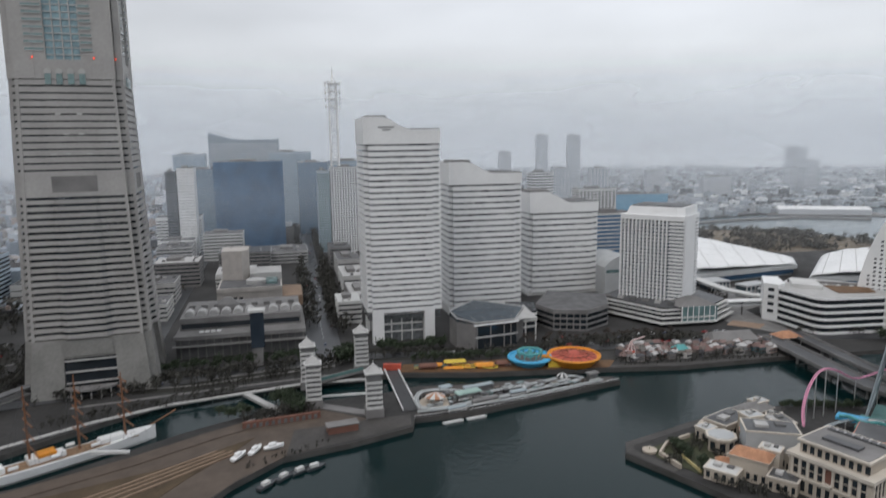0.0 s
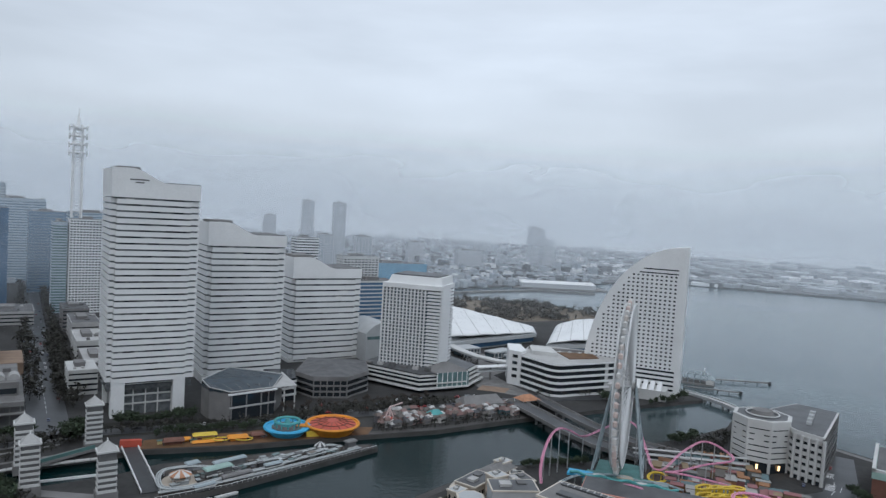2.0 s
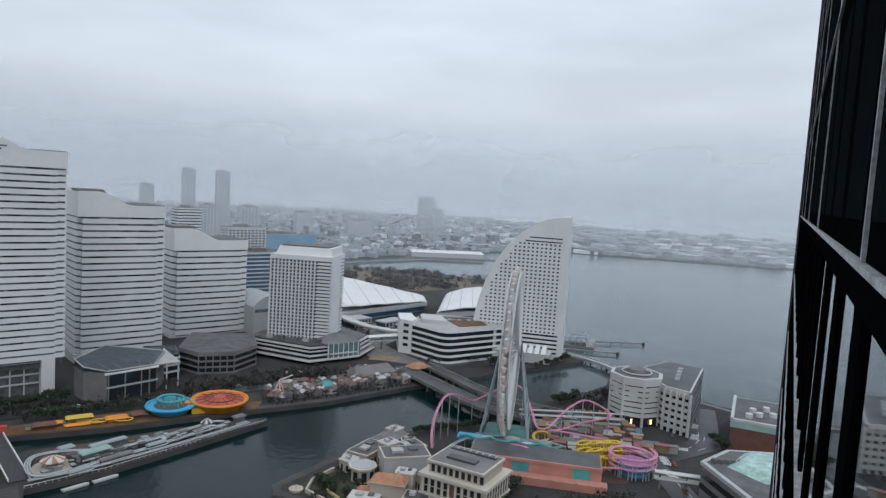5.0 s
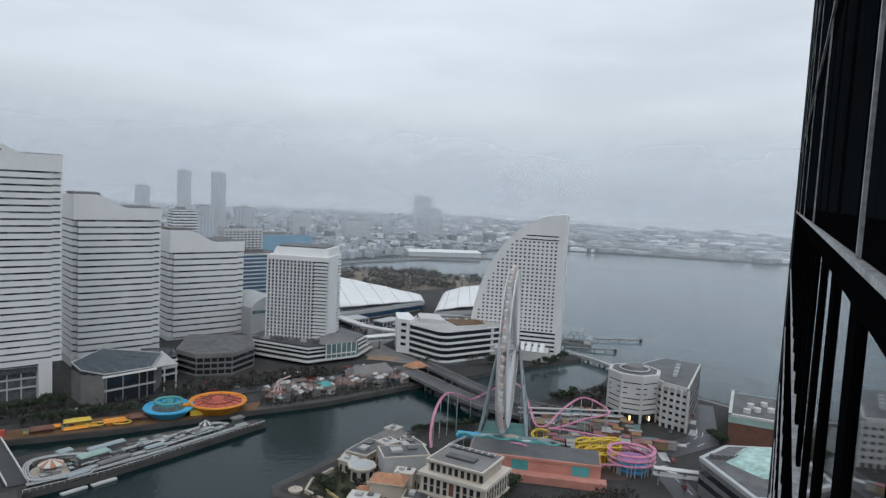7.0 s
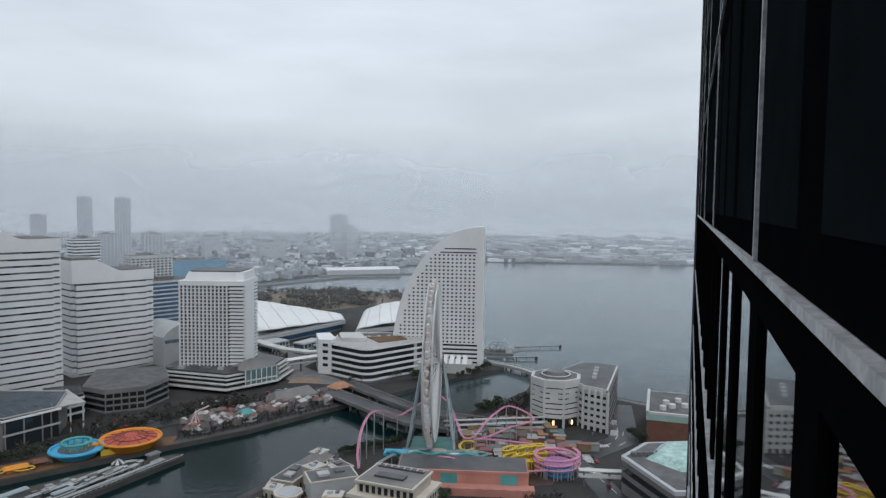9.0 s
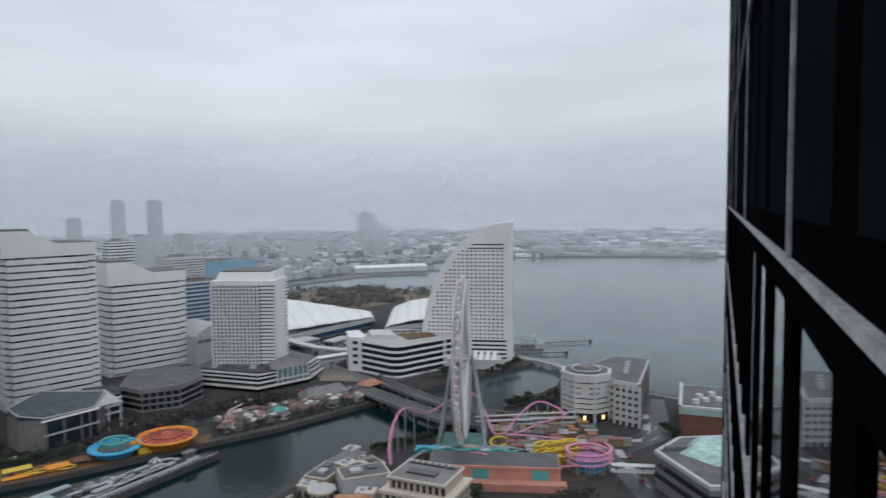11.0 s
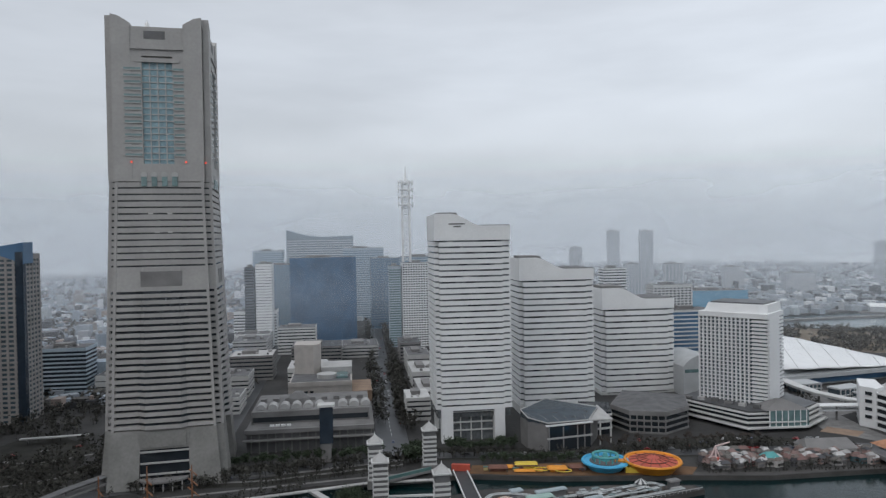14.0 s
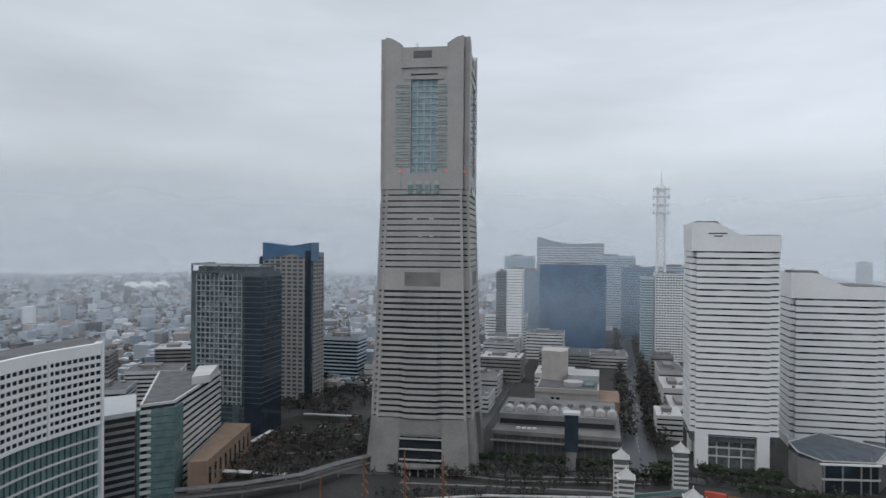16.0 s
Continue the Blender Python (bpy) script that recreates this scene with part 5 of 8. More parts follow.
part("corner_shaft", Geo().box(-5, 1.0, -0.8, 5, 0, 146), GLASSD, DT, "dark glass corner shaft")
part("corner_shaft", Geo().box(-56, -48, 4, 30, 0, 140), GLASSD, DT, "dark glass corner shaft")
DT1 = [o for o in bpy.data.objects if o.name == "dark_tower"][0]
part("corner_shaft", Geo().box(-14, 0.6, -0.6, 34.5, 0, 126), GLASSD, DT1, "dark glass corner shaft")
rl = random.Random(4)
ledge = Geo().box(-57, -17, -1.1, 0.2, 0, 0.75).mesh("floor_ledge", TEALF)
edge_ = Geo().box(-14.2, 0.9, -0.9, 34.8, 0, 0.5).mesh("corner_ledge", TEALG)
pane_ = Geo().box(0, 3.4, -0.35, 0.6, 0, 2.0).mesh("lit_pane", PALEBG)
for k in range(6, 30):
    part("floor_ledge", ledge, TEALF, DT1, at=(0, 0, k * 4.2 + 0.6))
    part("corner_ledge", edge_, TEALG, DT1, at=(0, 0, k * 4.2 + 0.6))
    for j in range(rl.randint(1, 4)):
        part("pale_pane", pane_, PALEBG, DT1, at=(-56 + 3.8 * rl.randint(0, 9), 0, k * 4.2 + 1.6))
mull_ = Geo().box(0, 0.55, -1.15, 0.2, 24, 128).mesh("mullion", TEALF)
for k in range(11):
    part("mullion", mull_, TEALF, DT1, at=(-57 + 4.0 * k, 0, 0))
for x in (-62, -50, -38, -26, -14, -1):
    part("crown_post", Geo().box(x, x + 1.2, -0.4, 0.6, 129, 136), DGREY, DT1)
part("crown_rail", Geo().box(-62, 0.3, -0.5, 0.7, 135, 136.4), PALEL, DT1, "pale open crown rail")
part("crown_rail", Geo().box(-0.7, 0.3, 0.7, 34, 135, 136.4), DGREY, DT1)
part("crown_rail", Geo().box(-62, -61, 0.7, 34, 135, 136.4), DGREY, DT1)
part("crown_core", Geo().box(-58, -4, 4, 30, 129, 134), TEALG, DT1)


def curved_hotel():
    arc = []
    for i in range(13):
        u = i / 12
        arc.append((-262 - 70 * u - 16 * math.sin(math.pi * u), 100 + 126 * u))
    back = [(x - 26, y + 8) for x, y in arc]
    poly = arc + back[::-1]
    t = thing("curved_office_block", (0, 0, GZ), 0, "white curved office block with window bands above green glass", "office building")
    part("glazing", Geo().prism(poly, 0, 98), GLASSG, t, "green-tinted glass wall")
    part("upper_glazing", Geo().prism([(x * 0.999 + 0.7, y) for x, y in arc] + back[::-1], 58, 94), GLASS, t)
    out = [(x + 1.6, y - 0.3) for x, y in arc] + back[::-1]
    me = Geo().prism(out, 0, 1.9).mesh("floor_band", WHITE)
    for k in range(9):
        part("floor_band", me, WHITE, t, at=(0, 0, 58 + 4.0 * k))
    low = Geo().prism([(x + 0.9, y - 0.2) for x, y in arc] + back[::-1], 0, 1.0).mesh("transom", WHITE2)
    for k in range(8):
        part("transom", low, WHITE2, t, at=(0, 0, 6 + 6.4 * k))
    part("parapet", Geo().prism(out, 94, 100), WHITE, t)
    part("roof", Geo().prism([(x - 1.5, y) for x, y in arc] + [(x + 1, y - 0.5) for x, y in back[::-1]], 99.2, 100.2), ROOF, t)
    part("end_pier", Geo().rbox(arc[-1][0] - 0.5, arc[-1][1] + 0.3, 0, 100.5, 4.0, 2.4, 0.5), WHITE, t)
    for i in (3, 9):
        part("pier", Geo().rbox(arc[i][0] + 1.2, arc[i][1], 58, 96, 1.4, 1.6, 0.5), WHITE, t)
    for i in range(36):
        j, f = i // 3, (i % 3) / 3
        x, y = arc[j][0] + (arc[j + 1][0] - arc[j][0]) * f, arc[j][1] + (arc[j + 1][1] - arc[j][1]) * f
        part("window_pier", Geo().rbox(x + 0.9, y, 58, 95, 0.7, 0.9, 0.5), WHITE, t)
        part("glass_mullion", Geo().rbox(x + 0.45, y, 0, 58, 0.5, 0.45, 0.5), GLASST, t)


curved_hotel()


def corner_office():
    t = thing("corner_office", (0, 0, GZ), 0, "white banded office with a glass corner and tan base", "office building")
    poly = [(-352, 266), (-345, 284), (-395, 366), (-432, 342)]
    part("glazing", Geo().prism(poly, 0, 56), GLASS, t)
    me = Geo().prism(grown(poly, 0.5), 0, 2.2).mesh("floor_band", WHITE2)
    for k in range(13):
        part("floor_band", me, WHITE2, t, at=(0, 0, 4.3 * k))
    part("glass_corner", Geo().prism([(-354, 264.5), (-342, 282), (-349, 294), (-362, 270)], 0, 54), GLASSG, t, "green-blue glass corner")
    for k in range(12):
        part("transom", Geo().prism([(-354, 264.2), (-341.7, 282), (-349, 294.3), (-362, 270)], 4.3 * k + 2, 4.3 * k + 2.3), DSTEEL, t)
    part("parapet", Geo().prism(grown(poly, 0.5), 55.9, 57.5), WHITE2, t)
    part("roof_terrace", Geo().prism(grown(poly, -1), 57.5, 57.9), ROOF, t)
    part("plant_room", Geo().prism([(-372, 320), (-368, 332), (-393, 362), (-402, 352)], 57.9, 63), WHITE2, t)
    part("tan_base", Geo().prism([(-338, 288), (-330, 296), (-372, 374), (-390, 366)], 0, 20), TAN, t, "tan brick base wing")
    for k in range(9):
        part("base_window", Geo().rbox(-332.5 - k * 4.6, 300 + k * 8.5, 5, 15, 1.0, 3.2, radians(28)), GLASS, t)
    g = thing("grey_office", (0, 0, GZ), 0, "grey mid-rise office with pale roof", "office building")
    poly = [(-358, 240), (-352, 262), (-392, 292), (-402, 268)]
    part("glazing", Geo().prism(poly, 0, 52), GLASS, g)
    me = Geo().prism(grown(poly, 0.4), 0, 1.8).mesh("floor_band", CONC)
    for k in range(12):
        part("floor_band", me, CONC, g, at=(0, 0, 4.3 * k))
    part("roof", Geo().prism(grown(poly, 0.6), 52, 54.5), HAZEW, g)


corner_office()
for i, (x, y, w, d, h) in enumerate(((-520, 330, 40, 40, 34), (-470, 300, 30, 40, 28), (-580, 420, 50, 40, 30), (-560, 330, 36, 40, 44), (-640, 500, 40, 40, 36), (-600, 560, 40, 30, 24), (-540, 500, 40, 40, 18), (-660, 400, 50, 40, 40))):
    block("mid_block", (x, y), GRID + 25, w, d, h, (HAZEW, CONC, WHITE2)[i % 3], GLASS, ("pale flat-roofed city block", "grey flat-roofed city block", "white flat-roofed city block")[i % 3], 4, 0, 0.55, group="city blocks")

# railway viaduct and footbridge deck
single("viaduct", Geo().prism(strip([(-520, 520), (-585, 640), (-664, 813), (-805, 1165), (-1000, 1600)], 15), 7, 10.5), HAZEW, "pale concrete railway viaduct", "viaduct")
for i in range(14):
    u = i / 13
    single("viaduct_pier", Geo().rbox(-585 - 220 * u, 640 + 525 * u, GZ, 7, 3, 8, 0.4), CONC, "grey concrete viaduct pier", "pier", "viaduct piers")
w_ = thing("elevated_walkway", (0, 0, GZ), 0, "curved elevated walkway with dark roof", "walkway")
pts_ = [(-330, 272), (-305, 300), (-286, 330), (-280, 360), (-272, 384)]
part("deck", Geo().prism(strip(pts_, 7), 5, 6), CONC, w_)
part("roof", Geo().prism(strip(pts_, 6.4), 9.2, 9.7), ROOF, w_)
for p in pts_:
    part("post", Geo().cyl(p[0], p[1], 0, 9.2, 0.5, n=8), CONC, w_)
cn = thing("canopy", (0, 0, GZ), 0, "white straight canopy over the tower entrance path", "canopy")
part("roof", Geo().prism(strip([(-377, 380), (-387, 412)], 3.2), 4, 4.5), WHITE2, cn)
for x, y in ((-378, 383), (-382, 396), (-386, 409)):
    part("post", Geo().cyl(x, y, 0, 4, 0.25, n=6), CONC, cn)
br_ = thing("footbridge", (0, 0, GZ), 0, "pale low footbridge across the road", "footbridge")
part("deck", Geo().prism(strip([(-400, 466), (-355, 483)], 4), 4, 4.8), STONE2, br_)
for x, y in ((-395, 468), (-362, 480)):
    part("pier", Geo().cyl(x, y, 0, 4, 0.5, n=8), CONC, br_)
for x, y, an in ((-365, 350, 70), (-372, 372, 70), (-360, 390, 75), (-380, 398, 72), (-352, 338, 30), (-384, 440, 70), (-368, 452, 65), (-350, 466, 20), (-330, 472, 20), (-376, 424, 72)):
    copy_thing(CAR, pose(x, y, GZ + 0.2, 0, 0, an))
pv = thing("glass_pavilion", (0, 0, GZ), 0, "curved white-roofed plaza canopy", "canopy")
part("roof", Geo().prism(strip([(-345, 322), (-325, 330), (-305, 338)], 5), 4, 4.5), WHITE2, pv)
for x, y in ((-345, 322), (-325, 330), (-305, 338)):
    part("post", Geo().cyl(x, y, 0, 4, 0.3, n=6), WSTEEL, pv)


# ---- buildings between the towers and the quay ----
def quay_pavilion():
    t = thing("quay_pavilion", (0, 0, GZ), 0, "grey angular glass-roofed pavilion beside white tower", "pavilion")
    poly = [(-18, 494), (-4, 488), (25, 501.5), (33, 530), (-6, 542), (-24, 510)]
    part("wall", Geo().prism(poly, 0, 20, poly), CONC, t)
    part("roof", Geo().add([(-18, 494, 22.5), (-4, 488, 20.4), (25, 501.5, 20.0), (33, 530, 22.5), (-6, 542, 25), (-24, 510, 24),
                            (-18, 494, 19.5), (-4, 488, 19.2), (25, 501.5, 19.2), (33, 530, 19.5), (-6, 542, 19.5), (-24, 510, 19.5)],
                           [(0, 1, 2, 3, 4, 5), (0, 6, 7, 1), (1, 7, 8, 2), (2, 8, 9, 3), (3, 9, 10, 4), (4, 10, 11, 5), (5, 11, 6, 0)]), ROOFG, t, "sloping slate-blue glass roof")
    part("roof_rim", Geo().tube([(-18, 494, 22.6), (-4, 488, 20.5), (25, 501.5, 20.1), (33, 530, 22.6), (-6, 542, 25.1), (-24, 510, 24.1)], 0.5, 5, True), STONE2, t)
    for k in range(5):
        u = (k + 0.5) / 5
        part("roof_seam", Geo().tube([(-4 + 30 * u, 488 + 14 * u, 20.6 - 0.4 * u), (-24 + 50 * u, 516 + 20 * u, 24.3 - 1.6 * u)], 0.14, 4), CONC, t)
    part("front_glazing", Geo().prism([(-3.6, 487.2), (26.2, 501.2), (25.8, 502.4), (-4, 488.6)], 1, 18), GLASS, t)
    for k in (0, 2, 4, 5):
        part("front_beam", Geo().prism([(-3.4 + k * 5, 486.9 + k * 2.34), (-2.6 + k * 5, 487.3 + k * 2.34), (-2.8 + k * 5, 488 + k * 2.34), (-3.6 + k * 5, 487.6 + k * 2.34)], 0, 18), CONC, t)
    part("front_eave", Geo().prism([(-5, 486), (28, 501), (27.5, 503), (-5.5, 488)], 18.2, 19.2), WHITE, t)
    part("front_eave", Geo().prism([(-4, 486.4), (27.5, 501.4), (27, 502.6), (-4.4, 487.8)], 9, 10.2), STONE2, t)
    part("wing_roof", Geo().add([(25, 503, 19.6), (43, 515, 17.8), (33, 540, 22.2), (25, 503, 18.8), (43, 515, 17.0), (33, 540, 21.4)], [(0, 1, 2), (5, 4, 3), (0, 3, 4, 1), (1, 4, 5, 2), (2, 5, 3, 0)]), STONE2, t, "pale triangular wing roof")
    for x, y, h in ((41.5, 515.5, 17.1), (33.5, 509.5, 18.0)):
        part("column", Geo().box(x - 0.5, x + 0.5, y - 0.5, y + 0.5, 0, h), WHITE2, t)
    part("link_hall", Geo().prism([(27, 532), (44, 540), (44, 570), (20, 570)], 0, 17), GLASS, t)
    for z in (4, 9, 14):
        part("link_band", Geo().prism([(25.5, 529.3), (44.5, 539.3), (44.5, 570), (20, 570)], z, z + 1.4), WHITE2, t)
    o = banded("drum_hall", (0, 0, GZ), 0, [(46, 562), (58, 543), (84, 541), (104, 562), (108, 600), (60, 612)], 16, 4.6, 1.3, CONC, GLASS, "grey polygonal hall with colonnaded windows", proud=1.0, roofmat=ROOF)
    part("roof_ridge", Geo().prism([(48, 564), (60, 545), (83, 543), (102, 563), (104, 598), (62, 608)], 17.3, 20, [(66, 575), (70, 570), (80, 570), (88, 576), (88, 588), (70, 590)]), ROOF, o)
    for k in range(6):
        u = k / 5
        part("column", Geo().box(58 + 26 * u - 0.4, 58 + 26 * u + 0.4, 542.0 - 2 * u, 542.8 - 2 * u, 0, 15), CONC, o)


ROOFG = mat("grey_green_glass_roof", (0.05, 0.066, 0.08), 0.25, var=0.2)
quay_pavilion()


def arch_hall():
    t = thing("vaulted_hall", (118, 668, GZ), GRID, "pale vaulted concert hall roof", "hall")
    n = 14
    ring = [(22 - 22 * math.cos(math.pi * k / n * 0.62 + 0.5), 18 + 20 * math.sin(math.pi * k / n * 0.62 + 0.5)) for k in range(n + 1)]
    g = Geo()
    m = n + 1
    g.add([(x, y, z) for y in (0, 50) for x, z in ring] + [(x, y, 0) for y in (0, 50) for x, z in ring],
          [f for k in range(n) for f in ((k + 2 * m, k + 2 * m + 1, k + 1, k), (k, k + 1, k + m + 1, k + m), (k + m, k + m + 1, k + 3 * m + 1, k + 3 * m))] + [(0, m, 3 * m, 2 * m), (n, 3 * m - 1, 4 * m - 1, 2 * m - 1)])
    part("shell", g, HAZEW, t, smooth=False)
    part("window_band", Geo().box(4, 36, -0.3, 0.2, 22, 25), GLASSG, t)


arch_hall()


def shell_roof(name, quad, z0, bulge, label, lip, sweep):
    """A swept roof shell over four plan corners."""
    t = thing(name, (0, 0, GZ), 0, label, "exhibition hall")
    n, A, B, C, D = 16, *[Vector(q) for q in quad]
    g = Geo()
    for dz in (0, -1.2):
        for i in range(n + 1):
            for j in range(n + 1):
                u, v = i / n, j / n
                p = (A * (1 - u) + B * u) * (1 - v) + (D * (1 - u) + C * u) * v
                z = z0 + bulge * (((1 - u) ** 0.9 if sweep else math.sin(math.pi * min(1, u * 0.75)) ** 0.7) * (0.45 + 0.55 * v)) + 0.35 * math.sin(u * 22) + dz
                g.v.append((p.x, p.y, z))
    m, o = n + 1, (n + 1) ** 2
    for i in range(n):
        for j in range(n):
            g.f.append((i * m + j, (i + 1) * m + j, (i + 1) * m + j + 1, i * m + j + 1))
            g.f.append((o + i * m + j + 1, o + (i + 1) * m + j + 1, o + (i + 1) * m + j, o + i * m + j))
    for i in range(n):
        g.f += [(i * m, o + i * m, o + (i + 1) * m, (i + 1) * m), (i * m + n, (i + 1) * m + n, o + (i + 1) * m + n, o + i * m + n), (i, i + 1, o + i + 1, o + i), (n * m + i, o + n * m + i, o + n * m + i + 1, n * m + i + 1)]
    part("roof_shell", g, WHITE, t, "white swept roof shell", smooth=True)
    for i in range(2, n, 3):
        part("roof_seam", Geo().tube([(g.v[i * m + j][0], g.v[i * m + j][1], g.v[i * m + j][2] + 0.1) for j in range(n + 1)], 0.3, 4), STONE2, t)
    part("wall", Geo().prism(grown([tuple(q) for q in quad], -3), 0, z0 - 1), HAZEW, t)
    part("front_glazing", Geo().prism(grown([tuple(q) for q in quad], -1.5), 2, z0 - 3), GLASSB, t)
    part("front_band", Geo().prism(grown([tuple(q) for q in quad], lip), z0 - 5.5, z0 - 1.6), HAZEW, t)


shell_roof("exhibition_hall", [(222, 712), (346, 770), (360, 810), (262, 935)], 13, 13, "white swept-roof exhibition hall", 2, True)
shell_roof("exhibition_hall", [(330, 700), (420, 700), (466, 805), (395, 815)], 13, 11, "white vaulted convention hall", 1, False)
cw = thing("curved_walkway", (0, 0, GZ), 0, "white curved elevated walkway on piers", "walkway")
pts_ = [(205, 745), (219, 715), (224, 680), (232, 652), (246, 632), (268, 618), (300, 612)]
part("deck", Geo().prism(strip(pts_, 9), 7.5, 8.6), HAZEW, cw)
part("rail", Geo().prism(strip(pts_, 9.6), 8.6, 9.8), WHITE2, cw)
for p in pts_:
    part("pier", Geo().cyl(p[0], p[1], 0, 7.5, 1.0, n=8), CONC, cw)
for k, (x, y, w, d, h, an, lb) in enumerate(((292, 668, 54, 16, 8, 24, "pale stepped concrete deck before the halls"), (262, 672, 30, 14, 11, 30, "pale concrete link building"), (318, 650, 40, 12, 5, 22, "low pale terrace deck"), (236, 700, 22, 20, 9, 20, "pale low entrance block"))):
    dk = thing("deck_building", (x, y, GZ), an, lb, "building", "concourse decks")
    part("glazing", Geo().box(-w / 2 + 0.6, w / 2 - 0.6, -d / 2 + 0.6, d / 2 - 0.6, 0, h - 1), GLASST, dk)
    part("roof_slab", Geo().box(-w / 2, w / 2, -d / 2, d / 2, h - 1, h + 0.4), HAZEW, dk)
    part("floor_slab", Geo().box(-w / 2 - 0.5, w / 2 + 0.5, -d / 2 - 0.5, d / 2, h * 0.45, h * 0.45 + 0.8), HAZEW, dk)
    for q in range(6):
        part("column", Geo().box(-w / 2 + q * (w - 1) / 5, -w / 2 + q * (w - 1) / 5 + 1, -d / 2, -d / 2 + 0.8, 0, h - 1), STONE2, dk)
fb = thing("footbridge", (0, 0, GZ), 0, "white straight footbridge over the road", "footbridge")
part("deck", Geo().prism(strip([(188, 590), (262, 600)], 8), 8, 9.2), HAZEW, fb)
part("roof", Geo().prism(strip([(188, 590), (262, 600)], 9), 12, 12.6), WHITE, fb)
for x in (195, 225, 255):
    part("pier", Geo().cyl(x, 590 + (x - 188) * 0.135, 0, 12, 0.8, n=8), CONC, fb)


# ---- four striped pylons and the lock bridge ----
def pylon(x, y, h):
    t = thing("pylon", (x, y, GZ), GRID, "white and grey striped gate pylon with peaked roof", "pylon", "striped pylons")
    part("shaft", Geo().box(-4, 4, -3.2, 3.2, 0, h), DARKC, t)
    me = Geo().box(-4.4, 4.4, -3.6, 3.6, 0, 1.35).mesh("stone_band", WHITE2)
    for k in range(int((h - 5) / 2.9)):
        part("stone_band", me, WHITE2, t, at=(0, 0, 5 + 2.9 * k))
    part("plinth", Geo().box(-5, 5, -4.2, 4.2, 0, 5), CONC, t)
    part("cornice", Geo().box(-5, 5, -4.2, 4.2, h, h + 0.9), WHITE2, t)
    part("roof", Geo().prism([(-4.4, -3.6), (4.4, -3.6), (4.4, 3.6), (-4.4, 3.6)], h + 0.9, h + 5, [(-0.6, -0.4), (0.6, -0.4), (0.6, 0.4), (-0.6, 0.4)]), STONE2, t)
    part("finial", Geo().cyl(0, 0, h + 5, h + 7, 0.3, 0.08, 6), WSTEEL, t)


for x, y, h in ((-108, 409, 27), (-80, 441, 27), (-97, 378, 26), (-60, 366, 25)):
    pylon(x, y, h)
lb = thing("lift_bridge", (0, 0, GZ), 0, "green and grey bridge deck between pylons", "bridge")
part("deck", Geo().prism(strip([(-108, 411), (-80, 437)], 7), 1.5, 3.0), CONC, lb)
part("deck", Geo().prism(strip([(-97, 380), (-62, 368)], 7), -1.5, 0.4), CONC, lb)
part("truss", Geo().prism(strip([(-106, 409), (-78, 435)], 0.5), 3.0, 5.0), TEALD, lb)
part("railing", Geo().prism(strip([(-98, 392), (-70, 398)], 0.6), 0.2, 1.5), WSTEEL, lb)
vb = thing("pier_bridge", (0, 0, GZ), 0, "dark footbridge with white railings to the pier", "footbridge")
part("deck", Geo().prism(strip([(-60, 441), (-40, 372)], 9), -0.6, 0.5), ASPH, vb)
for s in (-4.6, 4.6):
    part("railing", Geo().prism(strip([(-60 + s, 441), (-40 + s, 372)], 0.5), 0.5, 1.7), WSTEEL, vb)
part("gateway", Geo().box(-66, -54, 443, 446, 0, 4), RED, vb, "red gateway")


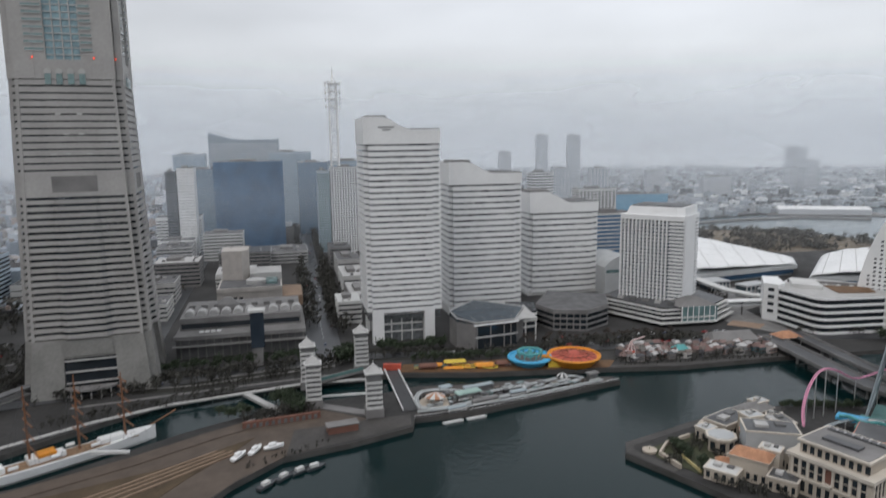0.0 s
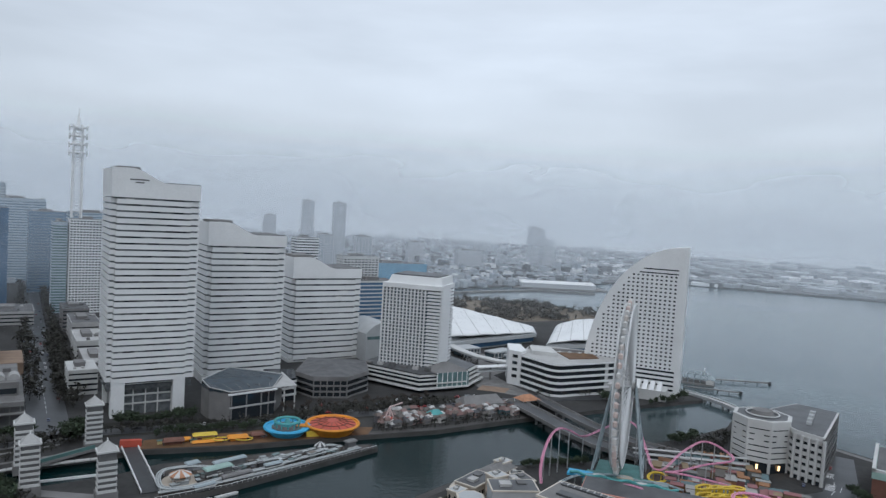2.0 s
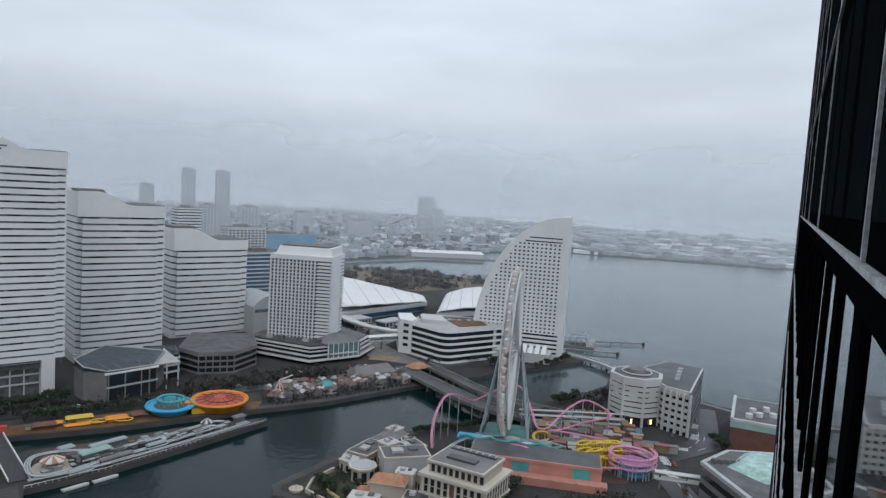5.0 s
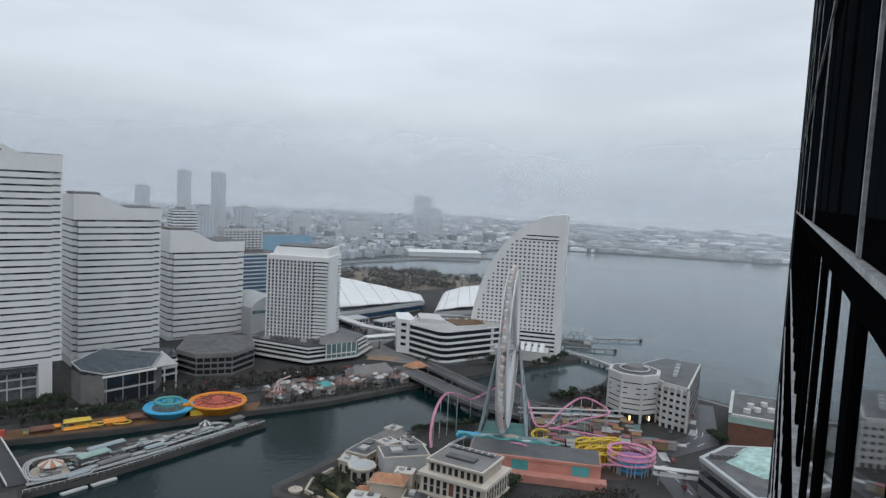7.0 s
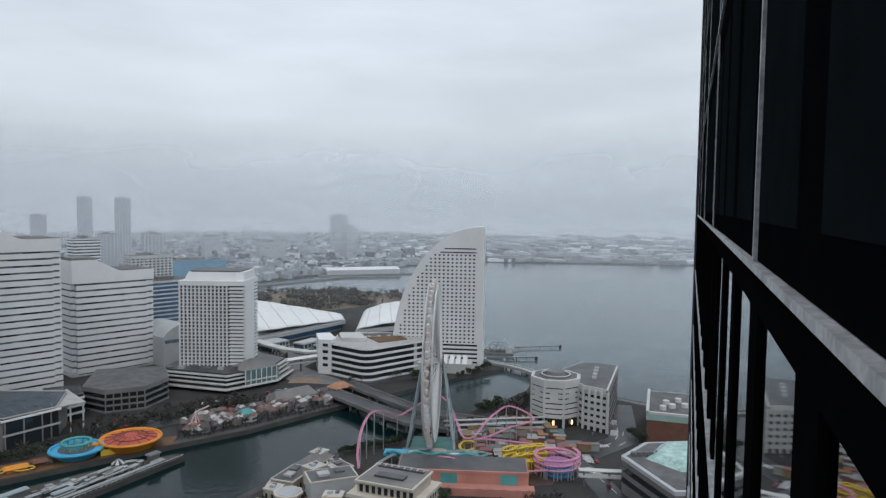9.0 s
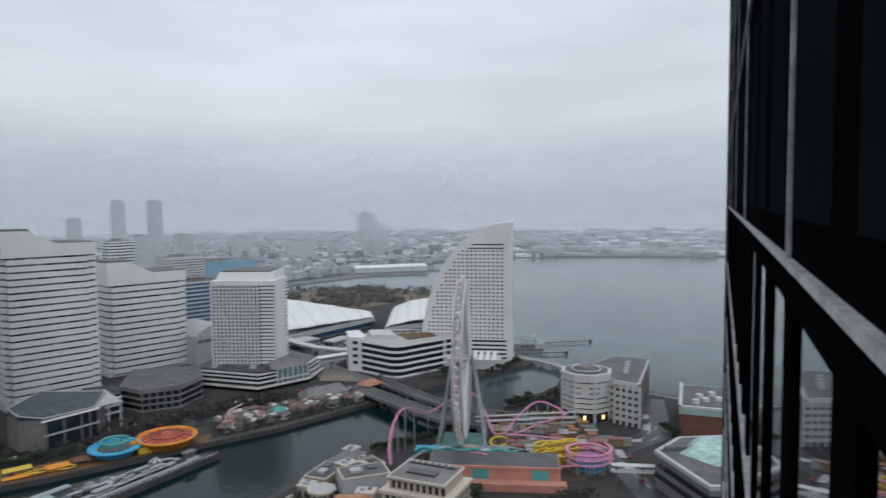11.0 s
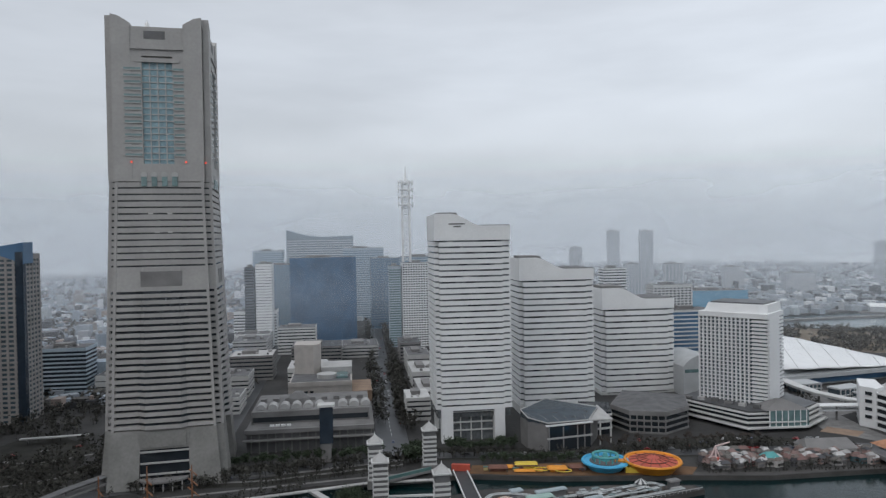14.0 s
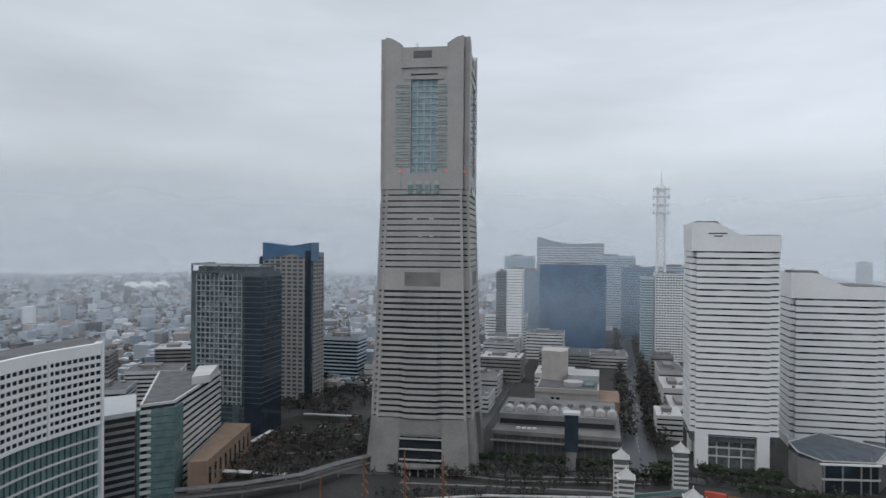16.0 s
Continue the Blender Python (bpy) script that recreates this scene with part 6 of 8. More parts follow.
# ---- sailing ship and its dock ----
def sailing_ship():
    t = thing("sailing_ship", (-207, 306, 0), math.degrees(math.atan2(72, 66)), "white four-masted sailing ship with orange-brown masts", "sailing ship")
    L, Bm = 97.0, 12.5
    g = Geo()
    n = 20
    rows_ = []
    for i in range(n + 1):
        u = -1 + 2 * i / n
        b = Bm / 2 * (1 - abs(u) ** 3.2) ** 0.75 if u > 0 else Bm / 2 * (1 - 0.75 * abs(u) ** 4)
        z1 = 5.2 + 2.0 * u * u
        x = u * L / 2
        rows_.append([(x, -b, z1), (x, -b * 0.9, 1.5), (x, -b * 0.55, -1.0), (x, b * 0.55, -1.0), (x, b * 0.9, 1.5), (x, b, z1)])
    for r in rows_:
        g.v += r
    for i in range(n):
        for j in range(6):
            g.f.append((i * 6 + j, i * 6 + (j + 1) % 6, (i + 1) * 6 + (j + 1) % 6, (i + 1) * 6 + j))
    g.f.append((0, 1, 2, 3, 4, 5))
    part("hull", g, WHITE, t, "white painted hull")
    part("deck", Geo().box(-44, 38, -4.6, 4.6, 5.4, 5.7), PLANK, t, "brown timber deck")
    for x0, x1, w, h in ((-38, -22, 7, 2.6), (-12, 4, 6, 2.4), (20, 32, 6, 2.2)):
        part("deckhouse", Geo().box(x0, x1, -w / 2, w / 2, 5.7, 5.7 + h), WHITE, t)
    part("tarpaulin", Geo().box(-8, 0, -3.2, 3.2, 8.1, 9.6), ORANGE, t, "bright orange tarpaulin")
    for x, h in ((33, 40), (11, 44), (-11, 44), (-34, 36)):
        ms = part("mast", Geo().cyl(x, 0, 5.5, h, 0.65, 0.3, 8), SPAR, t, "orange-brown mast")
        for k, z in enumerate((14, 20, 26, 31, 36)):
            if z < h - 3 and x > -30:
                part("yard", Geo().tube([(x + 0.6, -11 + k * 1.4, z), (x + 0.6, 11 - k * 1.4, z)], 0.36, 6), SPAR, ms)
        rg = part("rigging", Geo().bars([((x, 0, h - 2), (x - 10, s, 6)) for s in (-5.5, 5.5)] + [((x, 0, h - 8), (x + 9, s, 6)) for s in (-4.5, 4.5)] + [((x + q, s, 6), (x, 0, h * 0.62)) for s in (-5.8, 5.8) for q in (-3, -1, 1, 3)], 0.07, 3), DSTEEL, t)
        tagged(rg, kind="stuff")
    part("bowsprit", Geo().tube([(46, 0, 7.5), (60, 0, 12)], 0.4, 6), SPAR, t)
    for k in range(6):
        part("lifeboat", Geo().tube([(-30 + k * 9, (-1) ** k * 4.6, 7.6), (-26 + k * 9, (-1) ** k * 4.6, 7.6)], 0.9, 6), WHITE, t)
    gw = thing("gangway", (-180, 312, GZ), 25, "white gangway from dock to ship", "gangway")
    part("ramp", Geo().add([(-12, 0, 3.2), (-12, 2.5, 3.2), (6, 2.5, 0), (6, 0, 0), (-12, 0, 4.4), (-12, 2.5, 4.4), (6, 2.5, 1.2), (6, 0, 1.2)], [(3, 2, 1, 0), (4, 5, 6, 7), (0, 1, 5, 4), (1, 2, 6, 5), (2, 3, 7, 6), (3, 0, 4, 7)]), WHITE2, gw)


PLANK = mat("worn_deck_planks", (0.24, 0.15, 0.09), 0.8, var=0.2, stretch=(1, 6, 1))
SPAR = mat("orange_brown_spar", (0.20, 0.09, 0.045), 0.6, var=0.1)
sailing_ship()
DOCKW = thing("dock_walkway", (0, 0, GZ), 0, "white-edged walkway round the dock basin", "walkway")
part("north_path", Geo().prism(strip([(-245, 318), (-215, 352), (-183, 379), (-146, 398), (-112, 416), (-66, 427)], 3.2), -0.2, 0.5), STONE2, DOCKW)
part("cross_path", Geo().prism(strip([(-146, 400), (-114, 370)], 4), -1.2, 0.3), STONE2, DOCKW)
part("cross_path", Geo().prism(strip([(-114, 371), (-130, 352)], 4), -1.0, 0.35), STONE2, DOCKW)
for k in range(24):
    u = k / 23
    part("lamp_post", Geo().cyl(-240 + 170 * u, 324 + 100 * u ** 0.75, 0, 4.5, 0.15, 0.1, 6), DSTEEL, DOCKW)
sheet("dock_ground", [(-206, 264), (-160, 322), (-122, 360), (-98, 376), (-64, 362), (-62, 336), (-95, 316), (-112, 288), (-122, 262), (-150, 200), (-200, 200)], PAVEW, "brown wet dockside ground", t=0.06)
sheet("lawn", [(-205, 262), (-150, 300), (-118, 335), (-122, 322), (-135, 290), (-150, 240), (-190, 225)], LAWN, "brown dry winter lawn with curved terraces", t=0.25)
sheet("lawn_terrace", strip([(-210, 268), (-170, 305), (-140, 338), (-118, 358)], 10), PAVEW, "brown paved dockside path", t=0.5)
for k in range(4):
    single("terrace_step", Geo().prism(strip([(-190 + k * 9, 250 + k * 4), (-160 + k * 7, 284 + k * 3), (-132 + k * 4, 318)], 1.0), GZ, GZ + 0.7), TAN, "curved tan terrace step in the lawn", "step", "lawn steps")
bq = thing("brick_quay", (0, 0, GZ), 16, "low brick arcade wall beside the quay", "wall")
bq.matrix_world = pose(-128, 345, GZ, 0, 0, 24)
part("wall", Geo().box(0, 42, 0, 2, 0, 3.6), BRICK, bq)
for k in range(12):
    part("arch_recess", Geo().box(2 + k * 3.3, 3.8 + k * 3.3, -0.08, 0.3, 0.3, 2.5).cyl(2.9 + k * 3.3, 0.1, 2.4, 2.6, 0.9, n=8), DARKC, bq)
for x, y, a in ((-118, 311, 70), (-112, 318, 75), (-104, 322, 30)):
    b = thing("boat", (x, y, GZ + 0.3), a, "small white boat stored ashore", "boat", "stored boats")
    g = Geo()
    n = 8
    for i in range(n + 1):
        u = -1 + 2 * i / n
        w = 1.6 * (1 - max(0, u) ** 2.5) + 0.05
        g.v += [(u * 5, -w, 1.9 + 0.4 * u), (u * 5, -w * 0.5, 0.2), (u * 5, w * 0.5, 0.2), (u * 5, w, 1.9 + 0.4 * u)]
    for i in range(n):
        for j in range(4):
            g.f.append((i * 4 + j, i * 4 + (j + 1) % 4, (i + 1) * 4 + (j + 1) % 4, (i + 1) * 4 + j))
    g.f.append((0, 1, 2, 3))
    part("hull", g, WHITE, b)
    part("cabin", Geo().box(-2.5, 1, -1, 1, 1.7, 3.2), WHITE, b)
    part("keel_stand", Geo().box(-2, 2, -0.8, 0.8, -0.3, 0.4), DSTEEL, b)
for x, y, a in ((-92, 298, 60), (-86, 304, 50), (-80, 308, 40), (-98, 290, 60)):
    b = thing("motor_boat", (x, y, 0.1), a, "small moored dark motor boat", "boat", "moored boats")
    part("hull", Geo().prism([(-5, -1.5), (2, -1.5), (5, 0), (2, 1.5), (-5, 1.5)], -0.4, 1.2, [(-5, -1.8), (2.4, -1.8), (6, 0), (2.4, 1.8), (-5, 1.8)]), DSTEEL, b)
    part("cabin", Geo().box(-2.5, 1.5, -1.1, 1.1, 1.2, 2.6), WHITE2, b)
row((-150, 360), (-128, 362), 5, 6)
row((-118, 384), (-104, 372), 7, 8)
row((-120, 380), (-100, 366), 6, 8)
row((-98, 455), (-86, 462), 6, 10)
sheet("quay_paving", [(-96, 316), (-66, 333), (-38, 354), (-40, 368), (-62, 360), (-100, 345)], PAVE, "wet paved quay edge", t=0.1)
kq = thing("stone_kiosk", (-74, 345, GZ), 25, "low brown stone quay building", "kiosk")
part("wall", Geo().box(-8, 8, -3, 3, 0, 4), BRICK, kq)
part("roof", Geo().box(-8.6, 8.6, -3.6, 3.6, 4, 4.5), CONC, kq)


# ---- amusement strip along the quay ----
sheet("deck", [(-54, 438.6), (-3, 439.6), (86, 451.6), (92, 466), (40, 472), (-10, 462), (-54, 454)], DECKO, "orange-brown ride deck along the quay", t=0.3)
u_ = thing("saucer_ride", (33, 458, GZ + 0.3), 0, "sky-blue round splash ride with teal centre", "ride")
part("bowl", Geo().cyl(0, 0, 0, 4.5, 10.5, 14.5, 32), BLUE, u_)
part("rim", Geo().tube([(14.5 * math.cos(k * math.pi / 20), 14.5 * math.sin(k * math.pi / 20), 4.7) for k in range(40)], 1.0, 6, True), BLUE, u_)
part("inner_floor", Geo().cyl(0, 0, 4.5, 5.0, 10, 10, 28), DARKC, u_)
part("centre_ring", Geo().tube([(8 * math.cos(k * math.pi / 16), 8 * math.sin(k * math.pi / 16), 8.6) for k in range(32)], 0.9, 6, True), TEAL, u_)
for k in range(12):
    a = k * math.pi / 6
    part("centre_post", Geo().cyl(8 * math.cos(a), 8 * math.sin(a), 5, 8.6, 0.5, n=6), TEAL, u_)
part("centre_cone", Geo().cyl(0, 0, 5, 10, 3, 1.2, 16), TEAL, u_)
o_ = thing("disc_ride", (63, 459, GZ + 0.3), 0, "large orange disc ride with red spoked roof", "ride")
part("bowl", Geo().cyl(0, 0, 0, 5.5, 13, 17.5, 36), ORANGE, o_)
part("rim", Geo().tube([(17.5 * math.cos(k * math.pi / 20), 17.5 * math.sin(k * math.pi / 20), 5.8) for k in range(40)], 0.9, 6, True), ORANGE, o_)
part("roof", Geo().cyl(0, 0, 5.5, 7.6, 15.5, 4, 36), RED, o_, "red shallow cone roof")
for k in range(14):
    a = k * math.pi / 7
    part("roof_rib", Geo().tube([(4 * math.cos(a), 4 * math.sin(a), 7.7), (15.3 * math.cos(a), 15.3 * math.sin(a), 5.9)], 0.22, 5), BRICK, o_)
part("roof_ring", Geo().tube([(10 * math.cos(k * math.pi / 14), 10 * math.sin(k * math.pi / 14), 6.8) for k in range(28)], 0.3, 5, True), BRICK, o_)
part("wing", Geo().box(-24, -15, -3, 2, 3.5, 5.5), ORANGE, o_)
part("lower_hut", Geo().box(-18, -10, -9, -5, 0, 3.5), YELLOW, o_)
for x, y, w, d, h, m, l in ((-18, 451, 14, 5, 4.5, YELLOW, "yellow ride canopy"), (-16, 446, 18, 3, 1.6, ORANGE, "orange low ride platform"), (2, 449, 12, 6, 3.0, ORANGE, "orange ride booth"), (14, 452, 8, 6, 3.4, BRICK, "brown ride booth"), (-36, 446, 12, 6, 3.2, BRICK, "brown ride booth"), (-30, 450, 7, 4, 2.4, ORANGE, "orange small booth")):
    b = thing("ride_booth", (x, y, GZ + 0.3), 8, l + " on the quay deck", "booth", "ride booths")
    for px in (-w / 2, w / 2 - 0.5):
        for py in (-d / 2, d / 2 - 0.5):
            part("post", Geo().box(px, px + 0.5, py, py + 0.5, 0, h - 1), DSTEEL, b)
    part("roof", Geo().prism(rect(w + 1, d + 1, -w / 2 - 0.5, -d / 2 - 0.5), h - 1, h, rect(w - 1, d - 1.6, -w / 2 + 0.5, -d / 2 + 0.8)), m, b)
    part("counter", Geo().box(-w / 2 + 1, w / 2 - 1, -d / 2 + 1, d / 2 - 1, 0, 1.3), m, b)
for x, y in ((-8, 447), (6, 446)):
    r_ = thing("ring_ride", (x, y, GZ + 0.3), 0, "yellow ring ride track on the quay", "ride", "ring rides")
    part("track", Geo().tube([(5 * math.cos(k * math.pi / 12), 3 * math.sin(k * math.pi / 12), 1.6) for k in range(24)], 0.4, 5, True), YELLOW, r_)
    for k in range(6):
        part("post", Geo().cyl(5 * math.cos(k), 3 * math.sin(k), 0, 1.6, 0.2, n=5), DSTEEL, r_)
row((-50, 460), (20, 470), 16, 6)
far_row((92, 462), (205, 486), 60, 4)
far_row((96, 456), (206, 476), 60, 2.6, 1.5)

STR = palette("stall_roof_tiles", [(0.13, 0.085, 0.075), (0.17, 0.10, 0.09), (0.10, 0.098, 0.098), (0.22, 0.15, 0.135), (0.34, 0.33, 0.32), (0.07, 0.07, 0.075), (0.15, 0.12, 0.105), (0.48, 0.47, 0.46), (0.12, 0.11, 0.10)], 0.7, island=False)
STC = palette("stall_paint", [(0.52, 0.50, 0.48), (0.42, 0.25, 0.24), (0.46, 0.40, 0.38), (0.17, 0.16, 0.15), (0.38, 0.37, 0.36), (0.19, 0.17, 0.16), (0.30, 0.22, 0.20), (0.12, 0.12, 0.13), (0.07, 0.14, 0.16), (0.22, 0.20, 0.19)], 0.7, island=False)
for i in range(150):
    u, v = RT.uniform(0, 1), RT.uniform(0, 1)
    x, y = 96 + 112 * u, 462 + 24 * u + (26 - 4 * u) * v
    w, d, h = RT.uniform(2.5, 6.5), RT.uniform(2.5, 5), RT.uniform(2.5, 6)
    s = thing("park_stall", (x, y, GZ), RT.uniform(0, 40), "small amusement stall with coloured roof", "stall", "amusement stalls")
    part("wall", Geo().box(-w / 2, w / 2, -d / 2, d / 2, 0, h), STC, s)
    part("roof", Geo().prism(rect(w + 1, d + 1, -w / 2 - 0.5, -d / 2 - 0.5), h, h + 1.6, rect(w * 0.7, 0.6, -w * 0.35, -0.3)), STR, s)
    part("shutter", Geo().box(-w / 2 + 0.6, w / 2 - 0.6, -d / 2 - 0.06, -d / 2 + 0.1, 0.9, 2.4), DARKC, s)
h_ = thing("long_hall", (168, 492, GZ), 12, "white long hall with grey pitched roof", "hall")
part("wall", Geo().box(0, 34, 0, 16, 0, 6), WHITE2, h_)
part("roof", Geo().prism(rect(36, 18, -1, -1), 6, 11, rect(30, 1, 2, 7.5)), CONC, h_)
for k in range(8):
    part("window", Geo().box(2 + k * 4, 4 + k * 4, -0.1, 0.2, 1.5, 4), GLASS, h_)
t_ = thing("teal_kiosk", (140, 478, GZ), 10, "teal kiosk with hipped roof", "kiosk")
part("wall", Geo().box(-5, 5, -4, 4, 0, 5), TEAL, t_)
part("roof", Geo().prism(rect(11, 9, -5.5, -4.5), 5, 8, rect(5, 1, -2.5, -0.5)), TEAL, t_)
c_ = thing("orange_canopy", (226, 510, GZ), 15, "orange-red tented canopy by the bridge", "canopy")
part("roof", Geo().prism(rect(18, 14, -9, -7), 5.5, 9, rect(6, 2, -3, -1)), TERRA, c_)
for x in (-8, 8):
    for y in (-6, 6):
        part("post", Geo().cyl(x, y, 0, 5.5, 0.3, n=6), WSTEEL, c_)
sw = thing("swing_ride", (104, 470, GZ), 0, "pale crane-like swing ride frame", "ride")
part("frame", Geo().bars([((-5, 0, 0), (0, 0, 13)), ((5, 0, 0), (0, 0, 13)), ((0, -4, 0), (0, 0, 13)), ((0, 0, 13), (9, 0, 16))], 0.5, 6), PINKW, sw)
part("cabin", Geo().cyl(0, -1, 3, 6, 2.2, n=10), RED, sw)

for i in range(26):
    u = RT.uniform(0, 1)
    x, y = -48 + 92 * u, 444.5 + 9 * u + RT.uniform(0, 7)
    w, d, h = RT.uniform(1.5, 4), RT.uniform(1.2, 2.5), RT.uniform(1.2, 3.2)
    if 22 < x < 100:
        continue
    b = thing("ride_booth", (x, y, GZ), RT.uniform(0, 30), "small brown and yellow ride booth on the deck", "booth", "strip booths")
    part("body", Geo().box(-w / 2, w / 2, -d / 2, d / 2, 0, h), (BRICK, DARKC, YELLOWP, HEDGE)[i % 4], b)
    part("roof", Geo().box(-w / 2 - 0.3, w / 2 + 0.3, -d / 2 - 0.3, d / 2 + 0.3, h, h + 0.3), (DARKC, BRICK, TEALD, ROOFD)[i % 4], b)

# ---- jetty rides ----
sheet("jetty_deck", [(-37, 366), (-3, 378), (40, 402), (84, 427.5), (82, 431), (34, 426), (-3, 416), (-36, 411)], DECKB, "brown-grey wet jetty deck", t=0.15)
for x, y, r, base, l in ((-27, 385, 9.5, CREAM, "small carousel with striped canopy on a tan disc"), (51, 422, 6.0, WHITE2, "white striped canopy ride at the jetty tip")):
    t = thing("carousel", (x, y, GZ + 0.15), 0, l, "carousel", "jetty carousels")
    bd = part("base_disc", Geo().cyl(0, 0, 0, 0.8, r, r, 28), base, t)
    part("pole", Geo().cyl(0, 0, 0.8, 6, 0.5, n=8), WSTEEL, t)
    for k in range(12):
        a, b = k * math.pi / 6, (k + 1) * math.pi / 6
        q = r * 0.62
        part("canopy_gore", Geo().add([(0, 0, 6.8), (q * math.cos(a), q * math.sin(a), 4.2), (q * math.cos(b), q * math.sin(b), 4.2), (0, 0, 6.4), (q * math.cos(a), q * math.sin(a), 3.7), (q * math.cos(b), q * math.sin(b), 3.7)],
                                      [(0, 1, 2), (5, 4, 3), (1, 4, 5, 2), (0, 3, 4, 1), (2, 5, 3, 0)]), (WHITE2, TERRA, WHITE, ROOFD)[(k % 2) * (1 if x < 0 else 3)], t)
    for k in range(8):
        a = k * math.pi / 4
        part("horse_pole", Geo().cyl(r * 0.5 * math.cos(a), r * 0.5 * math.sin(a), 0.8, 4.2, 0.12, n=5), WSTEEL, bd)


def track(name, pts, mat_, label, gauge=0.9, r=0.28, post=None, every=3, category="roller coaster", closed=False):
    """A coaster track: a backbone with two rails, sleepers and posts down to the ground."""
    t = thing(name, (0, 0, 0), 0, label, category)
    c = []
    P = [Vector(p) for p in pts]
    n = len(P)
    for i in range(n if closed else n - 1):
        p0, p1, p2, p3 = (P[(i + k) % n] if closed else P[min(n - 1, max(0, i + k))] for k in (-1, 0, 1, 2))
        for s in range(6):
            u = s / 6
            c.append(0.5 * ((2 * p1) + (p2 - p0) * u + (2 * p0 - 5 * p1 + 4 * p2 - p3) * u * u + (3 * p1 - p0 - 3 * p2 + p3) * u ** 3))
    if not closed:
        c.append(P[-1])
    sides = []
    for i, p in enumerate(c):
        d = (c[min(i + 1, len(c) - 1)] - c[max(i - 1, 0)]).normalized()
        s = d.cross(Vector((0, 0, 1)))
        sides.append(s.normalized() if s.length > 1e-3 else Vector((1, 0, 0)))
    part("backbone", Geo().tube([p - Vector((0, 0, 0.5)) for p in c], r * 1.5, 6, closed), mat_, t)
    for sg in (-1, 1):
        part("rail", Geo().tube([p + s * gauge * sg for p, s in zip(c, sides)], r, 5, closed), mat_, t)
    sl = part("track_lattice", Geo().bars([(p + s * gauge, p - s * gauge) for p, s in zip(c[::2], sides[::2])], r * 0.7), mat_, t)
    tagged(sl, kind="stuff")
    for p in c[::every * 2]:
        if p.z > GZ + 2:
            part("post", Geo().tube([(p.x, p.y, -1.0), (p.x, p.y, p.z - 0.6)], 0.3, 6), post or STEEL, t)
    return t


track("log_flume", [(-38, 384, 6), (-36, 394, 6.5), (-26, 398, 6.5), (-14, 398, 6), (-4, 396, 5.5), (20, 406, 5.5), (44, 420, 5.5), (56, 427, 5.5), (62, 424, 5.5), (58, 418, 5.5), (40, 409, 5), (16, 394, 5), (-6, 382, 5), (-22, 373, 5), (-34, 372, 5.5)],
      FLUME, "pale grey looping flume track on the jetty", 1.1, 0.4, closed=True, category="ride track")
track("jetty_track", [(-36, 368.5, 4.6), (-10, 376.5, 4.6), (20, 391, 4.6), (56, 411, 4.6), (76, 423, 4.6)], FLUME, "straight grey boarding track along the jetty edge", 0.9, 0.35, category="ride track")
for x, y, w, d, h, m, l in ((-8, 391, 16, 6, 5.5, GREENP, "teal station roof on the jetty"), (-2, 399, 20, 4, 6.5, PALEG, "pale grey station roof"), (2, 384, 18, 4, 4, CONC, "white station canopy"), (22, 397, 12, 3.5, 4, PALEG, "pale station canopy"), (-22, 402, 8, 5, 4.5, PALEG, "white ride hut"), (70, 424, 8, 5, 6, CONC, "grey ship-shaped platform at the tip"), (-14, 372, 12, 3, 3.5, PALEG, "white boarding canopy")):
    b = thing("jetty_station", (x, y, GZ + 0.15), 29, l if "jetty" in l else l + " on the jetty", "ride station", "jetty stations")
    part("roof", Geo().prism(rect(w, d, -w / 2, -d / 2), h - 0.8, h, rect(w - 1, d - 1, -w / 2 + 0.5, -d / 2 + 0.5)), m, b)
    part("body", Geo().box(-w / 2 + 0.8, w / 2 - 0.8, -d / 2 + 0.8, d / 2 - 0.8, 0, h - 0.8), DARKC, b)
    part("beam", Geo().box(-w / 2, w / 2, -d / 2 - 0.1, -d / 2 + 0.4, 1.6, 2.2), WHITE2, b)
for x in range(2):
    fl = thing("pontoon", (-16 + x * 13, 364.5 + x * 6, 0), 27, "white floating pontoon beside the jetty", "pontoon", "pontoons")
    part("float", Geo().box(-6, 6, -1.5, 1.5, -0.4, 0.7), STONE2, fl)
    part("rail", Geo().box(-6, 6, -1.5, -1.3, 0.7, 1.5), WSTEEL, fl)
JETTYP = palette("jetty_paint", [(0.30, 0.32, 0.32), (0.10, 0.10, 0.10), (0.16, 0.21, 0.21), (0.06, 0.06, 0.065), (0.42, 0.43, 0.43), (0.15, 0.13, 0.11)], 0.6, island=False)
for i in range(60):
    u = RT.uniform(0.04, 0.86)
    x, y = -34 + 112 * u + RT.uniform(-3, 3), 372 + 52 * u + RT.uniform(2, 24) * (1 - u * 0.8)
    w, d, h = RT.uniform(1.5, 5), RT.uniform(1.5, 3), RT.uniform(1.5, 3.2)
    b = thing("jetty_kiosk", (x, y, GZ + 0.15), RT.uniform(20, 40), "small painted kiosk on the jetty deck", "kiosk", "jetty kiosks")
    part("body", Geo().box(-w / 2, w / 2, -d / 2, d / 2, 0, h), JETTYP, b)
    part("roof", Geo().box(-w / 2 - 0.3, w / 2 + 0.3, -d / 2 - 0.3, d / 2 + 0.3, h, h + 0.3), JETTYP, b)
fe = thing("jetty_railing", (0, 0, GZ), 0, "white railing along the jetty edge", "railing")
edge_ = [(-37, 363), (-3, 375), (40, 399), (87, 426)]
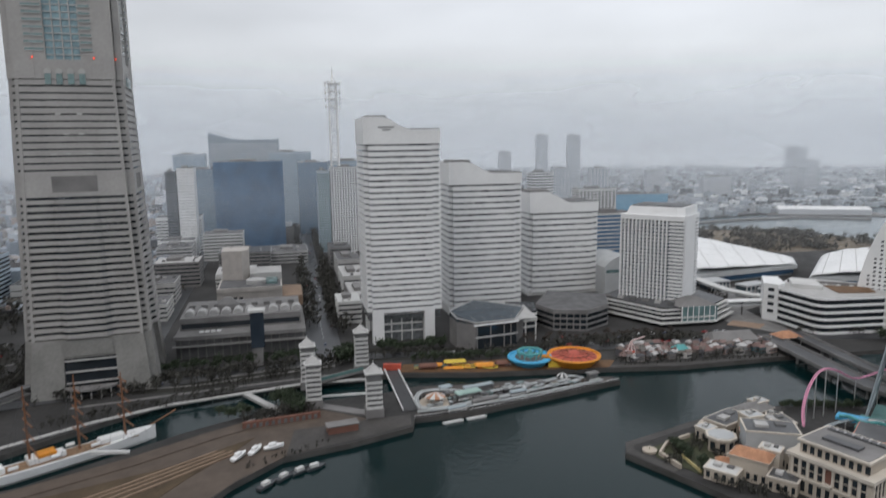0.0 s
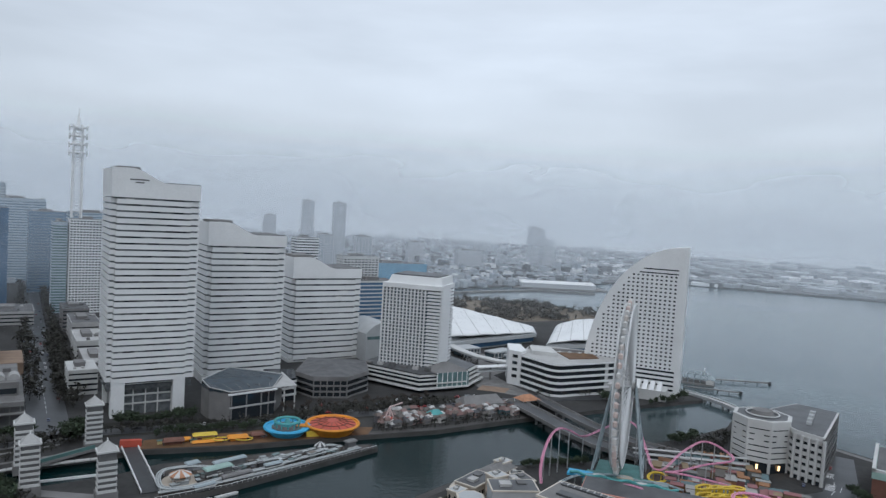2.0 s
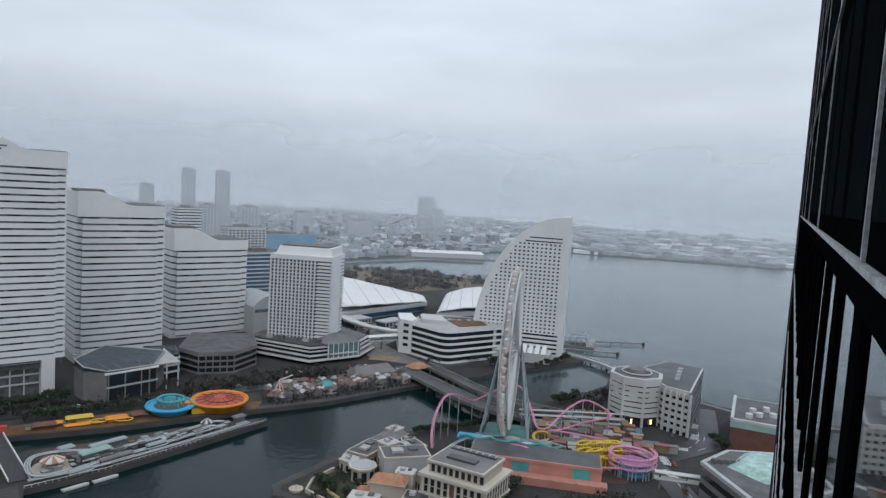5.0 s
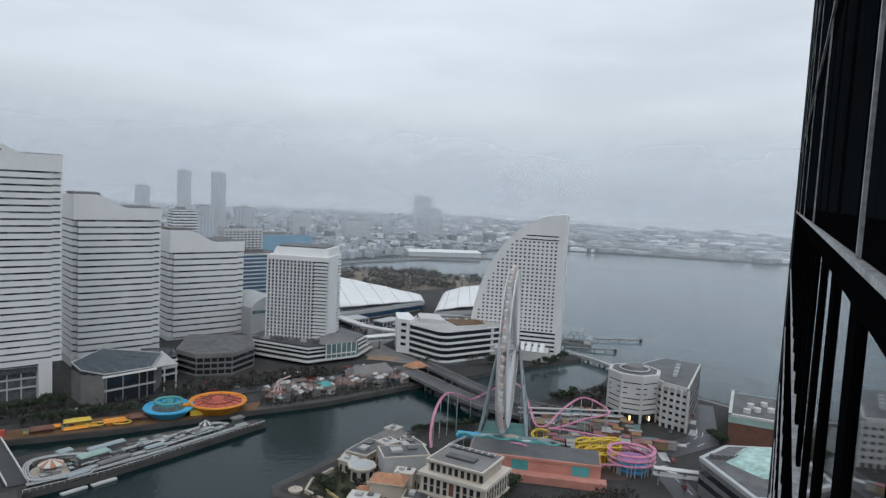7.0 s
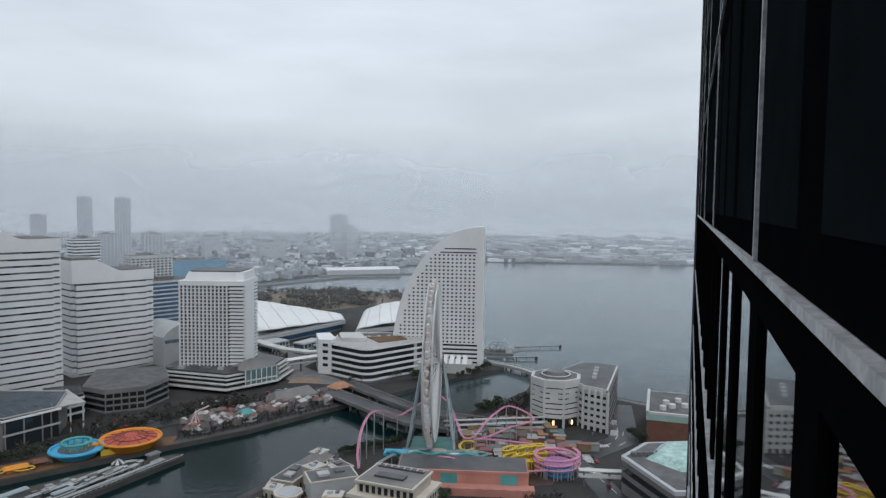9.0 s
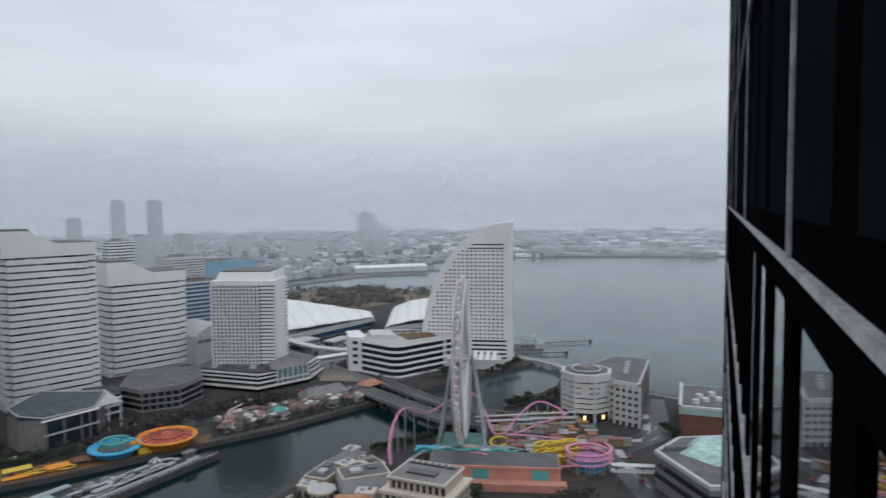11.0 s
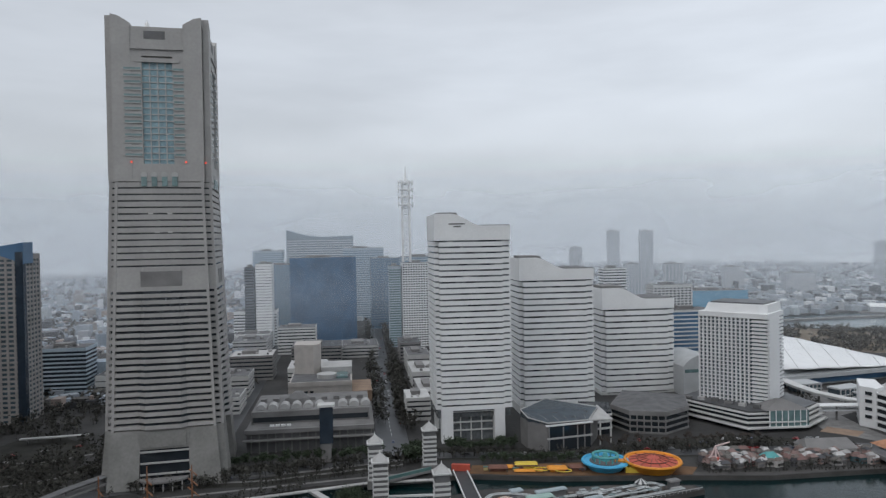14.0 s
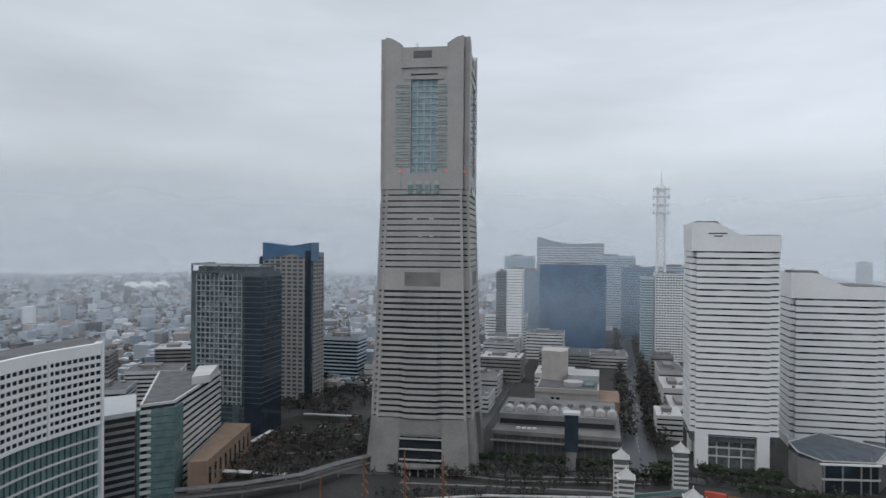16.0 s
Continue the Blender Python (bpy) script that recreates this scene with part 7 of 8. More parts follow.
for i in range(3):
    a, b = Vector(edge_[i]), Vector(edge_[i + 1])
    part("rail", Geo().tube([(*a, 1.3), (*b, 1.3)], 0.12, 4), WSTEEL, fe)
    k = int((b - a).length / 3)
    for j in range(k):
        p = a.lerp(b, j / k)
        part("post", Geo().cyl(p.x, p.y, 0, 1.3, 0.09, n=4), WSTEEL, fe)


# ---- road and rail bridges to the island ----
def beam_bridge(name, pts, w, z, label, top=ASPH, side=CONC):
    t = thing(name, (0, 0, 0), 0, label, "bridge")
    part("deck", Geo().prism(strip(pts, w), z - 1.6, z), side, t)
    part("roadway", Geo().prism(strip(pts, w - 2.4), z, z + 0.1), top, t)
    for s in (-1, 1):
        off = []
        for i, p in enumerate(pts):
            a, b = Vector(pts[max(0, i - 1)]), Vector(pts[min(len(pts) - 1, i + 1)])
            d = (b - a).normalized()
            off.append((p[0] - d.y * s * w / 2, p[1] + d.x * s * w / 2))
        part("parapet", Geo().prism(strip(off, 0.7), z - 0.4, z + 1.2), side, t)
    for i, p in enumerate(pts):
        for s in (-3, 3):
            part("pier", Geo().cyl(p[0] + s, p[1], -2, z - 1.6, 1.0, n=10), CONC, t)
    return t


beam_bridge("road_bridge", [(214, 505), (220, 470), (225, 435), (232, 405), (248, 378)], 14, 7.5, "grey concrete road bridge over the channel")
beam_bridge("rail_bridge", [(236, 520), (241, 480), (246, 440), (256, 405), (275, 378)], 10, 8.2, "grey concrete second bridge over the channel")
beam_bridge("quay_bridge", [(393, 540), (402, 515), (405, 495), (404, 478)], 7, 4.2, "pale curved promenade bridge across the bay mouth", STONE2, HAZEW)

# ---- island roads ----
sheet("road_island", strip([(250, 380), (268, 352), (288, 318), (280, 280), (262, 240)], 15), ASPH, "wet dark island road")
sheet("road_crossing", strip([(262, 318), (300, 306), (340, 312), (372, 345), (398, 372)], 20), ASPH, "wet asphalt junction with white markings", t=0.16)
sheet("promenade_island", strip([(403, 466), (406, 430), (408, 390), (416, 364), (429, 333)], 5), PATH, "pale wet seaside promenade", t=0.1)
zeb = Geo().rbox(0, 0, 0, 0.03, 0.7, 5, 0).mesh("crossing_stripe", WHITE)
for cx, cy, a, n in ((296, 300, 60, 9), (318, 312, -30, 9), (300, 318, 20, 8), (346, 326, 40, 8), (284, 284, 80, 8), (362, 343, 30, 7)):
    c, s = math.cos(radians(a)), math.sin(radians(a))
    for k in range(n):
        single("crossing_stripe", zeb, None, "white painted crossing stripe", "road marking", "crossing stripes", at=(cx + c * (k - n / 2) * 1.5, cy + s * (k - n / 2) * 1.5, GZ + 0.17), angle=a)
pb = thing("footbridge", (0, 0, GZ), 0, "white covered footbridge over the junction", "footbridge")
part("deck", Geo().prism(strip([(262, 272), (288, 252)], 4), 5.5, 6.3), WHITE2, pb)
part("roof", Geo().prism(strip([(262, 272), (288, 252)], 4.4), 9, 9.4), WHITE2, pb)
for x, y in ((264, 270), (275, 262), (286, 254)):
    part("pier", Geo().cyl(x, y, 0, 9, 0.5, n=8), CONC, pb)


# ---- classical banquet building ----
def banquet_house():
    o = Vector((153, 262, GZ))
    ang = math.degrees(math.atan2(263 - 292, 153 - 132))
    t = thing("banquet_house", o, ang, "cream classical banquet house with tall windows and pilasters", "banquet house")
    w, d, h = 34.0, 28.0, 16.6
    part("wall", Geo().box(-w, 0, 0, d, 0, h), CREAM, t)
    part("cornice", Geo().box(-w - 1, 1, -1, d + 1, h - 0.6, h + 0.9), CREAM2, t)
    part("string_course", Geo().box(-w - 0.5, 0.5, -0.5, d + 0.5, 7.2, 8.0), CREAM2, t)
    part("attic", Geo().box(-w + 3, -3, 2.5, d - 3, h + 0.9, h + 6), CREAM, t)
    part("attic_cornice", Geo().box(-w + 2, -2, 1.5, d - 2, h + 6, h + 7), CREAM2, t)
    part("roof_deck", Geo().box(-w + 3, -3, 2.5, d - 3, h + 7, h + 7.2), CONC, t)
    part("skylight", Geo().box(-w + 9, -10, 8, 13, h + 7.2, h + 8.2), ROOFD, t)
    sr = part("solar_rack", Geo().box(-w + 5, -5, 20, d - 6, h + 7.2, h + 8.0), ROOFD, t)
    for k in range(8):
        part("roof_rib", Geo().box(-w + 5 + k * 3.4, -w + 5.5 + k * 3.4, 20, d - 6, h + 8.0, h + 8.4), STEEL, sr)

    n = 9
    for k in range(n):
        x = -w + 2.2 + k * (w - 4.4 - 1.8) / (n - 1)
        for z0, z1 in ((1.5, 6.2), (8.8, 11.6), (12.2, 15.2)):
            part("window", Geo().box(x, x + 1.8, -0.08, 0.3, z0, z1), GLASS, t)
        part("attic_window", Geo().box(-w + 4.2 + k * 3.2, -w + 6 + k * 3.2, 2.4, 2.8, h + 1.6, h + 5), GLASS, t)
        part("pilaster", Geo().box(x - 1.2, x - 0.4, -0.45, 0.2, 8, h - 0.6), CREAM2, t)
    part("balcony", Geo().box(-w / 2 - 2, -w / 2 + 2, -1.8, 0, 8, 9.2), CREAM2, t)
    part("arched_window", Geo().box(-w / 2 - 1.3, -w / 2 + 1.3, -0.12, 0.3, 9.2, 15), BRICK, t)
    for k in range(9):
        y = 2 + k * 2.95
        for z0, z1 in ((1.5, 6.2), (8.8, 11.6), (12.2, 15.2)):
            part("window", Geo().box(-0.3, 0.08, y, y + 1.8, z0, z1), GLASS, t)
        part("pilaster", Geo().box(-0.2, 0.45, y - 1.2, y - 0.4, 8, h - 0.6), CREAM2, t)


CREAM2 = mat("cream_trim", (0.56, 0.51, 0.44), 0.8, var=0.06)
banquet_house()


def pitched(name, x, y, a, w, d, h, rh, wall, roof, label, flat=False):
    t = thing(name, (x, y, GZ), a, label, "house", "banquet village")
    part("wall", Geo().box(-w / 2, w / 2, -d / 2, d / 2, 0, h), wall, t)
    if flat:
        part("parapet", Geo().box(-w / 2 - 0.4, w / 2 + 0.4, -d / 2 - 0.4, d / 2 + 0.4, h, h + 0.7), CREAM2, t)
        part("roof", Geo().box(-w / 2 + 0.4, w / 2 - 0.4, -d / 2 + 0.4, d / 2 - 0.4, h + 0.7, h + 0.8), roof, t)
    else:
        part("roof", Geo().prism(rect(w + 1.4, d + 1.4, -w / 2 - 0.7, -d / 2 - 0.7), h, h + rh, rect(w * 0.7, 0.8, -w * 0.35, -0.4)), roof, t)
        part("gutter", Geo().box(-w / 2 - 0.8, w / 2 + 0.8, -d / 2 - 0.8, d / 2 + 0.8, h - 0.3, h), CREAM2, t)
    if flat:
        part("roof_unit", Geo().box(-w * 0.3, -w * 0.05, -d * 0.2, d * 0.15, h + 0.8, h + 2.1), STONE2, t)
        part("roof_hatch", Geo().box(w * 0.1, w * 0.3, 0, d * 0.3, h + 0.8, h + 1.5), DARKC, t)
    else:
        part("chimney", Geo().box(w * 0.2, w * 0.2 + 1.2, 0.6, 1.8, h, h + rh + 1.4), CREAM2, t)
    k = max(2, int(w / 3))
    for j in range(k):
        part("window", Geo().box(-w / 2 + (j + 0.3) * w / k, -w / 2 + (j + 0.75) * w / k, -d / 2 - 0.08, -d / 2 + 0.2, 1.2, min(h - 0.8, 4.2)), GLASS, t)
    for j in range(max(2, int(d / 3))):
        q = max(2, int(d / 3))
        part("window", Geo().box(-w / 2 - 0.08, -w / 2 + 0.2, -d / 2 + (j + 0.3) * d / q, -d / 2 + (j + 0.7) * d / q, 1.2, min(h - 0.8, 4.2)), GLASS, t)


for a_ in ((121, 299, -36, 16, 10, 11, 3, CREAM, TERRA, "cream house with terracotta roof"), (131, 288, -36, 12, 9, 6, 0, CREAM, ROOFD, "cream annex with flat roof", True),
           (108, 297, -36, 14, 9, 5, 0, CREAM, WHITE2, "low cream terrace wing", True), (138, 322, -10, 24, 15, 14, 0, HAZEW, ROOFD, "tall grey windowless hall with dark flat roof", True),
           (128, 350, 38, 22, 13, 7, 0, CREAM, ROOFD, "long cream hall with dark flat roof", True),
           (146, 366, 36, 22, 12, 6, 3, CREAM, SLATE, "cream waterside hall with slate roof"), (136, 340, 20, 9, 8, 13, 0, CREAM, HAZEW, "small cream tower annex", True), (152, 372, 30, 8, 7, 8, 0, CREAM, HAZEW, "small white waterside annex", True),
           (114, 340, 35, 8, 7, 6, 0, CREAM, HAZEW, "small white garden pavilion", True), (150, 345, 10, 16, 12, 8, 0, WHITE2, ROOFD, "dark flat-roofed service block", True), (131, 303, -36, 9, 7, 12, 0, CREAM2, WHITE2, "white flat-roofed stair tower", True)):
    pitched("village_house", *a_)
oc = thing("garden_pavilion", (117, 327, GZ), 12, "octagonal cream pavilion with white roof rim", "pavilion")
part("wall", Geo().cyl(0, 0, 0, 7, 6.4, n=8), CREAM, oc)
part("roof_rim", Geo().cyl(0, 0, 7, 8, 7.6, n=8), CREAM2, oc)
part("roof", Geo().cyl(0, 0, 8, 8.25, 6.3, n=8), HAZEW, oc)
for k in range(8):
    a = (k + 0.5) * math.pi / 4
    part("window", Geo().rbox(5.95 * math.cos(a), 5.95 * math.sin(a), 1.2, 5.6, 0.3, 2.6, a), GLASS, oc)
sheet("island_quay", strip([(90, 304), (73, 324), (74, 332), (110, 356), (150, 380), (171, 381)], 5), PAVE, "wet paved waterside path", t=0.12)
sheet("garden", [(100, 300), (84, 318), (84, 328), (112, 348), (116, 320)], HEDGE, "dark clipped hedge garden", t=0.3)
gw = thing("garden_wall", (0, 0, GZ), 0, "curved cream rendered garden wall", "wall")
part("wall", Geo().prism(strip([(92, 306), (86, 320), (92, 331), (106, 341)], 1.2), 0, 2.2), CREAM, gw)
part("wall", Geo().prism(strip([(100, 302), (96, 318), (100, 328)], 0.8), 0, 1.6), YELLOWP, gw)
fo = thing("fountain", (82, 324, GZ), 0, "round cream stone fountain basin", "fountain")
part("basin", Geo().cyl(0, 0, 0, 1.2, 3.4, 3.6, 18), CREAM, fo)
part("spout", Geo().cyl(0, 0, 1.2, 3, 0.5, 0.3, 8), CREAM2, fo)
row((104, 300), (94, 330), 10, 5)
row((110, 345), (125, 356), 6, 4)
far_row((160, 258), (215, 262), 60, 5, 5)
row((162, 268), (190, 296), 10, 7)
far_row((180, 270), (240, 262), 50, 5, 5)
row((168, 381), (212, 381), 26, 4.5, jitter=0.6)
row((292, 408), (318, 414), 9, 6.5)
far_row((300, 395), (395, 425), 60, 7, 8)
row((352, 318), (345, 300), 6, 6)
row((332, 500), (380, 516), 7, 6)
row((300, 515), (330, 520), 6, 9)


# ---- coaster hall, coasters and rides round the wheel ----
def coaster_hall():
    t = thing("coaster_hall", (186, 312, GZ), math.degrees(math.atan2(-35, 48)), "salmon pink ride hall with teal doors", "ride hall")
    part("front_hall", Geo().box(-14, 57, 0, 26, 0, 9.5), PINK, t)
    part("low_wall", Geo().box(10, 60, -7, 0, 0, 4), PINK, t)
    part("roof", Geo().box(-13.4, 56.4, 0.8, 25, 9.5, 9.9), ROOFD, t)
    part("parapet", Geo().box(-14.4, 57.4, -0.4, 0.8, 9.5, 11), PINK, t)
    for x in (10, 42):
        part("door_panel", Geo().box(x, x + 9, -0.15, 0.3, 0.5, 10.6), TEAL, t, "teal door panel")
    for k in range(8):
        part("low_pier", Geo().box(11 + k * 6.5, 12 + k * 6.5, -7.3, -6.8, 0, 4.6), PINK, t)
    part("back_deck", Geo().box(-16, 30, 26, 46, 0, 6), TEALP, t, "teal roof deck")
    for k, (x, y, r) in enumerate(((-8, 38, 4), (6, 42, 5), (16, 36, 4), (26, 42, 4.5))):
        part("deck_disc", Geo().cyl(x, y, 6, 6.8, r, r * 0.9, 20, 0.6), (WHITE2, CREAM, WHITE2, PALEG)[k], t)
    part("blue_canopy", Geo().box(-26, -12, 34, 42, 5, 6.4), BLUE, t, "blue canopy")
    part("white_canopy", Geo().box(-14, -4, 26, 31, 6, 7.2), WHITE2, t)
    part("wave_band", Geo().tube([(-24 + k * 1.6, 33 + 2.0 * math.sin(k * 0.7), 7.4) for k in range(38)], 0.8, 6), TEAL, t)


coaster_hall()
track("pink_coaster", [(168, 352, 5), (169, 356, 12), (173, 361, 21), (180, 367, 28), (187, 371, 30), (196, 376, 27), (210, 384, 20), (226, 390, 22), (238, 385, 29), (243, 376, 27), (243, 364, 16), (241, 354, 10), (247, 351, 10), (259, 354, 17), (268, 355, 21.5), (275, 354, 24.5),
                       (279, 348, 24.5), (283, 339, 21.5), (281, 335, 19), (271, 344, 14), (257, 347, 10), (247, 348, 9)],
      PINKS, "pink steel roller coaster track with tall drop", 0.6, 0.22)
track("pink_coaster", [(243, 344, 11), (248, 338, 12), (255, 327, 13), (264, 315, 13), (270, 304, 12), (274, 296, 11)], PINKS, "pink steel coaster run into the spiral", 0.6, 0.22)
track("pink_coaster", [(190, 334, 11), (203, 328, 12.5), (211, 319, 13), (219, 310, 9.5), (225, 301, 8.6), (231, 297, 8.4), (239, 294, 8.2), (252, 288, 8.4)], PINKS, "pink steel coaster return track", 0.6, 0.22)
hx = []
for k in range(40):
    a = k * math.pi / 6.5
    hx.append((264 + 12.5 * math.cos(a), 292 + 12.5 * math.sin(a), 7 + 0.22 * k))
track("spiral_coaster", hx, PINKS, "pink spiral coaster helix", 0.7, 0.26, every=4)
bl = thing("blue_drum", (264, 291, GZ), 0, "blue ribbed ride drum inside the spiral", "ride")
part("drum", Geo().cyl(0, 0, 0, 7, 8.5, 8.5, 24), BLUED, bl)
for z in (1.5, 3.5, 5.5):
    part("ring", Geo().tube([(8.8 * math.cos(k * math.pi / 12), 8.8 * math.sin(k * math.pi / 12), z) for k in range(24)], 0.35, 5, True), BLUE, bl)
part("roof", Geo().cyl(0, 0, 7, 9, 8.5, 2, 24), PURP, bl)
for k in range(3):
    for j in range(4):
        cx_, cy_ = 240 + j * 6.2 + k * 3.2, 303 + k * 5.4 - j * 1.4
        loop = [(cx_ + 4.4 * math.cos(q * 0.785), cy_ + 2.6 * math.sin(q * 0.785), 10.0 + k * 2.0 + 0.5 * math.cos(q * 0.785 + j)) for q in range(8)]
        track("yellow_coaster", loop, YELLOW, "yellow wild-mouse coaster with hairpin turns", 0.5, 0.26, YELLOW, 2, closed=True)
ring_ = [(240 + 6 * math.cos(k * 0.785), 346 + 5 * math.sin(k * 0.785), 7 + 1.2 * math.sin(k)) for k in range(8)]
track("yellow_coaster", ring_, YELLOW, "yellow looping kiddie coaster", 0.6, 0.3, YELLOW, 3, closed=True)
track("teal_coaster", [(176, 345, 8), (188, 350, 9), (200, 350, 9.5), (212, 345, 10), (222, 338, 9), (232, 330, 10), (240, 322, 9)], PALEG, "pale green coaster track over the deck", 0.8, 0.3)
for i in range(96):
    u, v = RT.uniform(0, 1), RT.uniform(0, 1)
    x, y = 244 + 66 * u, 298 + 76 * v + 8 * u
    if (x - 264) ** 2 + (y - 292) ** 2 < 240:
        continue
    w, d, h = RT.uniform(4, 11), RT.uniform(3, 6), RT.uniform(2.5, 5)
    s = thing("park_booth", (x, y, GZ), RT.choice((-36, 54)) + RT.uniform(-6, 6), "low ride booth with flat coloured roof", "booth", "island booths")
    part("wall", Geo().box(-w / 2, w / 2, -d / 2, d / 2, 0, h), BOOTH, s)
    part("roof", Geo().box(-w / 2 - 0.4, w / 2 + 0.4, -d / 2 - 0.4, d / 2 + 0.4, h, h + 0.4), BOOTH, s)
sheet("ride_yard", [(200, 330), (240, 375), (290, 380), (312, 340), (290, 300), (250, 280), (226, 290)], YARD, "reddish paved ride yard", t=0.06)


# elevated deck behind the rides
ed = thing("elevated_walkway", (0, 0, GZ), 0, "pale elevated walkway behind the rides", "walkway")
for k, pts_ in enumerate(([(246, 384), (276, 372), (312, 356)], [(250, 374), (280, 362), (304, 350)])):
    part("deck", Geo().prism(strip(pts_, 3.2), 4.5 - k, 5.2 - k), HAZEW, ed)
    part("roof", Geo().prism(strip(pts_, 3.0), 8 - k, 8.3 - k), STONE2, ed)
    for p in pts_:
        part("post", Geo().cyl(p[0], p[1], 0, 8 - k, 0.3, n=6), CONC, ed)
far_row((262, 392), (312, 372), 30, 6, 5)
far_row((240, 384), (262, 394), 14, 5, 4)
lane = Geo().rbox(0, 0, 0, 0.03, 0.4, 9, 0).mesh("lane_marking_long", WHITE)
for x, y, a in ((270, 345, 25), (276, 332, 25), (283, 318, 20), (287, 300, -5), (284, 285, -12), (279, 272, -20), (274, 258, -20), (310, 309, -80), (325, 311, -75), (340, 318, -60), (352, 329, -45), (362, 340, -42), (376, 355, -40), (390, 372, -40), (293, 296, 5), (281, 292, -8), (333, 307, -75), (349, 321, -50)):
    single("lane_marking", lane, None, "white painted lane line", "road marking", "lane lines", at=(x, y, GZ + 0.18), angle=a)


# ---- octagonal spa building ----
def spa_building():
    t = thing("spa_building", (0, 0, GZ), 0, "white octagonal building with window bands and roof pool", "building")
    cx, cy, r = 329, 367, 18.5
    octo = lambda q: [(cx + q * math.cos(math.pi / 8 + k * math.pi / 4), cy + q * math.sin(math.pi / 8 + k * math.pi / 4)) for k in range(8)]
    part("drum_glazing", Geo().prism(octo(r - 0.6), 0, 31), GLASS, t)
    for z0, z1 in ((6.5, 9.0), (9.9, 12.6), (13.5, 16.2), (17.1, 19.8), (20.7, 23.4), (24.3, 27.0), (27.8, 31.5)):
        part("wall_band", Geo().prism(octo(r), z0, z1), WHITE2, t)
    for k in range(8):
        a = math.pi / 8 + k * math.pi / 4
        part("column", Geo().cyl(cx + (r - 1) * math.cos(a), cy + (r - 1) * math.sin(a), 0, 31, 1.0, n=8), WHITE2, t)
        b = a + math.pi / 8
        part("wall_panel", Geo().rbox(cx + (r - 1.7) * math.cos(b), cy + (r - 1.7) * math.sin(b), 19, 25.5, 0.9, 5.5, b), WHITE2, t)
        part("ground_lamp", Geo().rbox(cx + (r - 1.0) * math.cos(b), cy + (r - 1.0) * math.sin(b), 2, 5, 0.5, 1.2, b), WARM, t, "warm lit doorway") if k in (4, 5, 6) else None
    part("roof_rim", Geo().prism(octo(r), 31.5, 33).prism(octo(r - 1.5), 33, 33.1), WHITE2, t)
    rf = part("roof_floor", Geo().prism(octo(r - 2.5), 33, 33.3), ROOFD, t)
    part("roof_drum", Geo().cyl(cx, cy, 33.3, 36, 7, 6, 20), CONC, t)
    part("roof_ring", Geo().tube([(cx + 10 * math.cos(k * math.pi / 12), cy + 10 * math.sin(k * math.pi / 12), 34) for k in range(24)], 0.5, 5, True), WHITE2, rf)
    poly = [(334, 344), (340, 327), (399, 374), (385, 398), (345, 385)]
    part("wing_glazing", Geo().prism(grown(poly, -0.5), 0, 28), GLASS, t)
    for k in range(6):
        part("wing_band", Geo().prism(poly, 2.6 + k * 4.4, 5.0 + k * 4.4), WHITE2, t)
    part("wing_parapet", Geo().prism(poly, 25, 30), WHITE2, t)
    a, b = Vector(poly[0]), Vector(poly[1])
    for k in range(5):
        p = a.lerp(b, k / 4)
        part("wing_pier", Geo().rbox(p.x, p.y, 0, 28, 1.5, 1.6, math.atan2(b.y - a.y, b.x - a.x)), WHITE2, t)
    a, b = Vector(poly[1]), Vector(poly[2])
    part("side_wall", Geo().prism([tuple(a), tuple(b), tuple(b + Vector((-0.8, 1))), tuple(a + Vector((-0.8, 1)))], 0, 29), CONC, t)
    for k in range(14):
        p = a.lerp(b, (k + 0.5) / 14)
        for z in (5, 10, 15, 20):
            part("side_window", Geo().rbox(p.x, p.y, z, z + 2, 2.4, 0.3, math.atan2(b.y - a.y, b.x - a.x)), GLASS, t)
    part("wing_roof", Geo().prism(grown(poly, -1.2), 30, 30.3), ROOFD, t)
    for k in range(7):
        part("rooftop_unit", Geo().rbox(352 + k * 4, 352 + k * 3.6, 30.3, 32 + (k % 2), 2.6, 3, 0.7), HAZEW, t)


spa_building()
cn = thing("brick_museum", (351, 303, GZ), 40, "brown brick cube museum with pale green parapet", "museum")
part("wall", Geo().box(0, 60, -46, 0, 0, 14.5), BRICK, cn)
part("parapet", Geo().box(-0.4, 60.4, -46.4, 0.4, 14.5, 18.5), GREENP, cn)
part("roof", Geo().box(1.5, 58, -44.5, -1.5, 18.5, 18.8), ROOF, cn)
part("roof_rim", Geo().box(-0.6, 1.4, -46.4, 0.6, 18.5, 20).box(-0.6, 60, -1.2, 0.6, 18.5, 20), WHITE2, cn)
for x, y in ((12, -10), (18, -16), (26, -12), (22, -24), (34, -20)):
    part("rooftop_unit", Geo().cyl(x, y, 18.8, 21.5, 2.2, n=12), WHITE2, cn)
wp = thing("harbour_mall", (0, 0, GZ), 0, "grey shopping building with pale green glass roof", "shopping mall")
poly = [(276, 254), (262, 208), (330, 170), (350, 240), (303, 262)]
part("wall", Geo().prism(poly, 0, 19), CONC, wp)
part("glazing", Geo().prism(grown(poly, 0.15), 6, 9), GLASS, wp)
part("glazing", Geo().prism(grown(poly, 0.15), 12, 15), GLASS, wp)
part("parapet", Geo().prism(grown(poly, 0.5), 18, 20), HAZEW, wp)
part("roof_deck", Geo().prism(grown(poly, -2), 20, 20.2), ROOF, wp)
part("glass_roof", Geo().prism([(283, 244), (284, 222), (326, 200), (341, 238), (308, 255)], 20.2, 23, [(289, 242), (290, 226), (323, 207), (334, 236), (308, 250)]), GREENG, wp, "pale green glass roof")
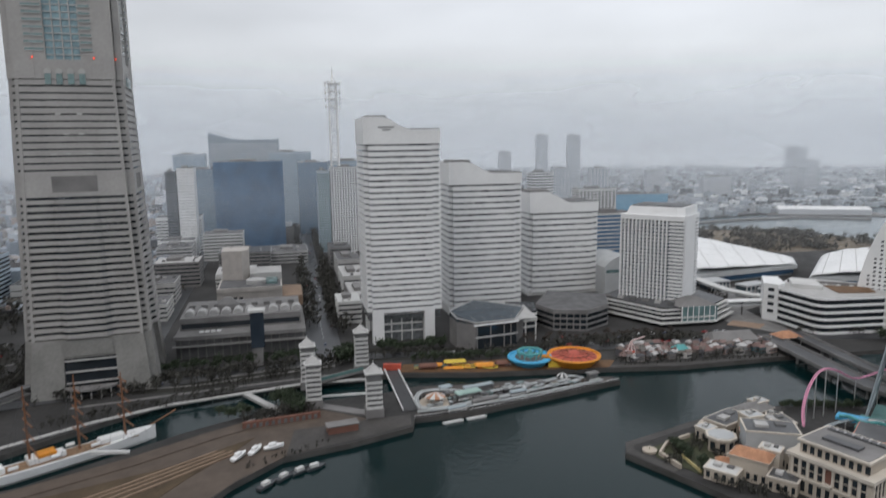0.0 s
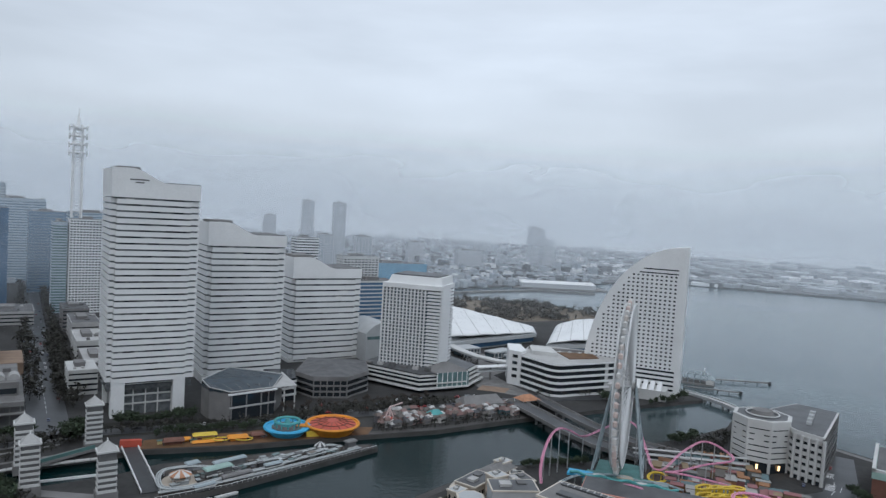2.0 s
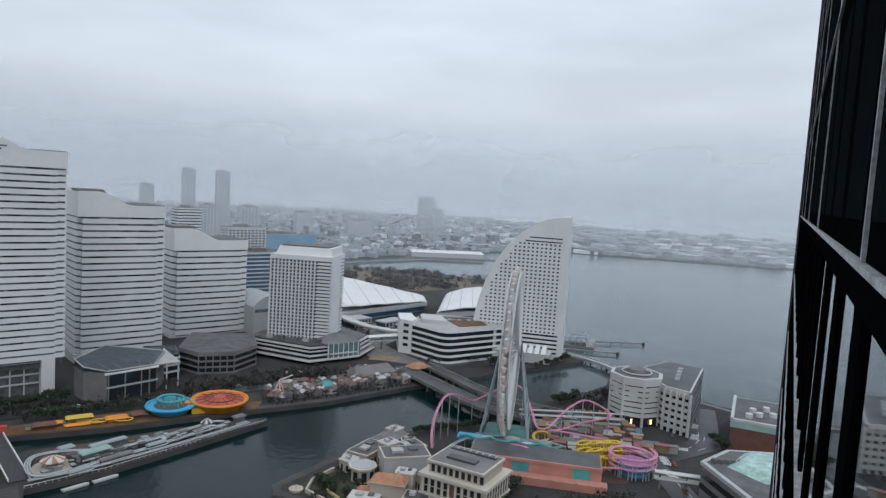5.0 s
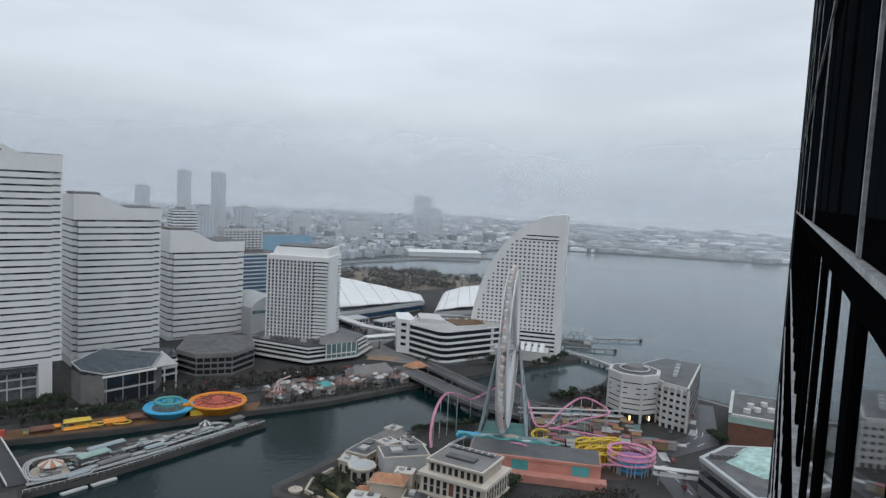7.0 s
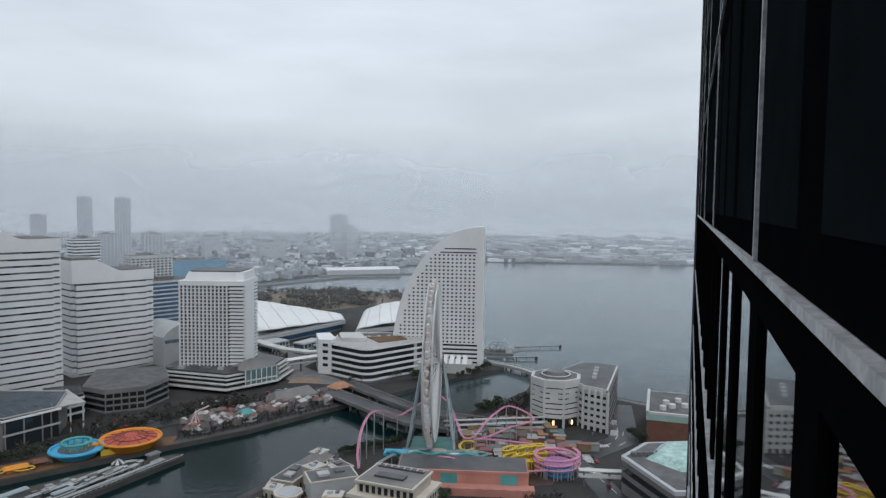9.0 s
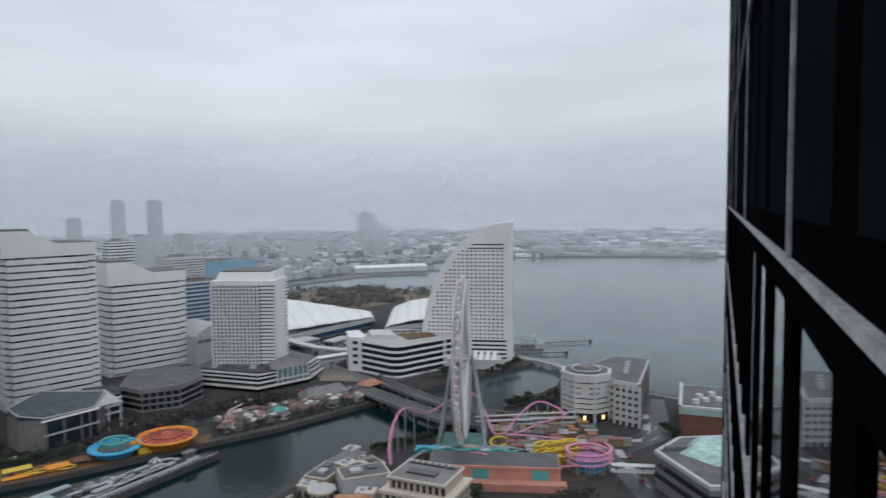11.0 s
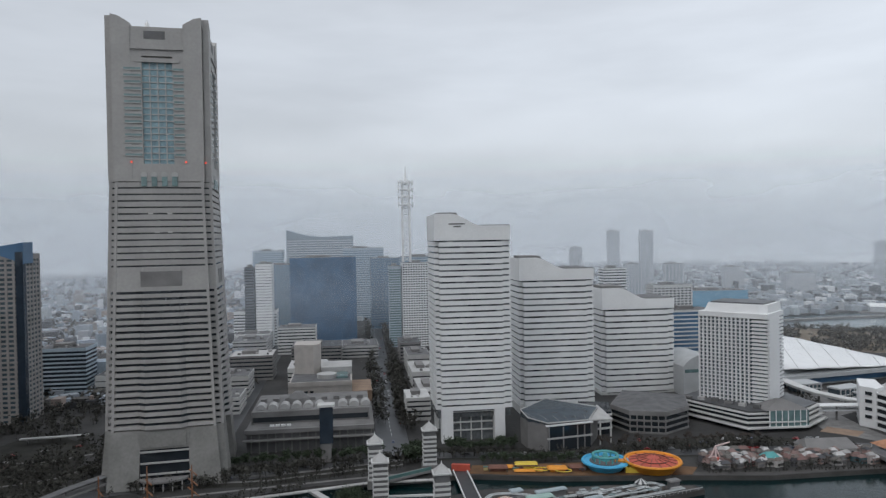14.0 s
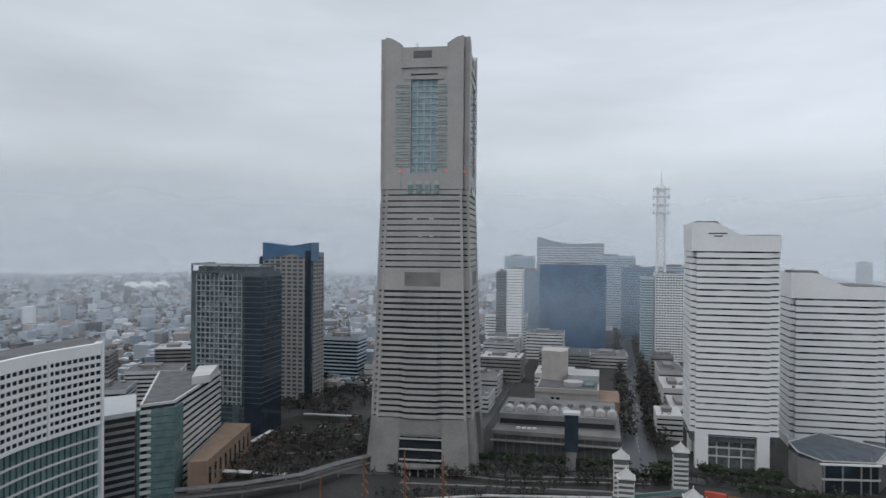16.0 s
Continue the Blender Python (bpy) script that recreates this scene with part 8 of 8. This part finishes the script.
for k in range(6):
    part("rooftop_unit", Geo().rbox(280 + k * 3, 250 - k * 1.5, 20.2, 22.5, 2.4, 2.4, 0.6), DARKC, wp)

# ---- sea piers ----
for a, b in (((459, 589), (515, 568.5)), ((411.5, 563), (453.7, 536))):
    s = thing("mooring_pier", (0, 0, 0), 0, "long thin steel mooring pier", "pier", "mooring piers")
    part("deck", Geo().prism(strip([a, b], 2.6), 2.0, 2.8), CONC, s)
    part("end_dolphin", Geo().cyl(b[0], b[1], -1, 3.6, 1.5, n=10), DSTEEL, s)
    for k in range(6):
        p = Vector(a).lerp(Vector(b), k / 5)
        part("pile", Geo().cyl(p.x, p.y, -1, 2, 0.5, n=6), DSTEEL, s)
fp = thing("floating_pier", (440, 582, 0), -39, "green and grey ferry pier with canopies", "pier")
part("deck", Geo().box(-14, 16, -10, 10, -0.5, 1.6), CONC, fp)
part("gangway", Geo().box(-52, -13, 5, 8, 1.7, 2.4), CONC, fp)
part("gangway", Geo().box(-50, -13, -6, -3.5, 1.7, 2.4), CONC, fp)
part("scaffold", Geo().bars([((x, y, 1.6), (x, y, 10)) for x in (-9, -3, 3, 9) for y in (-7, 7)] + [((x, y, z), (x + 6, y, z)) for x in (-9, -3, 3) for y in (-7, 7) for z in (5.5, 10)] + [((x, -7, 10), (x, 7, 10)) for x in (-9, -3, 3, 9)], 0.35, 5), PALEG, fp)
part("ferry_hut", Geo().box(8, 15, -8, -3, 1.6, 5), WHITE2, fp)
for x in (-8, 2, 12):
    part("canopy", Geo().prism(rect(9, 12, x - 4.5, -6), 6, 9, rect(1, 1, x - 0.5, -0.5)), PALEG, fp)
    part("post", Geo().cyl(x, 0, 1.6, 6, 0.4, n=6), WSTEEL, fp)
part("mast", Geo().cyl(6, 0, 9, 16, 0.25, n=5), WSTEEL, fp)

# far breakwater and terminal shed
single("breakwater", Geo().prism(strip([(380, 1262), (470, 1300), (600, 1345), (716, 1305)], 12), -1, 3), CONC, "low dark stone harbour breakwater", "breakwater")
fs = thing("terminal_shed", (590, 1400, 0), -12, "long white harbour terminal shed", "shed")
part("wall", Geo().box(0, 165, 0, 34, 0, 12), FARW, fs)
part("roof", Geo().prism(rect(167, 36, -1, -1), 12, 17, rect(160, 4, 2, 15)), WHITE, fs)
part("quay", Geo().box(-20, 190, -10, 50, -1, 2.5), CONC, fs)

# more dark planting and sheds among the banquet village
far_row((88, 310), (112, 338), 40, 3.5, 4)
far_row((112, 318), (126, 340), 26, 4, 3)
far_row((104, 292), (128, 280), 26, 4, 3)
for k, (x, y, w, d, h, m) in enumerate(((124, 314, 7, 5, 4, ROOFD), (112, 308, 6, 5, 3.5, TERRA), (140, 356, 9, 5, 5, ROOFD), (118, 350, 7, 5, 4, CREAM2), (156, 360, 8, 6, 5, ROOFD), (143, 306, 8, 6, 9, SLATE), (146, 334, 6, 6, 11, TAN), (132, 332, 7, 5, 8, TERRA))):
    pitched("village_annex", x, y, -36 + 20 * (k % 3), w, d, h, 2, (CREAM, TAN, CREAM)[k % 3], m, ("small cream annex with dark roof", "small tan annex with tiled roof", "small cream annex beside the garden")[k % 3], k % 2 == 0)

single("tree_stands", GROVE, GROVEM, "dark bare and evergreen winter trees along the streets", "trees", kind="stuff")

# ---- park woods ----
PARKL = mat("sandy_winter_grass", (0.17, 0.14, 0.105), 0.95, var=0.35, scale=0.03, fine=0.3)
rw = random.Random(11)
woods = Geo()
WPOLY = [(330, 965), (400, 925), (560, 960), (585, 1000), (515, 1105), (385, 1160), (290, 1120)]
for i in range(1500):
    x, y = rw.uniform(290, 590), rw.uniform(920, 1165)
    if not inside((x, y), WPOLY) or (x - 500) ** 2 / 2 + (y - 1000) ** 2 < 500 or noise.noise(Vector((x * 0.022, y * 0.016, 3.1))) < -0.06:
        continue
    h = rw.uniform(6, 13)
    for k in range(9):
        p = Vector((x + rw.gauss(0, 1.8), y + rw.gauss(0, 1.8), GZ + h * rw.uniform(0.3, 0.85)))
        s = rw.uniform(1.6, 3.0)
        woods.add([p + Vector((rw.uniform(-s, s), rw.uniform(-s, s), rw.uniform(-s, s))) for q in range(4)], [(0, 1, 2), (0, 2, 3), (0, 3, 1), (1, 3, 2)])
    woods.tube([(x, y, GZ), (x, y, GZ + h * 0.6)], 0.3, 3)
single("park_woods", woods, WOODM, "dark mixed winter woodland in the waterside park", "trees", kind="stuff")
sheet("park_lawn", WPOLY, PARKL, "dry brown park lawn", t=0.05)

# ---- the low city in the distance ----
rc = random.Random(21)


def city(name, n, test, size, height, label, material):
    g, k, tries = Geo(), 0, 0
    while k < n and tries < n * 12:
        tries += 1
        az, d = radians(rc.uniform(-66, 68)), rc.uniform(0, 1) ** 1.35
        d = 640 + 3900 * d
        x, y = -d * math.sin(az), d * math.cos(az)
        if not test(x, y, d, math.degrees(az)) or not inside((x, y), MAIN):
            continue
        w, l = rc.uniform(*size), rc.uniform(*size)
        h = rc.uniform(*height) * (1.0 if rc.random() < 0.93 else 1.7)
        a = radians(rc.choice((16, 16, 30, 45, 5)) + rc.choice((0, 90)))
        g.rbox(x, y, GZ - 1, GZ + h, w, l, a)
        if rc.random() < 0.4:
            g.rbox(x, y, GZ + h, GZ + h + rc.uniform(1.5, 4), w * 0.4, l * 0.4, a)
        k += 1
    single(name, g, material, label, "city buildings", kind="stuff")


clear = lambda x, y, d, az: not (-470 < x < 260 and y < 1180 and az < 25) and not (az > 25 and d < 720)
avenue = lambda x, y: abs((x + 124) - (y - 520) * -0.2815) < 26
city("city_low_west", 8200, lambda x, y, d, az: az > 10 and clear(x, y, d, az) and not avenue(x, y), (7, 16), (5, 11), "dense low pale city houses", CITY)
city("city_mid_west", 1000, lambda x, y, d, az: az > 5 and clear(x, y, d, az) and d > 780 and not avenue(x, y), (10, 24), (10, 27), "mid-rise pale city blocks", CITY)
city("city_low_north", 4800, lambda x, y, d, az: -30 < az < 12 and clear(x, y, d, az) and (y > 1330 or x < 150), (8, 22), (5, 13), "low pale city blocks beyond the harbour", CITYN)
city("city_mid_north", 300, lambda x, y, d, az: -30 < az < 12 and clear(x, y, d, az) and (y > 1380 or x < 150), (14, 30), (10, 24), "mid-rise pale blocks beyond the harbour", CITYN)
city("port_sheds", 900, lambda x, y, d, az: az < -22 and d > 1850, (20, 70), (5, 11), "long pale port sheds across the bay", SHEDS)
# low tree masses among the houses
gt = Geo()
for i in range(2600):
    az, d = radians(rc.uniform(10, 67)), 700 + 2600 * rc.random() ** 1.3
    x, y = -d * math.sin(az), d * math.cos(az)
    if not clear(x, y, d, math.degrees(az)) or avenue(x, y):
        continue
    cx_ = noise.noise(Vector((x * 0.004, y * 0.004, 0)))
    if cx_ < -0.12:
        continue
    for k in range(5):
        p = Vector((x + rc.gauss(0, 5), y + rc.gauss(0, 5), GZ + rc.uniform(2, 10)))
        s = rc.uniform(3, 6)
        gt.add([p + Vector((rc.uniform(-s, s), rc.uniform(-s, s), rc.uniform(-s, s))) for q in range(4)], [(0, 1, 2), (0, 2, 3), (0, 3, 1), (1, 3, 2)])
single("city_trees", gt, WOODM, "dark tree masses between the houses", "trees", kind="stuff")
for x, y in ((-2010, 1480), (-1985, 1520), (-1958, 1558)):
    g_t = Geo()
    for k in range(6):
        a0, a1 = k * math.pi / 12, (k + 1) * math.pi / 12
        g_t.cyl(x, y, 3 + 26 * math.sin(a0), 3 + 26 * math.sin(a1), 30 * math.cos(a0), 30 * math.cos(a1), 20)
    single("storage_dome", g_t, WHITE, "white round storage dome in haze", "dome", "storage domes")
